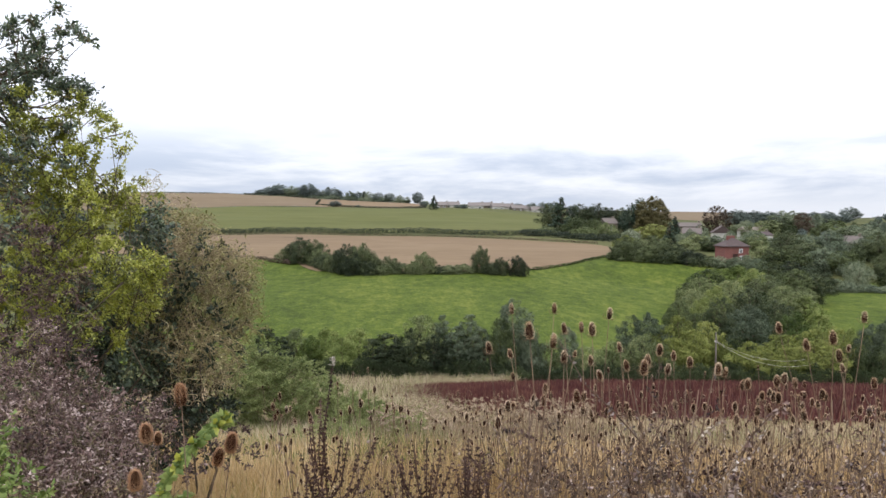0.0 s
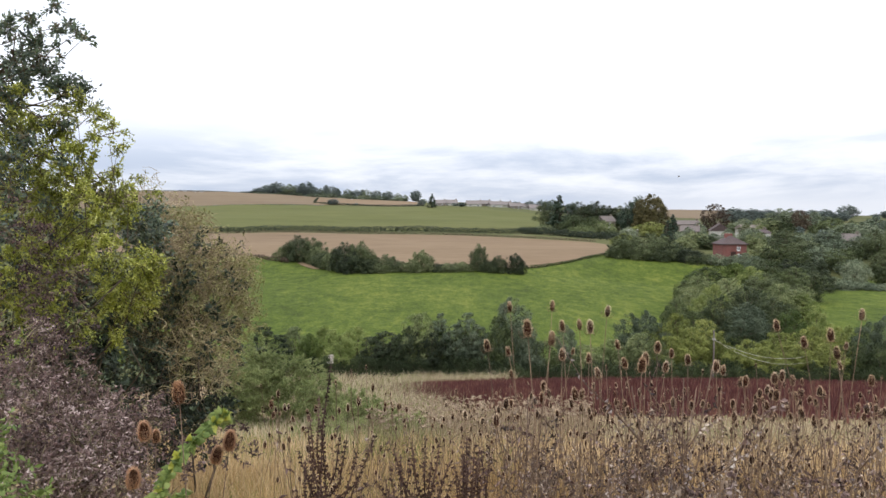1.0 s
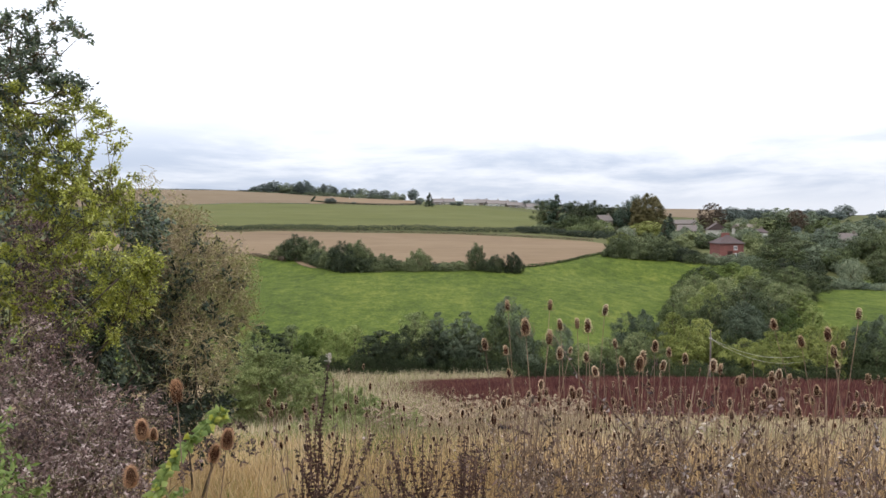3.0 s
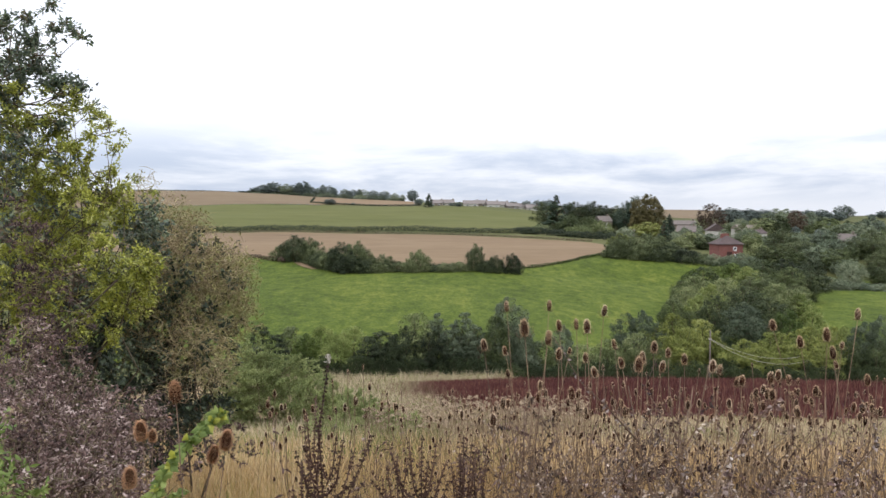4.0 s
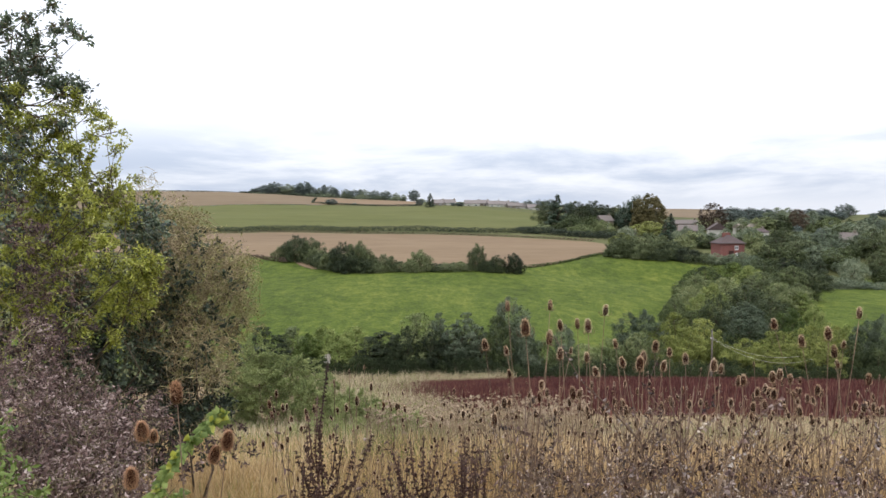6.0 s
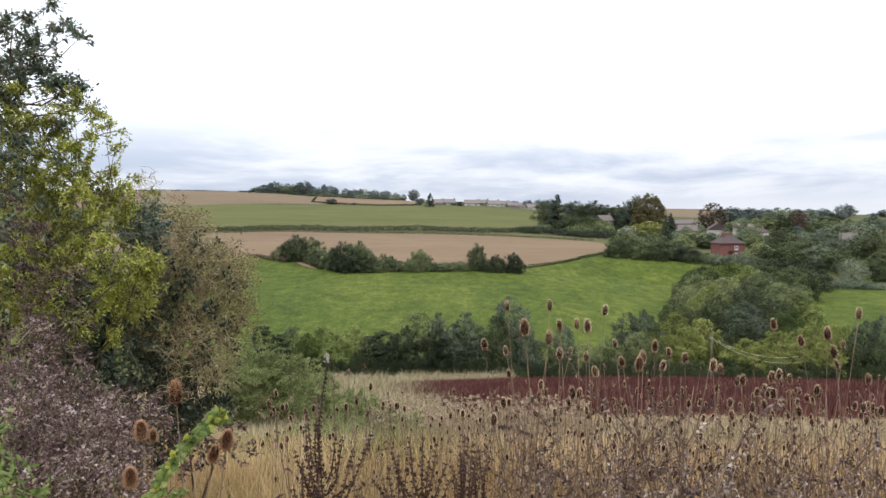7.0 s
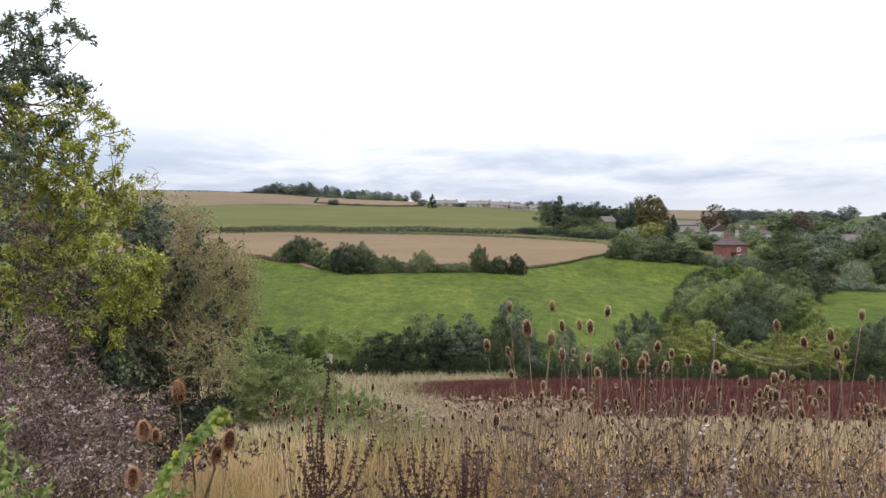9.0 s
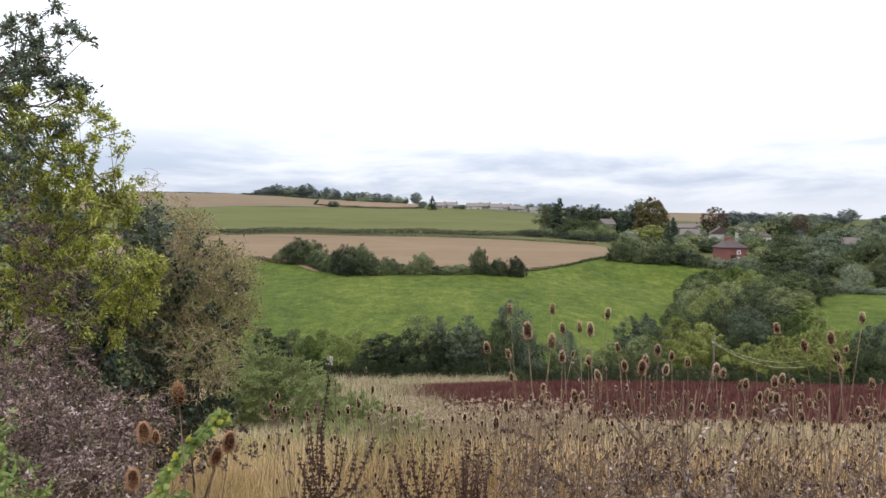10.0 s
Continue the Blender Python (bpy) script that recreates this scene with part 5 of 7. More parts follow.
def make_umbels(n, y0, y1, u0, u1, seed):
    """Dried umbels on stiff stems: a blade for the stem, and a flat whorl of seed rays on top."""
    rng = np.random.default_rng(seed)
    y = rng.uniform(y0, y1, n)
    x = rng.uniform(u0, u1, n) * y
    keep = x < np.interp(y, [18, 19.5, 20.7, 22.2, 25.2], [60, 26, 12, 3.9, 1.0]) + rng.normal(size=n) * 0.5
    x, y = x[keep], y[keep]
    n = len(x)
    P = np.stack([x, y, land(x, y) - 0.03], 1)
    h = rng.uniform(0.35, 0.75, n)
    tip = P + np.stack([rng.normal(size=n) * 0.06, rng.normal(size=n) * 0.06, h], 1)
    ob = new("umbel_stems", spike_mesh("umbel_stems", P, tip, np.full(n, 0.012), M["umbel"], rng))
    tagged(ob, "stiff dry stems of withered umbels", "umbel", kind="stuff")
    rays = 7
    a = rng.uniform(0, 6.28, n * rays)
    D = unit(np.stack([np.cos(a), np.sin(a), rng.uniform(-0.1, 0.5, n * rays)], 1))
    z = np.repeat(rng.uniform(0.04, 0.09, n), rays)
    ob = new("umbel_heads", leaf_mesh("umbel_heads", np.repeat(tip, rays, 0), D, unit(np.cross(D, np.array([0.1, 0.2, 1.0]))), z, z * 0.5, M["umbel"], 0.2))
    tagged(ob, "grey-brown dried umbels along the dock bed", "umbel", kind="stuff")


make_umbels(1200, 14, 20.5, -0.10, 0.20, 91)
make_grass("green_grass", "green blades through the golden grass", 7000, 2.8, 7, -0.34, 0.02, 0.25, 0.55, 0.006, M["grass"], 100, 0.35, 0.7)
make_grass("green_grass", "lime green grass below the low scrub", 12000, 6.5, 12, -0.22, -0.03, 0.25, 0.5, 0.007, M["grass"], 97, clump=0.5)
make_dock_spikes()
make_grass("dead_stems", "dead reddish stems in the golden grass", 6000, 2.8, 9, -0.34, -0.02, 0.3, 0.75, 0.0035, M["dead_stem"], 99, 0.35, 0.8)
make_grass("dead_stems", "dead brown stems standing in the grass", 4500, 2.9, 12, -0.16, 0.68, 0.4, 1.0, 0.0035, M["dead_stem"], 90, 0.30)


def make_meadow_tufts(name, label, n, x0, x1, y0, y1, seed):
    """Coarse tufts standing out of the grazed turf."""
    rng = np.random.default_rng(seed)
    y = rng.uniform(y0, y1, n)
    x = rng.uniform(x0, x1, n) * (0.4 + 0.6 * y / y1)
    keep = np.sin(x * 0.5 + 1) * np.sin(y * 0.31) + 0.7 * np.sin(x * 1.3) * np.sin(y * 0.9 + 1) > rng.uniform(-0.6, 1.2, n)
    x, y = x[keep], y[keep]
    n = len(x)
    P = np.stack([x, y, land(x, y) + 0.08], 1)
    h = rng.uniform(0.02, 0.08, n)
    tip = P + np.stack([rng.normal(size=n) * 0.25, rng.normal(size=n) * 0.25, h], 1)
    ob = new(name, spike_mesh(name, P, tip, rng.uniform(0.2, 0.5, n), M["tuft"], rng))
    tagged(ob, label, "grass", kind="stuff")


make_meadow_tufts("meadow_tufts", "coarse green tufts in the grazed meadow", 16000, -56, 80, 84, 190, 88)
make_meadow_tufts("paddock_tufts", "coarse dull tufts in the side paddock", 8000, 70, 150, 92, 168, 89)

# ---- teasels ----


def head_meshes(seed, bristles, core_mat, spine=0.010, sides=10, spine_mat="teasel_spine"):
    """A teasel head 1 unit high: cone, spines and the long curved bracts below it."""
    rng = np.random.default_rng(seed)
    v, f = [], []
    prof = [(0.0, 0.05), (0.05, 0.10), (0.15, 0.145), (0.32, 0.17), (0.5, 0.165), (0.68, 0.14), (0.8, 0.10), (0.88, 0.06), (0.92, 0.02)]
    for z, r in prof:
        for k in range(sides):
            a = 2 * math.pi * (k + 0.5 * (len(v) // sides % 2)) / sides
            v.append((r * math.cos(a), r * math.sin(a), z))
    for i in range(len(prof) - 1):
        for k in range(sides):
            a, b = i * sides + k, i * sides + (k + 1) % sides
            f.append((a, b, b + sides, a + sides))
    core = smooth(mesh_of("cone", v, f, core_mat))
    z = rng.random(bristles) * 0.92
    zz, rr = [p[0] for p in prof], [p[1] for p in prof]
    r = np.interp(z, zz, rr)
    a = rng.uniform(0, 6.283, bristles)
    P = np.stack([r * np.cos(a) * 0.9, r * np.sin(a) * 0.9, z], 1)
    D = unit(np.stack([np.cos(a), np.sin(a), 0.15 + 1.1 * (z - 0.2)], 1) + 0.18 * rng.normal(size=(bristles, 3)))
    tip = P + D * rng.uniform(0.09, 0.19, bristles)[:, None]
    side = np.cross(D, np.array([0, 0, 1.0])) * spine
    vv = np.stack([P - side, P + side, tip], 1).reshape(-1, 3)
    i = np.arange(bristles) * 3
    spines = mesh_from_arrays("bristle_coat", vv, M[spine_mat], np.stack([i, i + 1, i + 2], 1))
    t = Tubes()
    for k in range(6 if sides > 8 else 4):
        a = 6.283 * k / (6 if sides > 8 else 4) + rng.uniform(-0.3, 0.3)
        c, s, l = math.cos(a), math.sin(a), rng.uniform(0.7, 1.3)
        t.add([(0.08 * c, 0.08 * s, 0.01), (0.30 * c, 0.30 * s, -0.06 * l), (0.44 * c, 0.44 * s, 0.16 * l), (0.42 * c, 0.42 * s, 0.5 * l)], [0.016, 0.014, 0.010, 0.003], 3)
    return core, spines, t.mesh("bract_whorl", M["teasel_stem"])


HEADS = [head_meshes(91, 1050, M["teasel_core"], 0.0075), head_meshes(92, 1000, M["teasel_core"], 0.0075), head_meshes(93, 950, M["teasel_core_dark"], 0.0075)]
LARGE_HEADS = [head_meshes(97, 2900, M["teasel_core"], 0.006, 12, "teasel_spine_brown"), head_meshes(98, 2700, M["teasel_core"], 0.006, 12, "teasel_spine_brown")]
SMALL_HEADS = [head_meshes(94, 380, M["teasel_core"], 0.014, 8), head_meshes(95, 380, M["teasel_core_dark"], 0.014, 8), head_meshes(96, 380, M["teasel_core_dark"], 0.014, 8)]


def put_head(thing, meshes, place, way, size, wide=1.36):
    m = Matrix.Translation(place) @ Vector(way).to_track_quat("Z", "Y").to_matrix().to_4x4() @ Matrix.Diagonal((size * wide, size * wide, size, 1))
    h = part("head", meshes[0], thing)
    h.matrix_basis = m
    tagged(part("bristle_coat", meshes[1], h), kind="stuff")
    tagged(part("bract_whorl", meshes[2], h), kind="stuff")


def stem_tube(t, a, b, r0, r1, rng, wobble=0.025):
    pts = bent(a, b, rng, 5, wobble)
    t.add(pts, np.linspace(r0, r1, 6), 5)
    return pts


def make_teasel(x, y, z, size, lean, seed, dark=False, label="", branches=(), small=False):
    """One teasel with its head's foot at x, y, z; lean: how far the stem's foot stands to the side. branches: (x, z offsets, size) of side heads."""
    rng = np.random.default_rng(seed)
    fx, fy = x + lean, y + rng.uniform(-0.05, 0.1)
    g = land_at(fx, fy)
    thing = new("teasel")
    t = Tubes()
    top = Vector((x - fx, y - fy, z - g))
    pts = stem_tube(t, (0, 0, -0.05), top, 0.0026, 0.0013, rng)
    way = (pts[-1] - pts[-2]).normalized() + Vector(rng.normal(size=3)) * 0.06
    for bx, bz, bs in branches:
        e = top + Vector((bx, rng.uniform(-0.06, 0.06), bz))
        s = pts[3].lerp(pts[2], rng.random())
        k = s.lerp(e, 0.5) + Vector((bx * 0.25, 0, -0.05))
        t.add([s, k, e], [0.0022, 0.0017, 0.0013], 4)
        put_head(thing, HEADS[int(rng.integers(3))], e, e - k, bs)
    part("stem", t.mesh("stem", M["teasel_stem_dark" if dark or label else "teasel_stem"]), thing)
    put_head(thing, LARGE_HEADS[seed % 2] if label else (SMALL_HEADS if small else HEADS)[seed % 2 if not dark else 2], top, way, size * 1.06 if label else size, 1.35 if label else 1.22)
    thing.matrix_basis = Matrix.Translation((fx, fy, g))
    return tagged(thing, label or "dry brown teasel with a spiny seed head", "teasel", group="teasels")

for k, (x, y, z, size, lean) in enumerate([(-0.694, 1.90, 1.153, 0.057, 0.02), (-0.859, 2.08, 1.000, 0.057, 0.04), (-0.837, 2.10, 0.987, 0.037, 0.06), (-0.622, 2.08, 0.971, 0.057, -0.13), (-0.674, 2.12, 0.918, 0.053, -0.14), (-0.858, 1.99, 0.895, 0.057, 0.06), (-1.628, 4.35, 0.378, 0.049, 0.07)]):
    make_teasel(x, y, z, size, lean, 200 + k, label="large ripe teasel beside the hedgerow")
for k, (x, y, z, size, lean) in enumerate([(0.299, 3.37, 1.196, 0.051, 0.04), (0.276, 2.45, 1.237, 0.061, 0.18), (0.491, 3.37, 1.199, 0.051, 0.02), (0.719, 3.26, 1.190, 0.053, -0.22), (0.564, 2.85, 1.181, 0.057, 0.09), (0.549, 2.99, 1.173, 0.045, 0.04), (0.388, 2.69, 1.163, 0.057, -0.02), (0.483, 3.01, 1.163, 0.049, 0.03), (0.176, 3.03, 1.077, 0.053, 0.37), (0.285, 3.26, 1.013, 0.045, 0.22), (0.485, 3.03, 1.040, 0.053, 0.00), (0.638, 3.67, 0.939, 0.037, 0.04), (0.641, 3.26, 0.980, 0.049, 0.06)]):
    make_teasel(x, y, z, size, lean, 240 + k, dark=k % 5 == 3)
for k, (x, y, z, size, lean) in enumerate([(0.634, 3.01, 0.970, 0.049, 0.00), (0.730, 2.72, 1.058, 0.061, 0.05), (0.776, 2.83, 1.063, 0.053, 0.03), (0.878, 3.03, 1.070, 0.053, 0.03), (1.009, 3.26, 1.005, 0.045, 0.05), (0.771, 3.26, 1.043, 0.045, 0.10), (0.743, 3.01, 1.010, 0.049, 0.04), (0.904, 3.01, 0.996, 0.049, -0.06), (0.999, 3.01, 1.024, 0.049, -0.04), (1.048, 2.83, 1.032, 0.053, 0.04), (1.134, 2.99, 0.987, 0.045, 0.07), (0.607, 3.26, 0.819, 0.049, 0.02), (0.440, 3.26, 0.855, 0.049, 0.03), (0.298, 3.26, 0.911, 0.041, 0.10)]):
    make_teasel(x, y, z, size, lean, 280 + k, dark=k % 5 == 3)
for k, (x, y, z, size, lean) in enumerate([(1.409, 3.11, 1.151, 0.051, 0.57), (1.488, 3.03, 1.091, 0.053, 0.28), (1.501, 2.85, 1.150, 0.057, 0.00), (1.517, 2.83, 1.085, 0.053, 0.02), (1.980, 3.62, 0.976, 0.041, -0.09), (1.943, 3.59, 0.882, 0.045, 0.07), (1.766, 3.11, 1.197, 0.051, -0.43), (1.817, 3.11, 0.913, 0.051, -0.08), (1.314, 3.26, 0.873, 0.049, 0.00), (1.236, 3.01, 0.935, 0.049, 0.00), (1.365, 3.03, 0.940, 0.053, 0.03), (1.385, 3.01, 0.958, 0.049, 0.02), (1.551, 3.26, 0.880, 0.049, -0.04), (1.567, 3.56, 0.766, 0.049, 0.04)]):
    make_teasel(x, y, z, size, lean, 320 + k, dark=k % 5 == 3)


for k, (x, y, z, size, lean) in enumerate([(-1.14, 4.79, 0.363, 0.060, 0.01), (-1.41, 6.09, -0.026, 0.057, 0.03), (-1.26, 5.33, 0.142, 0.058, -0.02), (-1.20, 5.46, 0.160, 0.060, 0.01), (-1.28, 5.96, 0.040, 0.051, -0.04), (-1.12, 5.96, -0.005, 0.056, 0.07), (-0.87, 4.67, 0.311, 0.051, 0.13), (-0.92, 5.20, 0.220, 0.061, 0.01), (-1.11, 5.34, 0.113, 0.054, 0.07), (-1.32, 6.29, -0.240, 0.054, 0.08), (-0.83, 5.74, 0.066, 0.054, 0.01)]):
    make_teasel(x, y, z, size, lean, 500 + k, dark=k % 3 == 1, small=True)
for k, (x, y, z, size, lean) in enumerate([(-1.19, 7.81, -0.579, 0.061, 0.12), (-0.68, 5.12, 0.252, 0.060, -0.02), (-0.59, 4.97, 0.333, 0.058, -0.04), (-1.16, 5.95, -0.142, 0.060, -0.06), (-1.69, 7.01, -0.515, 0.055, -0.05), (-1.27, 5.11, -0.004, 0.056, -0.03), (-1.07, 4.84, 0.070, 0.053, 0.03), (-0.97, 5.15, -0.048, 0.052, 0.03), (-1.65, 7.44, -0.923, 0.052, -0.02), (-1.67, 7.80, -1.187, 0.055, 0.05), (-1.45, 6.29, -0.690, 0.059, -0.04), (-1.68, 7.74, -1.262, 0.060, -0.01)]):
    make_teasel(x, y, z, size, lean, 511 + k, dark=k % 3 == 1, small=True)
for k, (x, y, z, size, lean) in enumerate([(-0.51, 6.31, -0.035, 0.054, 0.09), (-0.55, 6.64, -0.163, 0.057, -0.05), (-0.56, 7.64, -0.370, 0.054, 0.03), (-0.84, 8.00, -0.608, 0.050, -0.05), (-0.42, 7.57, -0.533, 0.059, -0.02), (-0.94, 8.00, -0.737, 0.056, -0.05), (-0.43, 8.00, -0.715, 0.050, -0.03), (-0.54, 8.00, -0.926, 0.056, 0.02), (-0.11, 8.00, -0.642, 0.056, 0.12), (-0.01, 6.69, -0.276, 0.057, -0.03), (0.06, 5.74, 0.018, 0.058, -0.01), (0.12, 4.39, 0.409, 0.055, 0.03)]):
    make_teasel(x, y, z, size, lean, 540 + k, dark=k % 3 == 1, small=True)
for k, (x, y, z, size, lean) in enumerate([(0.30, 7.43, -0.392, 0.052, 0.02), (0.29, 5.62, 0.017, 0.057, -0.04), (-0.13, 8.00, -0.718, 0.056, 0.01), (0.16, 6.87, -0.417, 0.059, -0.07), (-0.06, 5.53, -0.105, 0.056, 0.04), (0.46, 8.00, -0.939, 0.056, -0.06), (0.52, 8.00, -0.895, 0.056, 0.02), (0.48, 8.00, -0.831, 0.056, 0.10), (0.22, 3.13, 0.731, 0.059, -0.01), (0.25, 2.99, 0.844, 0.051, 0.01), (0.60, 6.99, -0.525, 0.060, 0.07), (0.27, 7.48, -0.597, 0.058, 0.05)]):
    make_teasel(x, y, z, size, lean, 552 + k, dark=k % 3 == 1, small=True)
for k, (x, y, z, size, lean) in enumerate([(0.36, 3.99, 0.581, 0.056, -0.00), (0.63, 5.34, 0.285, 0.058, 0.11), (0.42, 3.15, 0.825, 0.054, 0.11), (0.67, 4.70, 0.459, 0.059, 0.01), (0.79, 5.45, 0.184, 0.051, 0.05), (0.66, 4.25, 0.453, 0.053, 0.09), (0.54, 3.02, 0.875, 0.057, 0.01), (0.72, 3.87, 0.594, 0.054, 0.01), (0.90, 4.49, 0.374, 0.056, 0.09), (1.04, 6.05, -0.210, 0.057, -0.08), (0.99, 5.21, 0.029, 0.061, -0.12), (0.98, 4.48, 0.418, 0.056, -0.09)]):
    make_teasel(x, y, z, size, lean, 580 + k, dark=k % 3 == 1, small=True)
for k, (x, y, z, size, lean) in enumerate([(1.10, 4.78, 0.261, 0.052, 0.04), (1.31, 5.98, -0.165, 0.056, -0.05), (1.51, 6.36, -0.330, 0.060, -0.09), (1.59, 6.33, -0.321, 0.059, 0.07), (0.96, 3.62, 0.576, 0.057, 0.01), (1.02, 3.80, 0.474, 0.053, -0.01), (1.19, 4.80, 0.369, 0.053, 0.01), (1.08, 3.44, 0.731, 0.054, 0.06), (2.16, 7.14, -0.327, 0.056, 0.02), (1.59, 4.84, 0.271, 0.053, -0.03), (1.24, 3.67, 0.658, 0.052, -0.05), (1.50, 4.25, 0.514, 0.053, 0.08)]):
    make_teasel(x, y, z, size, lean, 592 + k, dark=k % 3 == 1, small=True)
for k, (x, y, z, size, lean) in enumerate([(1.60, 4.48, 0.357, 0.052, -0.10), (1.56, 3.95, 0.591, 0.056, 0.02), (1.56, 3.92, 0.529, 0.055, 0.00), (1.99, 5.05, 0.113, 0.055, 0.05), (2.31, 5.59, -0.092, 0.057, 0.02), (1.50, 3.53, 0.679, 0.055, 0.01), (1.65, 3.89, 0.528, 0.055, 0.09), (2.16, 4.97, 0.087, 0.054, -0.03), (2.54, 5.73, -0.235, 0.058, 0.03), (1.85, 4.30, 0.561, 0.061, -0.00), (1.54, 3.45, 0.769, 0.054, 0.05), (1.52, 3.35, 0.787, 0.058, 0.02)]):
    make_teasel(x, y, z, size, lean, 620 + k, dark=k % 3 == 1, small=True)
for k, (x, y, z, size, lean) in enumerate([(1.64, 3.71, 0.645, 0.052, 0.02), (2.02, 4.37, 0.469, 0.055, 0.01), (2.30, 4.91, 0.304, 0.054, -0.02), (1.85, 3.81, 0.593, 0.054, -0.07), (1.79, 3.65, 0.622, 0.057, 0.02), (2.41, 4.95, 0.338, 0.054, 0.01), (2.11, 4.39, 0.524, 0.055, -0.04), (2.67, 5.46, 0.279, 0.060, -0.14), (2.44, 4.88, 0.374, 0.061, -0.06), (2.25, 4.42, 0.483, 0.055, 0.03), (2.44, 5.38, 0.128, 0.059, 0.06), (2.40, 5.05, 0.213, 0.055, 0.03)]):
    make_teasel(x, y, z, size, lean, 632 + k, dark=k % 3 == 1, small=True)
for k, (x, y, z, size, lean) in enumerate([(3.07, 6.50, -0.273, 0.061, 0.04), (2.12, 4.45, 0.195, 0.056, 0.02), (2.68, 5.29, 0.135, 0.054, 0.01), (2.45, 4.73, 0.267, 0.052, 0.05), (2.00, 3.90, 0.669, 0.061, 0.05), (2.15, 4.15, 0.597, 0.058, 0.01), (2.36, 4.18, 0.509, 0.059, 0.02), (2.08, 3.60, 0.659, 0.056, 0.02), (2.80, 4.87, 0.261, 0.061, -0.05), (2.74, 4.64, 0.381, 0.058, 0.03), (2.26, 3.75, 0.601, 0.053, 0.05), (3.22, 5.52, 0.169, 0.052, 0.05)]):
    make_teasel(x, y, z, size, lean, 660 + k, dark=k % 3 == 1, small=True)
for k, (x, y, z, size, lean) in enumerate([(3.12, 5.77, -0.070, 0.054, 0.02), (3.79, 6.72, -0.357, 0.053, 0.01), (4.40, 7.71, -0.632, 0.054, 0.00), (1.80, 4.34, 0.189, 0.054, 0.05), (1.58, 3.74, 0.354, 0.058, 0.03), (1.66, 3.50, 0.410, 0.055, -0.09), (1.91, 3.60, 0.434, 0.056, -0.01), (3.32, 6.35, -0.602, 0.060, 0.01), (2.37, 4.08, 0.090, 0.057, -0.08), (4.53, 8.00, -1.306, 0.056, 0.00), (2.55, 4.44, -0.096, 0.056, 0.04), (3.47, 6.83, -0.618, 0.053, -0.05)]):
    make_teasel(x, y, z, size, lean, 672 + k, dark=k % 3 == 1, small=True)


def proto_teasel(h, heads, seed):
    rng = np.random.default_rng(seed)
    thing = new("teasel")
    t = Tubes()
    pts = stem_tube(t, (0, 0, -0.05), (rng.normal() * 0.08, rng.normal() * 0.06, h), 0.0036, 0.0018, rng, 0.03)
    put_head(thing, SMALL_HEADS[seed % 3], pts[-1], pts[-1] - pts[-2], rng.uniform(0.045, 0.062), 1.22)
    for k in range(heads):
        a = rng.uniform(0, 6.28)
        s = pts[2 + k % 3]
        e = s + Vector((math.cos(a) * 0.2, math.sin(a) * 0.2, h * rng.uniform(0.2, 0.42)))
        q = s.lerp(e, 0.55) + Vector((math.cos(a) * 0.06, math.sin(a) * 0.06, -0.04))
        t.add([s, q, e], [0.004, 0.003, 0.0022], 4)
        put_head(thing, SMALL_HEADS[int(rng.integers(3))], e, e - q, rng.uniform(0.035, 0.052), 1.22)
    # withered leaf pairs on the stem
    n = 10
    z = rng.uniform(0.1, 0.7, n)
    a = rng.uniform(0, 6.28, n)
    P = np.array([pts[0].lerp(pts[-1], float(q)) for q in z])
    D = unit(np.stack([np.cos(a), np.sin(a), rng.uniform(-1.2, 0.2, n)], 1))
    tagged(part("withered_leafage", leaf_mesh("withered_leafage", P, D, sides_of(rng, D), rng.uniform(0.05, 0.14, n), rng.uniform(0.015, 0.03, n), M["dry_leaf"], 0.4), thing), kind="stuff")
    part("stem", t.mesh("stem", M["teasel_stem_dark" if seed % 2 else "teasel_stem"]), thing)
    return tagged(thing, "weathered brown teasel among dry grass", "teasel", group="teasels")


def teasel_crowd():
    rng = np.random.default_rng(101)
    protos = [proto_teasel(1.15, 1 + k % 5, 110 + k) for k in range(7)]
    for k, ob in enumerate(protos):
        x, y = 3.2 + 1.1 * k, 9.5 + 0.4 * (k % 3)
        ob.matrix_basis = Matrix.Translation((x, y, land_at(x, y)))
    for n, y0, y1, u0, u1 in ((30, 3.8, 7, 0.06, 0.62), (12, 4.0, 7, 0.3, 0.62), (86, 5, 12, 0.0, 0.62), (14, 8, 15, -0.05, 0.62), (22, 5.2, 9.5, -0.26, 0.03)):
        for _ in range(n):
            y = y0 * (y1 / y0) ** rng.random()
            x = y * rng.uniform(u0, u1)
            s = rng.uniform(0.9, 1.25) if y1 == 7 else rng.uniform(0.62, 1.12) * (1.08 if u1 < 0.1 else 1)
            copy_thing(protos[int(rng.integers(7))], Matrix.Translation((x, y, land_at(x, y))) @ Matrix.Rotation(rng.uniform(0, 6.28), 4, "Z")
                       @ Matrix.Rotation(rng.normal() * 0.07, 4, "X") @ Matrix.Diagonal((1, 1, s, 1)))


teasel_crowd()

# ---- withered stalks ----


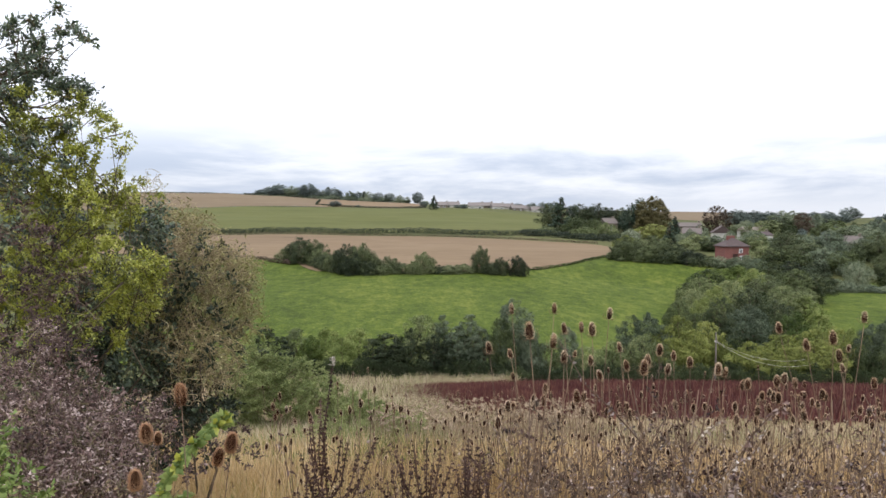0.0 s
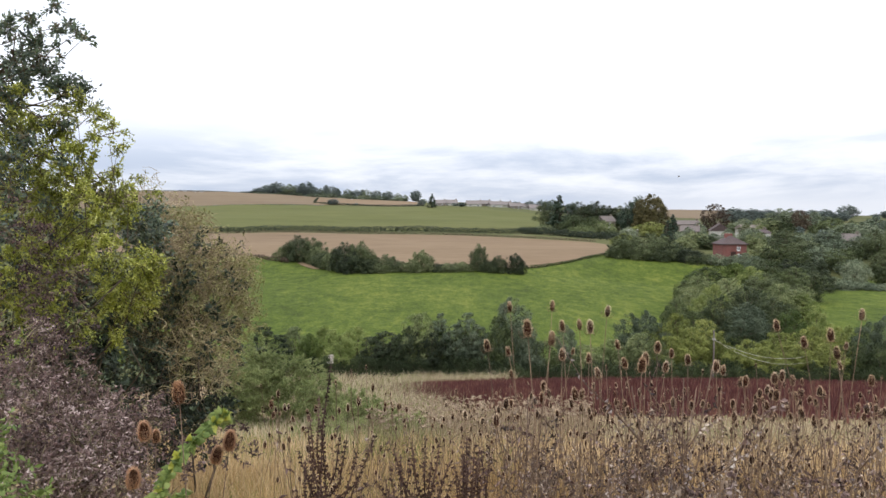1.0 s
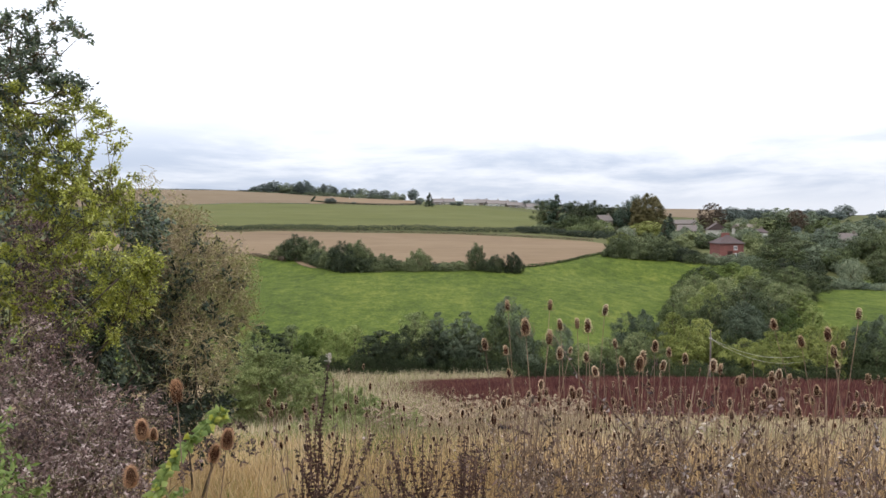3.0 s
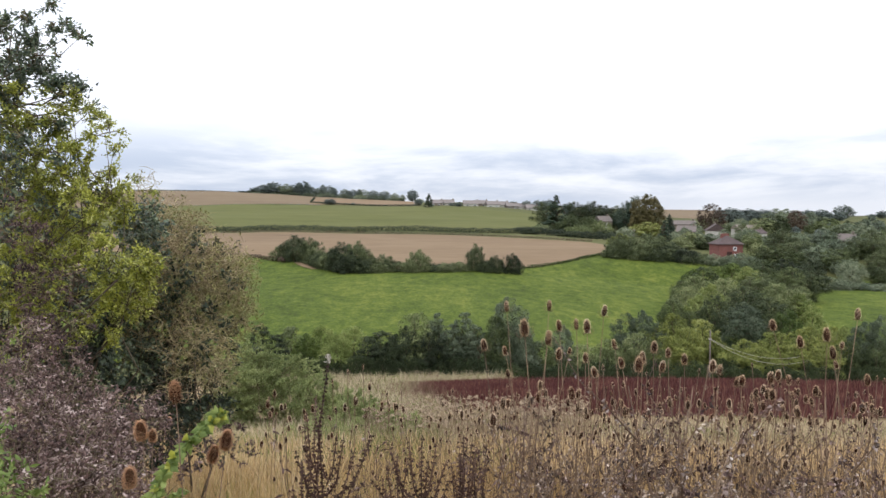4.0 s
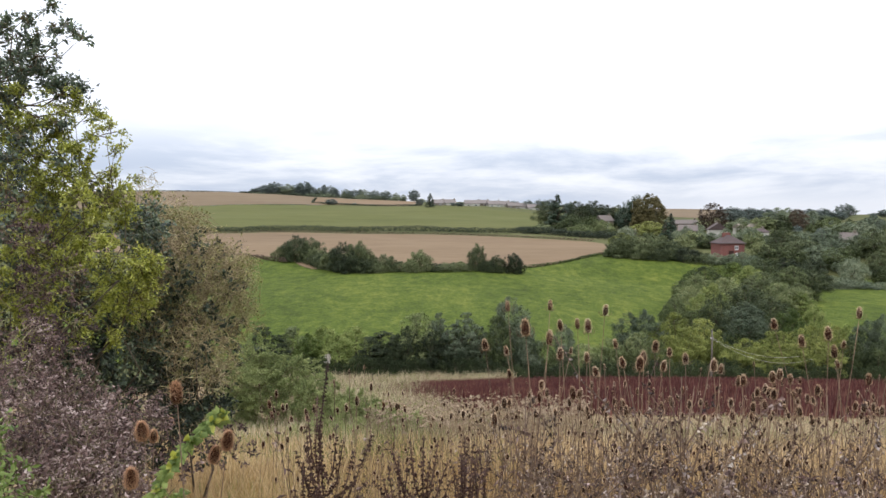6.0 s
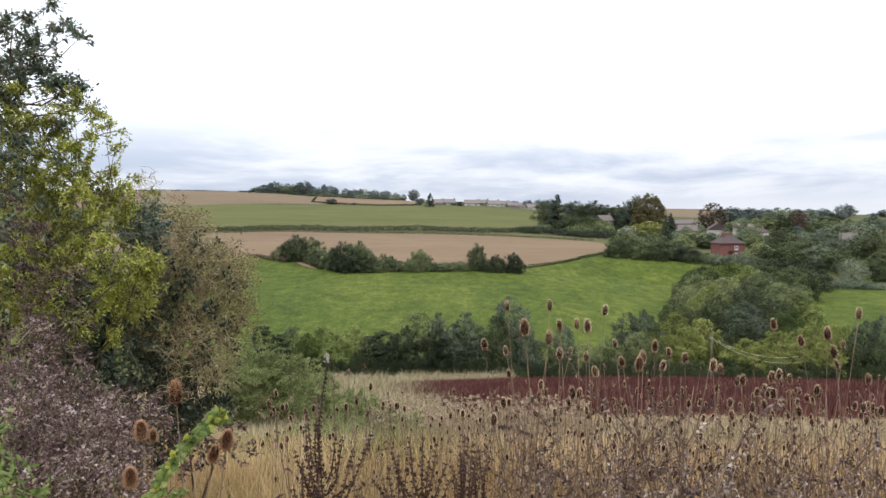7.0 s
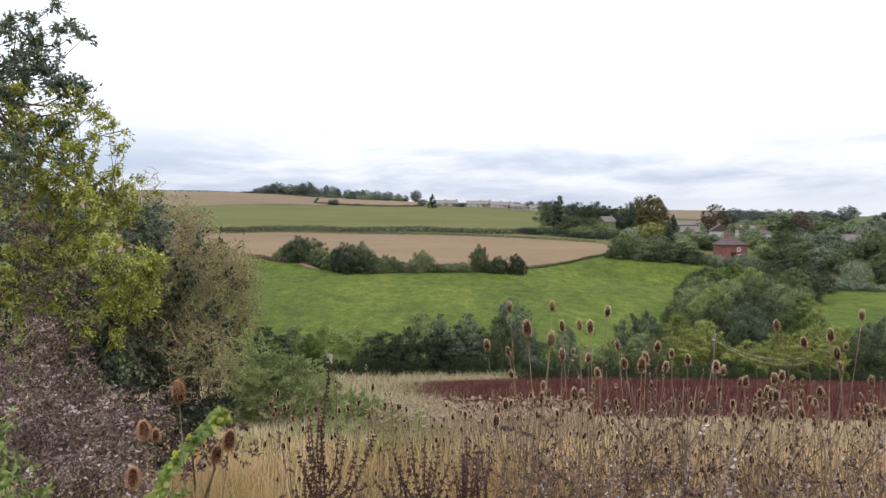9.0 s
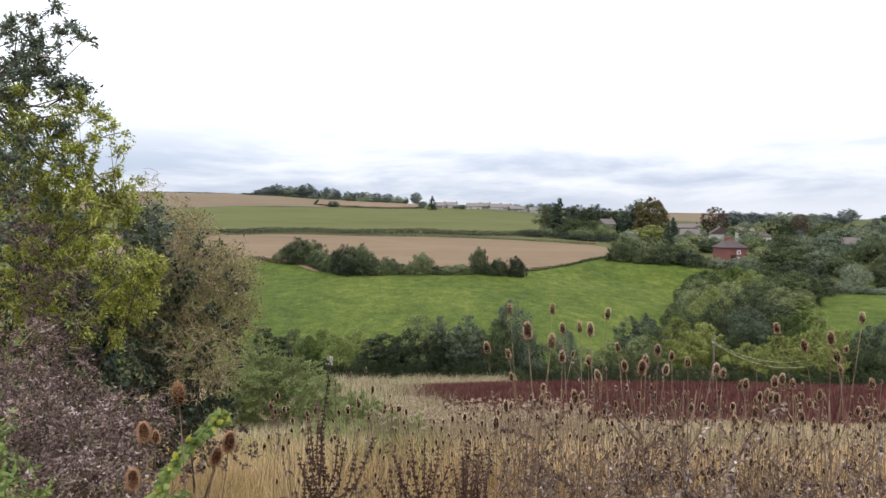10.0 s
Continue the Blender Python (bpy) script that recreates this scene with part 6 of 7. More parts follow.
def make_seed_stalk(x, y, h, branches, seed, label="", dense=1.0, pale_tip=False, lean=0.0):
    """A dark dry stalk set with whorls of seed clusters. branches: where each leaves the stem and where it ends (share of the height, sideways, height)."""
    rng = np.random.default_rng(seed)
    g = land_at(x, y)
    thing = new("seed_stalk")
    stem_mat = M["seed_dark" if dense > 0.5 else "dead_stem"]
    t = Tubes()
    lines = [bent((0, 0, -0.05), (lean, 0, h), rng, 6, 0.012)]
    t.add(lines[0], np.linspace(0.007, 0.002, 7), 5)
    P, D, Z = [], [], []
    for q, ex, ez in branches:
        s = lines[0][0].lerp(lines[0][-1], q)
        e = Vector((ex, rng.uniform(-0.08, 0.08), ez))
        out = Vector((ex - s.x, e.y, 0)) * 0.22
        ln = [s, s.lerp(e, 0.33) + out - Vector((0, 0, 0.02)), s.lerp(e, 0.68) + out * 0.6, e]
        tb = Tubes()
        tb.add(ln, [0.0038, 0.0032, 0.0026, 0.0012], 4)
        part("branch", tb.mesh("branch", stem_mat), thing)
        lines.append(ln)
    for ln in lines:
        L = sum((ln[i + 1] - ln[i]).length for i in range(len(ln) - 1))
        m = int(L / 0.027 * dense)
        for i in range(m):
            q = 0.35 + 0.65 * i / m if ln is lines[0] else 0.12 + 0.88 * i / m
            j = min(int(q * (len(ln) - 1)), len(ln) - 2)
            c = ln[j].lerp(ln[j + 1], q * (len(ln) - 1) - j)
            for _ in range(9):
                d = (Vector(rng.normal(size=3)) * Vector((1, 1, 0.5))).normalized()
                P.append(c + d * Vector((1, 1, 0.4)) * rng.uniform(0.001, 0.006)); D.append((d + Vector((0, 0, 0.15))).normalized()); Z.append((0.0145 - 0.006 * q) * rng.uniform(0.7, 1.3))
    part("stem", t.mesh("stem", stem_mat), thing)
    P, D, Z = np.array(P), np.array(D), np.array(Z)
    tagged(part("seed_cover", leaf_mesh("seed_cover", P, D, sides_of(rng, D), Z, Z * 0.8, stem_mat, 0.3), thing), kind="stuff")
    thing.matrix_basis = Matrix.Translation((x, y, g))
    if pale_tip:
        n = 40
        q = rng.random(n)
        P = np.array(lines[0][-1]) + np.stack([rng.normal(size=n) * 0.004, rng.normal(size=n) * 0.004, q * 0.035 - 0.005], 1)
        D = unit(np.stack([rng.normal(size=n) * 0.5, rng.normal(size=n) * 0.5, np.full(n, 0.7)], 1))
        tagged(part("pale_tip", leaf_mesh("pale_tip", P, D, sides_of(rng, D), np.full(n, 0.012), np.full(n, 0.006), M["white_fluff"]), thing, "pale withered flower tip"), kind="stuff")
    return tagged(thing, label or "dark brown dry stalk with whorled seed clusters", "dry stalk", group="dry seed stalks")

tall_stalk = make_seed_stalk(-0.50, 3.00, 1.64, [(0.67, 0.10, 1.35), (0.65, 0.21, 1.33), (0.63, 0.14, 1.29), (0.62, 0.15, 1.19), (0.65, -0.06, 1.33), (0.64, -0.11, 1.29), (0.62, -0.07, 1.23), (0.71, -0.02, 1.40), (0.70, 0.06, 1.34)], 301, lean=0.03, pale_tip=True)
make_seed_stalk(-0.55, 2.90, 1.25, [(0.84, 0.02, 1.21), (0.82, -0.04, 1.16), (0.80, 0.05, 1.15)], 303, lean=-0.01)
make_seed_stalk(-0.59, 3.30, 1.49, [(0.77, -0.02, 1.43), (0.74, 0.04, 1.40), (0.72, -0.04, 1.36)], 302, lean=0.02)
make_seed_stalk(-0.15, 2.90, 1.35, [(0.80, -0.06, 1.32), (0.78, 0.13, 1.34), (0.78, 0.17, 1.24), (0.77, -0.04, 1.25), (0.76, -0.14, 1.16), (0.81, 0.02, 1.36), (0.80, 0.10, 1.28), (0.75, 0.19, 1.16)], 304, lean=0.07)
make_seed_stalk(-0.20, 3.10, 1.25, [(0.80, -0.03, 1.22), (0.79, -0.06, 1.16), (0.80, 0.05, 1.22)], 305, lean=0.01)
make_seed_stalk(0.10, 3.00, 1.34, [(0.77, -0.03, 1.29), (0.77, 0.04, 1.29), (0.75, 0.06, 1.19), (0.76, 0.02, 1.33), (0.74, -0.05, 1.19)], 306, lean=-0.01)
make_seed_stalk(0.07, 3.10, 1.25, [(0.78, -0.03, 1.19), (0.79, 0.03, 1.22)], 311, lean=0.01)
make_seed_stalk(0.15, 3.05, 1.28, [(0.78, 0.03, 1.22), (0.79, -0.02, 1.25)], 312, lean=0.00)
make_seed_stalk(0.99, 3.00, 1.58, [(0.80, 0.09, 1.67), (0.83, -0.04, 1.53), (0.82, 0.06, 1.53), (0.76, -0.09, 1.42), (0.73, 0.08, 1.34)], 308, lean=-0.01, dense=0.22)
make_seed_stalk(0.34, 3.00, 1.50, [(0.75, 0.07, 1.53), (0.80, -0.06, 1.42), (0.76, 0.13, 1.36), (0.84, 0.03, 1.47), (0.73, -0.07, 1.34)], 309, lean=-0.00, dense=0.22)
make_seed_stalk(1.60, 3.00, 1.50, [(0.77, 0.03, 1.34), (0.73, 0.08, 1.21), (0.75, -0.07, 1.35)], 310, lean=-0.02, dense=0.22)


def proto_withered(h, seed, mat, leaves, leaf=(0.012, 0.030)):
    """A withered bushy weed: forking stems hung with curled grey leaves."""
    rng = np.random.default_rng(seed)
    thing = new("withered_weed")
    t = Tubes()
    ends = []
    main = bent((0, 0, -0.05), (rng.normal() * 0.08, rng.normal() * 0.08, h), rng, 6, 0.04)
    t.add(main, np.linspace(0.006, 0.0015, 7), 4)
    ends.append(main)
    for k in range(6):
        s = main[1 + k % 5].lerp(main[2 + k % 5], rng.random())
        a = rng.uniform(0, 6.28)
        e = s + Vector((math.cos(a), math.sin(a), 0)) * rng.uniform(0.08, 0.26) + Vector((0, 0, h * rng.uniform(0.08, 0.3)))
        ln = bent(s, e, rng, 3, 0.1)
        tb = Tubes()
        tb.add(ln, np.linspace(0.003, 0.001, 4), 3)
        part("branch", tb.mesh("branch", M["dead_stem" if seed % 2 else "teasel_stem_dark"]), thing)
        ends.append(ln)
    P, D = [], []
    for _ in range(leaves):
        ln = ends[int(rng.integers(len(ends)))]
        q = rng.uniform(0.15, 1) * (len(ln) - 1)
        j = min(int(q), len(ln) - 2)
        P.append(ln[j].lerp(ln[j + 1], q - j))
        D.append(Vector((rng.normal(), rng.normal(), rng.normal() - 0.5)).normalized())
    P, D = np.array(P), np.array(D)
    s = rng.uniform(*leaf, leaves)
    part("stem", t.mesh("stem", M["dead_stem" if seed % 2 else "teasel_stem_dark"]), thing)
    tagged(part("withered_leafage", leaf_mesh("withered_leafage", P, D, sides_of(rng, D), s, s * rng.uniform(0.3, 0.65, leaves), mat, 0.6), thing), kind="stuff")
    return tagged(thing, "withered grey weed hung with curled leaves", "weed", group="withered weeds")


def withered_crowd():
    rng = np.random.default_rng(121)
    protos = [proto_withered(1.0, 130 + k, M["grey_leaf" if k % 3 else "dry_leaf"], 210) for k in range(6)]
    protos += [proto_withered(1.0, 140 + k, M["seed_dark"], 170) for k in range(1)]
    for k, ob in enumerate(protos):
        x, y = 1.0 + 0.5 * k, 3.6 + 0.2 * (k % 3)
        ob.matrix_basis = Matrix.Translation((x, y, land_at(x, y)))
    pale = proto_withered(1.0, 151, M["white_leaf"], 190, (0.006, 0.016))
    tagged(pale, "withered thistle with large pale curled leaves", "weed", group="withered weeds")
    pale.matrix_basis = Matrix.Translation((0.90, 3.00, land_at(0.90, 3.00)))
    for k, (x, y, s) in enumerate([(0.98, 3.10, 1.35), (0.87, 3.05, 1.33), (1.05, 2.90, 1.27), (1.20, 2.80, 1.21), (1.02, 3.10, 1.57), (1.68, 3.20, 1.46), (0.47, 3.00, 1.27), (0.62, 2.90, 1.21)]):
        copy_thing(pale, Matrix.Translation((x, y, land_at(x, y))) @ Matrix.Rotation(1.3 * k + 1, 4, "Z") @ Matrix.Diagonal((s, s, s, 1)))
    for n, y0, y1, u0, u1, s0, s1 in ((9, 3.2, 4.6, 0.12, 0.5, 1.15, 1.35), (20, 2.5, 3.5, 0.12, 0.6, 0.75, 1.1), (62, 2.8, 5.2, 0.08, 0.62, 0.75, 1.15), (84, 4.5, 9, 0.05, 0.62, 0.55, 0.95), (52, 3.0, 8, -0.30, 0.05, 0.35, 0.62)):
        for _ in range(n):
            y = y0 * (y1 / y0) ** rng.random()
            x = y * rng.uniform(u0, u1)
            s = rng.uniform(s0, s1)
            copy_thing(protos[int(rng.integers(7))], Matrix.Translation((x, y, land_at(x, y))) @ Matrix.Rotation(rng.uniform(0, 6.28), 4, "Z") @ Matrix.Diagonal((s, s, s, 1)))


withered_crowd()

# ---- the hedgerow beside the camera ----


def lobe_plant(name, label, category, base, lobes, per_area, leaf, mat, seed, twigs=22, twig_r=0.004, twig_mat="twig", inner=0.3, droop=0.3, curl=0.15, slim=0.5, limb=0.02, fork_at=None, tuft=8):
    """A shrub or tree made of lobes (x, y, z, radius, density): limbs from the base to each lobe, twigs through it, leaves along the twigs."""
    rng = np.random.default_rng(seed)
    thing = new(name)
    bx, by = base
    bz = land_at(bx, by)
    wood_t, twig_t = Tubes(), Tubes()
    P, D = [], []
    root = Vector((bx, by, bz - 0.1))
    crown_c = Vector(np.mean([l[:3] for l in lobes], axis=0))
    fork = Vector(fork_at) if fork_at else root.lerp(crown_c, 0.35)
    wood_t.add(bent(root, fork, rng, 3, 0.05), np.linspace(limb * 2.4, limb * 1.4, 4), 7)
    part("trunk", wood_t.mesh("trunk", M["bark"]), thing)
    for x, y, z, r, dens in lobes:
        c = Vector((x, y, z))
        wood_t = Tubes()
        wood_t.add(bent(fork, c, rng, 6, 0.10), np.linspace(limb, limb * 0.12, 7), 5)
        part("limb", wood_t.mesh("limb", M["bark"]), thing)
        nt_ = int(twigs * dens * max(0.5, r / 0.3))
        leaves = int(per_area * dens * r * r)
        ends = []
        for k in range(max(4, nt_)):
            d = Vector(rng.normal(size=3)).normalized()
            s = c + d * r * inner * rng.random()
            if inner > 0.5:
                d = (d * 0.8 + Vector(rng.normal(size=3)) * 0.7).normalized()
            e = c + d * r * rng.uniform(0.75, 1.12)
            e.z -= droop * r * 0.3
            m = s.lerp(e, 0.5) + Vector(rng.normal(size=3)) * r * 0.10 + Vector((0, 0, droop * r * 0.3))
            twig_t.add([s, m, e], [twig_r, twig_r * 0.75, twig_r * 0.3], 3)
            ends.append((s, m, e))
        for k in range(max(1, leaves // tuft)):
            s, m, e = ends[int(rng.integers(len(ends)))]
            q = rng.random() ** 0.55
            c0 = s.lerp(m, q * 2) if q < 0.5 else m.lerp(e, q * 2 - 1)
            o = (c0 - c).normalized()
            way = (o * 0.6 + Vector(rng.normal(size=3)) * 0.6 + Vector((0, 0, 0.15 - 0.5 * droop))).normalized()
            for i in range(tuft):
                P.append(c0 + way * leaf * (i / tuft - 0.3) * 2.4 + Vector(rng.normal(size=3)) * leaf * 0.32)
                D.append((way * 0.6 + Vector(rng.normal(size=3)) * 0.6 - Vector((0, 0, droop * 0.5))).normalized())
    tagged(part("twig_tangle", twig_t.mesh("twig_tangle", M[twig_mat]), thing), kind="stuff")
    if P:
        P, D = np.array(P), np.array(D)
        n = len(P)
        up = np.array([0, -0.3, 1.0]) + 0.9 * rng.normal(size=(n, 3))
        S = unit(np.cross(D, up))
        s = leaf * rng.uniform(0.55, 1.3, n)
        tagged(part("leafage", leaf_mesh("leafage", P, D, S, s, s * slim * rng.uniform(0.7, 1.2, n), M[mat], curl), thing), kind="stuff")
    return tagged(thing, label, category)

lobe_plant("hedgerow_tree", "tall dark-leaved hedgerow tree reaching over the slope", "tree", (-3.62, 5.60), [(-2.84, 5.10, 2.98, 0.06, 2.2), (-2.66, 5.10, 3.06, 0.04, 2.2), (-2.65, 5.10, 2.91, 0.05, 2.0), (-2.57, 5.10, 2.93, 0.04, 1.8), (-2.46, 5.00, 2.85, 0.04, 2.6), (-2.42, 5.00, 2.82, 0.03, 2.6), (-2.87, 5.20, 2.82, 0.07, 1.6), (-2.82, 5.20, 2.89, 0.04, 1.6), (-3.19, 5.40, 2.98, 0.10, 1.8), (-2.63, 5.10, 2.72, 0.04, 0.8), (-3.05, 5.30, 2.69, 0.12, 1.6), (-2.85, 5.30, 2.65, 0.11, 1.7), (-2.65, 5.20, 2.52, 0.12, 2.0), (-2.54, 5.20, 2.50, 0.07, 1.9)] + [(-2.40, 5.10, 2.37, 0.05, 1.0), (-3.20, 5.50, 2.26, 0.25, 0.5), (-3.60, 6.00, 1.76, 0.55, 0.5), (-3.59, 5.60, 2.39, 0.52, 0.3), (-3.71, 5.60, 1.46, 0.60, 0.8), (-2.47, 6.10, 1.51, 0.22, 1.2), (-3.21, 6.10, 1.21, 0.56, 0.8), (-2.49, 6.20, 1.20, 0.29, 1.0), (-2.69, 6.30, 0.56, 0.43, 0.9), (-2.25, 5.50, 1.57, 0.17, 1.2), (-2.21, 5.60, 1.66, 0.10, 1.0), (-2.78, 4.70, 1.81, 0.11, 0.7), (-2.75, 4.60, 1.56, 0.11, 0.7), (-2.60, 4.80, 1.71, 0.07, 0.6)] + [(-2.91, 5.10, 2.71, 0.16, 0.6), (-2.96, 5.00, 2.47, 0.13, 1.1), (-2.72, 4.80, 2.14, 0.08, 1.0), (-2.76, 4.70, 1.99, 0.12, 0.9), (-2.57, 4.90, 2.25, 0.08, 0.8), (-2.47, 4.80, 1.96, 0.07, 0.7), (-2.76, 5.10, 2.73, 0.12, 0.6)], 19000, 0.034, "near_dark", 401, twigs=26, limb=0.012, slim=0.6, fork_at=(-3.53, 5.50, 2.51))
lobe_plant("hedgerow_shrub", "olive yellow leafed hedgerow shrub in early autumn", "shrub", (-2.77, 5.00), [(-2.76, 5.00, 2.05, 0.31, 1.0), (-2.47, 5.00, 2.22, 0.21, 0.9), (-2.27, 5.00, 2.18, 0.13, 0.7), (-2.21, 5.00, 2.08, 0.07, 0.8), (-2.42, 5.00, 1.82, 0.33, 1.0), (-2.70, 5.00, 1.55, 0.36, 1.0), (-2.23, 5.20, 1.75, 0.20, 0.9), (-2.22, 5.00, 1.36, 0.29, 1.1), (-2.45, 4.80, 1.12, 0.35, 1.0), (-2.82, 4.80, 1.26, 0.31, 0.9), (-2.12, 5.00, 1.09, 0.17, 1.3), (-2.01, 4.90, 1.29, 0.14, 1.3), (-2.01, 5.00, 1.17, 0.11, 1.2), (-2.93, 5.30, 1.79, 0.32, 1.0)] + [(-2.79, 4.80, 0.89, 0.26, 0.8), (-2.28, 4.90, 0.91, 0.19, 0.8), (-2.88, 5.10, 2.37, 0.20, 0.7), (-2.61, 5.10, 2.39, 0.16, 0.6)], 36000, 0.026, "near_yellow", 402, twigs=26, tuft=7, inner=0.8, limb=0.012)
lobe_plant("twiggy_shrub", "half-bare grey twiggy shrub with sparse olive leaves", "shrub", (-2.30, 6.60), [(-2.42, 6.50, 1.13, 0.52, 1.0), (-2.07, 6.50, 1.03, 0.45, 1.0), (-1.94, 6.60, 1.18, 0.28, 1.0), (-2.11, 6.30, 0.56, 0.41, 1.0), (-2.69, 6.80, 1.52, 0.31, 1.0), (-1.81, 6.50, 0.72, 0.23, 1.0), (-2.37, 6.80, 1.42, 0.34, 1.0), (-1.91, 6.20, 0.33, 0.23, 1.0), (-2.71, 6.80, 1.96, 0.14, 0.3), (-2.82, 6.90, 1.81, 0.18, 0.5), (-2.52, 6.80, 1.62, 0.26, 0.7), (-1.82, 6.50, 0.98, 0.25, 0.8), (-1.77, 6.60, 1.17, 0.15, 0.6), (-2.31, 6.80, 1.55, 0.21, 0.5)] + [(-1.72, 6.50, 0.82, 0.15, 0.7), (-2.36, 6.15, 1.13, 0.22, 0.7), (-2.28, 6.20, 1.34, 0.16, 0.6), (-2.55, 6.20, 0.86, 0.19, 0.7), (-2.62, 6.30, 0.56, 0.17, 0.5), (-2.36, 6.20, 0.67, 0.16, 0.5)], 7000, 0.024, "olive_brown", 403, twigs=150, twig_r=0.0026, twig_mat="shrub_twig", tuft=4, inner=0.9, limb=0.006)
# the hedge's dark hollow: its shade is painted into the leaf colour
lobe_plant("dark_understorey", "hedgerow understorey with leaves coloured near-black for deep shade", "shrub", (-2.65, 7.00), [(-2.69, 7.20, 0.62, 0.61, 1.0), (-2.62, 7.00, 0.11, 0.43, 1.0), (-2.88, 6.60, 0.30, 0.35, 1.0), (-2.19, 7.00, -0.11, 0.32, 1.0), (-2.68, 6.60, -0.01, 0.30, 1.0), (-2.47, 7.40, 1.05, 0.51, 0.8), (-3.68, 6.60, 1.02, 0.76, 1.0), (-3.16, 6.60, 1.42, 0.56, 1.0), (-3.33, 6.20, 0.38, 0.57, 1.0), (-2.97, 6.60, 0.71, 0.51, 1.0), (-2.60, 7.60, 0.45, 0.64, 1.0), (-2.04, 5.90, -0.11, 0.32, 1.0), (-2.44, 6.00, -0.24, 0.32, 1.0), (-2.25, 6.00, 0.05, 0.23, 1.0)] + [(-2.62, 5.50, 0.09, 0.30, 1.0), (-2.45, 4.60, 0.20, 0.32, 0.8), (-2.29, 4.90, 0.46, 0.19, 1.0), (-2.40, 4.90, 0.65, 0.17, 1.0), (-2.15, 6.15, 1.20, 0.13, 0.8), (-1.88, 6.05, 0.79, 0.12, 0.8), (-2.27, 6.10, 0.88, 0.15, 0.9), (-2.17, 6.40, 1.38, 0.12, 0.8), (-1.96, 6.00, 0.52, 0.10, 0.8), (-1.81, 6.30, 1.05, 0.10, 0.7)], 7000, 0.05, "near_shade", 404, twigs=16, limb=0.006)


def make_hanging_twigs(label, count, x0, x1, y0, y1, z0, z1, seed):
    """Dead pale shoots that arch out of the shrub and curl down."""
    rng = np.random.default_rng(seed)
    thing = new("dead_twigs")
    bx, by = (x0 + x1) / 2, y1
    for k in range(count):
        p = Vector((rng.uniform(x0, x1), rng.uniform(y0, y1), rng.uniform(z0, z1)))
        a, lift, step = rng.uniform(0, 6.28), rng.uniform(-0.2, 0.7), rng.uniform(0.014, 0.045)
        fall, bend = rng.normal() * 0.4 + 0.1, rng.normal() * 0.45
        pts = [p.copy()]
        for i in range(7):
            p = p + Vector((math.cos(a), math.sin(a), lift)).normalized() * step
            lift, a = lift - fall, a + bend
            pts.append(p.copy())
        t = Tubes()
        t.add(pts, np.linspace(0.0040, 0.0014, 8) * rng.uniform(0.5, 1.1), 4)
        part("twig", t.mesh("twig", M["pale_twig"]), thing)
    t = Tubes()
    t.add(bent((bx, by, land_at(bx, by) - 0.1), (bx, (y0 + y1) / 2, (z0 + z1) / 2), rng, 4, 0.05), np.linspace(0.016, 0.006, 5), 5)
    part("stem", t.mesh("stem", M["bark"]), thing)
    return tagged(thing, label, "shrub")


make_hanging_twigs("pale dead twigs curling out of the shrub", 75, -2.25, -1.72, 5.7, 6.05, 0.15, 0.75, 405)
lobe_plant("withered_bramble", "withered purple-brown bramble mass beside the path", "bramble", (-1.61, 2.90), [(-1.82, 3.20, 0.96, 0.15, 1.0), (-1.56, 3.10, 0.94, 0.12, 1.0), (-1.57, 2.80, 0.85, 0.17, 1.0), (-1.33, 2.70, 0.80, 0.16, 1.0), (-1.49, 2.50, 0.76, 0.14, 1.0), (-1.34, 2.95, 0.83, 0.10, 1.0), (-1.24, 2.40, 0.74, 0.14, 1.0), (-1.20, 2.75, 0.74, 0.09, 0.8), (-1.82, 3.00, 0.90, 0.18, 1.0), (-1.71, 2.60, 0.79, 0.18, 1.0), (-2.01, 3.60, 1.03, 0.12, 0.7), (-1.18, 2.50, 0.73, 0.11, 0.9), (-1.10, 2.60, 0.67, 0.10, 0.6)] + [(-1.47, 2.50, 0.82, 0.12, 1.0), (-1.32, 2.45, 0.84, 0.12, 1.0), (-1.21, 2.45, 0.86, 0.12, 1.0), (-1.30, 2.30, 0.78, 0.11, 1.0), (-1.17, 2.30, 0.80, 0.11, 1.0), (-1.16, 2.50, 0.82, 0.10, 1.0), (-1.07, 2.35, 0.76, 0.10, 1.0), (-1.04, 2.50, 0.76, 0.09, 1.0), (-1.80, 3.20, 0.72, 0.17, 1.0), (-1.65, 3.20, 0.69, 0.17, 1.0), (-1.99, 3.40, 0.79, 0.16, 1.0), (-1.55, 3.30, 0.72, 0.15, 1.0), (-1.39, 3.20, 0.68, 0.12, 1.0), (-1.45, 3.60, 0.62, 0.13, 1.0), (-1.78, 3.00, 0.66, 0.14, 1.0), (-1.88, 3.50, 0.71, 0.15, 1.0), (-1.82, 3.70, 0.72, 0.15, 1.0)], 38000, 0.019, "dry_leaf", 406, twigs=50, tuft=5, inner=0.9, twig_r=0.0022, curl=0.9, slim=0.32, limb=0.006)
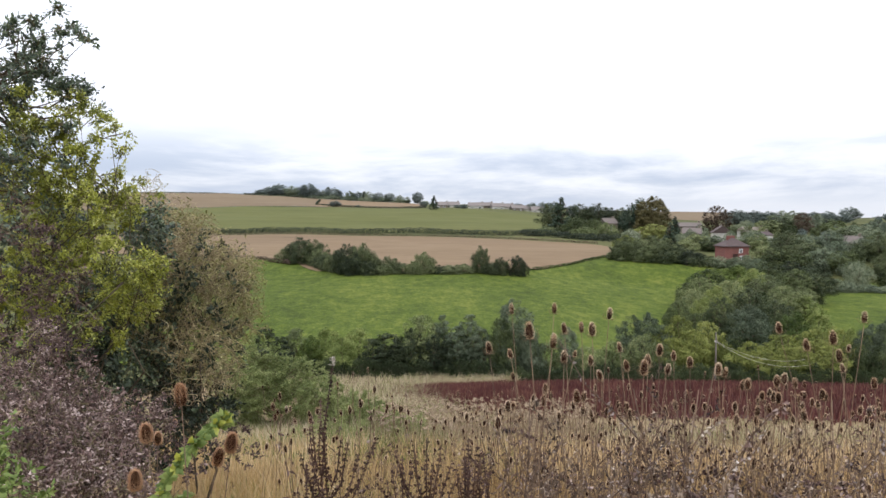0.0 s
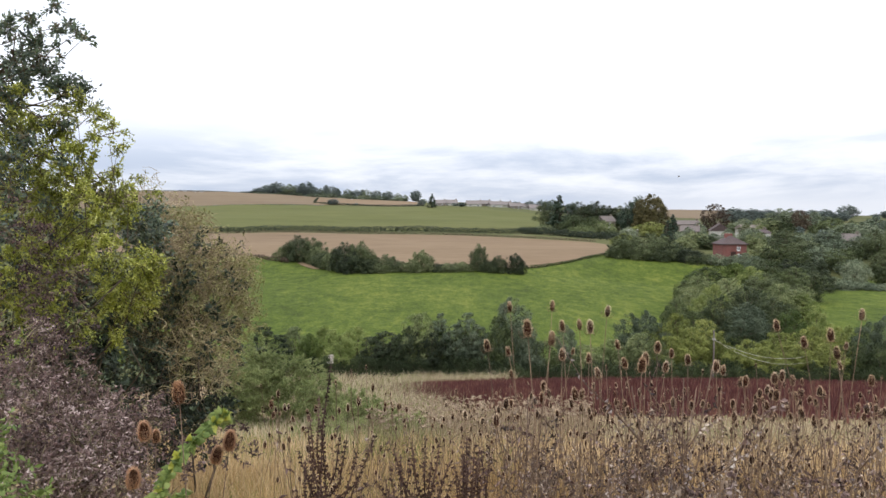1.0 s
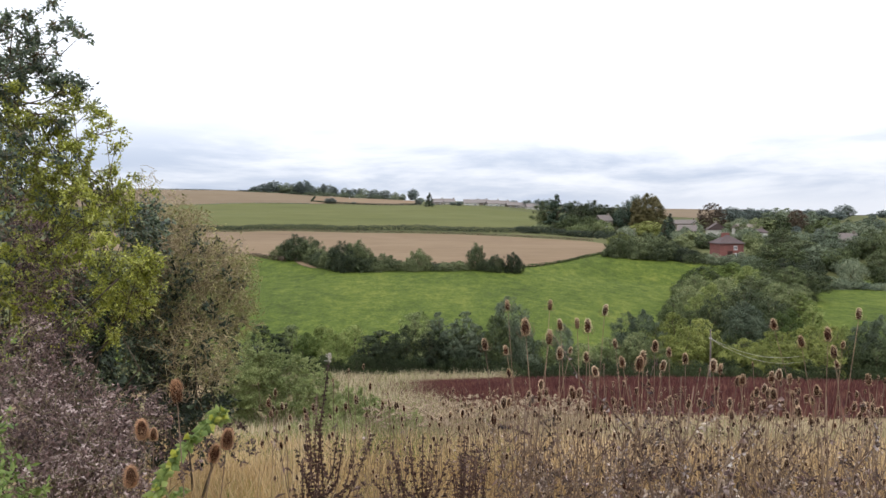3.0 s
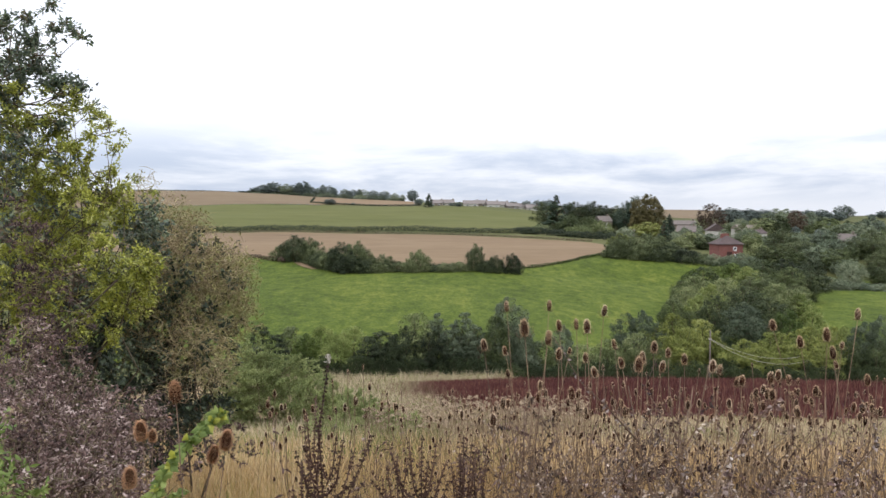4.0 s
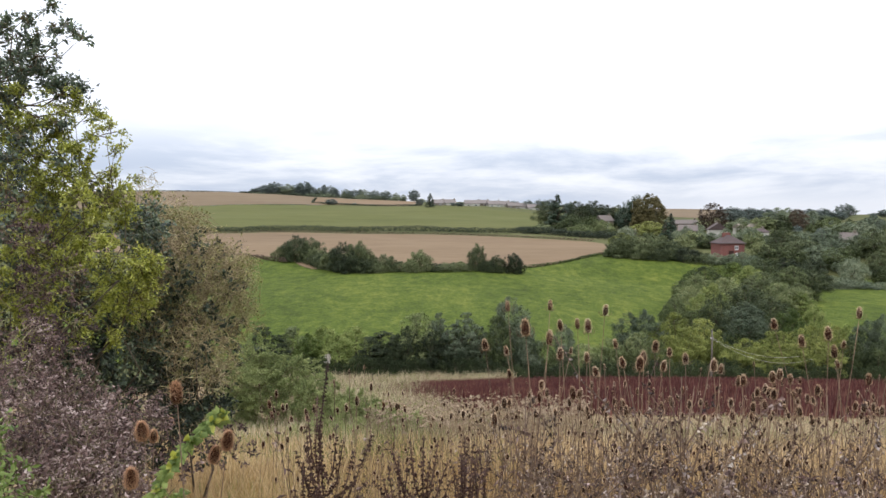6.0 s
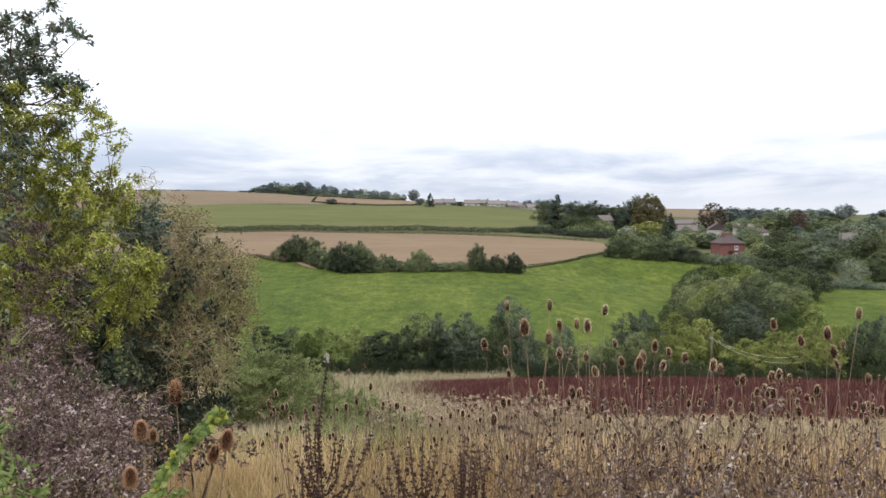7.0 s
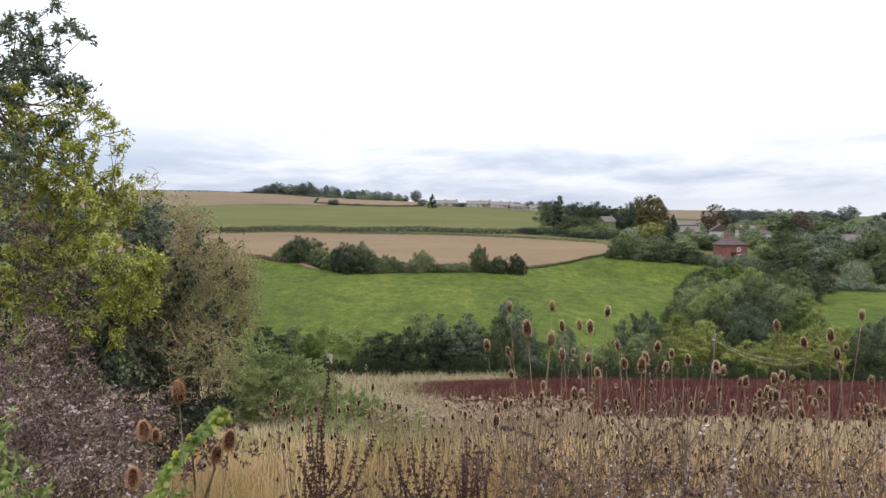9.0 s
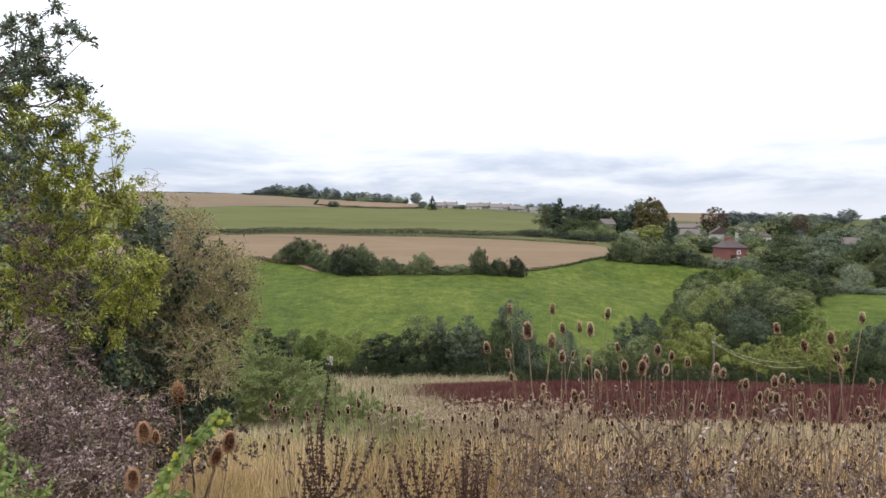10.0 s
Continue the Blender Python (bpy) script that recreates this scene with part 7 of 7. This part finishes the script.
lobe_plant("withered_bramble", "withered mauve-brown leaves through the hedge foot", "bramble", (-2.45, 4.30), [(-2.58, 4.40, 1.43, 0.20, 0.8), (-2.36, 4.30, 1.24, 0.20, 0.8), (-2.47, 4.20, 1.05, 0.23, 1.0), (-2.15, 4.20, 1.02, 0.18, 1.0), (-2.27, 3.90, 0.94, 0.18, 1.0), (-2.03, 3.90, 0.91, 0.15, 1.0), (-1.63, 4.00, 0.46, 0.18, 1.0), (-1.41, 4.00, 0.36, 0.16, 1.0), (-1.36, 4.40, 0.30, 0.16, 0.9), (-1.30, 4.60, 0.13, 0.14, 0.6), (-2.50, 4.50, 1.46, 0.17, 0.8), (-2.25, 4.40, 1.30, 0.13, 0.6), (-2.66, 4.60, 1.63, 0.13, 0.6)], 17000, 0.021, "dry_leaf", 412, twigs=24, tuft=5, inner=0.9, twig_r=0.0025, curl=0.6, slim=0.5, limb=0.0025)
lobe_plant("green_nettle", "fresh green nettle clump beside the brambles", "nettle", (-1.29, 2.20), [(-1.36, 2.25, 1.00, 0.04, 0.8), (-1.32, 2.20, 0.94, 0.08, 1.0), (-1.24, 2.10, 0.86, 0.07, 1.0), (-1.17, 2.10, 0.82, 0.06, 1.0), (-1.32, 2.10, 0.89, 0.10, 1.0)], 16000, 0.024, "near_green", 407, twigs=10, twig_r=0.002, slim=0.55, limb=0.004)


def make_arching_shoot(points, leaves, size, seed, label):
    """A bramble shoot along places, with folded leaves hanging in pairs from its arch."""
    rng = np.random.default_rng(seed)
    thing = new("green_bramble")
    pts = [Vector(p) for p in points]
    t = Tubes()
    root = Vector((pts[0].x - 0.02, pts[0].y, land_at(pts[0].x, pts[0].y) - 0.05))
    t.add([root] + pts, np.linspace(0.006, 0.0018, len(pts) + 1), 5)
    part("stem", t.mesh("stem", M["near_green"]), thing)
    for k in range(leaves):
        q = (k + rng.random()) / leaves * (len(pts) - 1)
        i = min(int(q), len(pts) - 2)
        p = pts[i].lerp(pts[i + 1], q - i)
        way = Vector((rng.normal() * 0.8, rng.normal() * 0.5 - 0.2, -0.65 + 0.5 * rng.normal())).normalized()
        # each leaf is three leaflets
        P = np.array([p] * 3)
        D = unit(np.array([way, way + Vector(rng.normal(size=3)) * 0.7, way + Vector(rng.normal(size=3)) * 0.7]))
        z = size * rng.uniform(0.6, 1.25)
        me = leaf_mesh("leaf", P, D, unit(np.cross(D, np.array([0.2, -1.0, 0.5]))), np.array([z, z * 0.8, z * 0.8]), np.array([z, z * 0.8, z * 0.8]) * 0.62, M["near_yellow" if rng.random() < 0.22 else "near_green"], 0.3)
        part("leaf", me, thing)
    return tagged(thing, label, "bramble")


make_arching_shoot([(-0.816, 2.00, 0.823), (-0.786, 2.02, 0.903), (-0.760, 2.06, 0.957), (-0.725, 2.10, 0.998), (-0.691, 2.14, 1.031), (-0.667, 2.17, 1.056), (-0.664, 2.18, 1.030)], 100, 0.034, 408, "light green bramble shoot arching over with yellowing leaves")
lobe_plant("green_bramble", "light green bramble growth at the hedge foot", "bramble", (-0.84, 2.10), [(-0.82, 2.06, 0.72, 0.08, 1.0), (-0.90, 2.04, 0.70, 0.07, 1.0), (-0.76, 2.08, 0.76, 0.06, 1.0), (-0.80, 2.08, 0.83, 0.05, 0.9), (-0.98, 2.04, 0.66, 0.06, 0.8)], 15000, 0.030, "near_green", 428, twigs=9, twig_r=0.002, slim=0.6, limb=0.0018, tuft=5)
lobe_plant("sallow_shrub", "soft green young sallow shrub on the slope", "shrub", (-4.31, 18.50), [(-5.20, 19.00, -2.46, 0.67, 1.0), (-4.43, 18.50, -2.79, 0.88, 1.0), (-3.59, 19.00, -2.71, 0.67, 1.0), (-3.69, 18.00, -3.09, 0.76, 1.0), (-4.80, 18.00, -3.23, 0.76, 1.0), (-4.91, 19.00, -2.24, 0.87, 1.0), (-4.07, 18.50, -2.50, 0.74, 1.0), (-5.15, 18.00, -2.74, 0.83, 1.0)], 20000, 0.042, "soft_green", 409, twigs=22, twig_r=0.006, limb=0.03)
lobe_plant("sallow_shrub", "soft green low sallow shrub by the reed grass", "shrub", (-2.20, 17.50), [(-2.50, 17.50, -2.92, 0.62, 1.0), (-1.77, 17.00, -3.09, 0.60, 1.0), (-1.20, 16.50, -3.15, 0.43, 1.0), (-2.69, 17.00, -3.23, 0.52, 1.0), (-2.98, 18.00, -2.74, 0.50, 0.8), (-3.04, 17.50, -2.82, 0.67, 1.0), (-2.10, 17.00, -2.96, 0.65, 1.0), (-1.33, 16.50, -3.18, 0.53, 1.0)], 20000, 0.040, "soft_green", 410, twigs=22, twig_r=0.006, limb=0.02)
lobe_plant("low_green_shrub", "low green scrub among the dry grass", "shrub", (-0.78, 16.00), [(-0.80, 16.00, -3.03, 0.42, 1.0), (-1.21, 15.00, -2.97, 0.39, 1.0), (-1.91, 15.00, -3.01, 0.46, 1.0), (-2.26, 15.00, -2.93, 0.51, 1.0), (-0.53, 15.50, -3.13, 0.40, 0.8), (-2.75, 14.50, -2.80, 0.44, 0.8)], 15000, 0.038, "soft_green", 411, twigs=18, twig_r=0.005, limb=0.01)

# ---- a flying insect crosses close by ----


def make_insect():
    thing = new("flying_insect")
    bm = bmesh.new()
    bmesh.ops.create_uvsphere(bm, u_segments=10, v_segments=7, radius=1)
    for v in bm.verts:
        v.co = Vector((v.co.x * 0.0026, v.co.y * 0.0011, v.co.z * 0.0011 * (1.2 - 0.4 * v.co.x)))
    me = bpy.data.meshes.new("body")
    bm.to_mesh(me)
    bm.free()
    me.materials.append(HM["stone"])
    part("body", me, thing)
    for s in (-1, 1):
        w = leaf_mesh("wing", np.array([[0.001, 0, 0.001]]), np.array([[-0.5, 0.85 * s, 0.15]]), np.array([[0.86, 0.5 * s, 0.0]]), [0.0045], [0.0022], HM["glass"], 0.1)
        part("wing", w, thing)
    return tagged(thing, "tiny pale grey flying insect in the air", "insect")


insect = make_insect()
FLY_A, FLY_B = (2.554, 1.700, 0.960), (-17.641, 1.700, 8.701)



def motions():
    """The insect's straight flight to the upper left, in even steps through the whole clip."""
    # the tall pale-tipped stalk sways a little in the wind: seconds, lean in degrees
    at = tall_stalk.location.copy()
    walk(tall_stalk, [(t, pose(*at, 0, lean, 0)) for t, lean in (
        (0.0, 0.02), (0.5, 0.06), (1.0, 0.07), (1.5, 0.0), (2.0, 0.11), (2.5, 0.05), (4.0, 0.09), (4.5, -0.01), (5.0, -0.04), (5.5, -0.06),
        (7.0, -0.18), (7.5, 0.0), (8.0, -0.24), (8.5, -0.02), (9.0, -0.05), (9.5, -0.12), (10.0, -0.03))])
    walk(insect, [(0.0, pose(*FLY_A, 0, 15, 160)), (10.0, pose(*FLY_B, 0, 15, 160))])
    keys = insect.animation_data
    for curve in keys.action.layers[0].strips[0].channelbag(keys.action_slot).fcurves:
        for k in curve.keyframe_points:
            k.interpolation = "LINEAR"


motions()
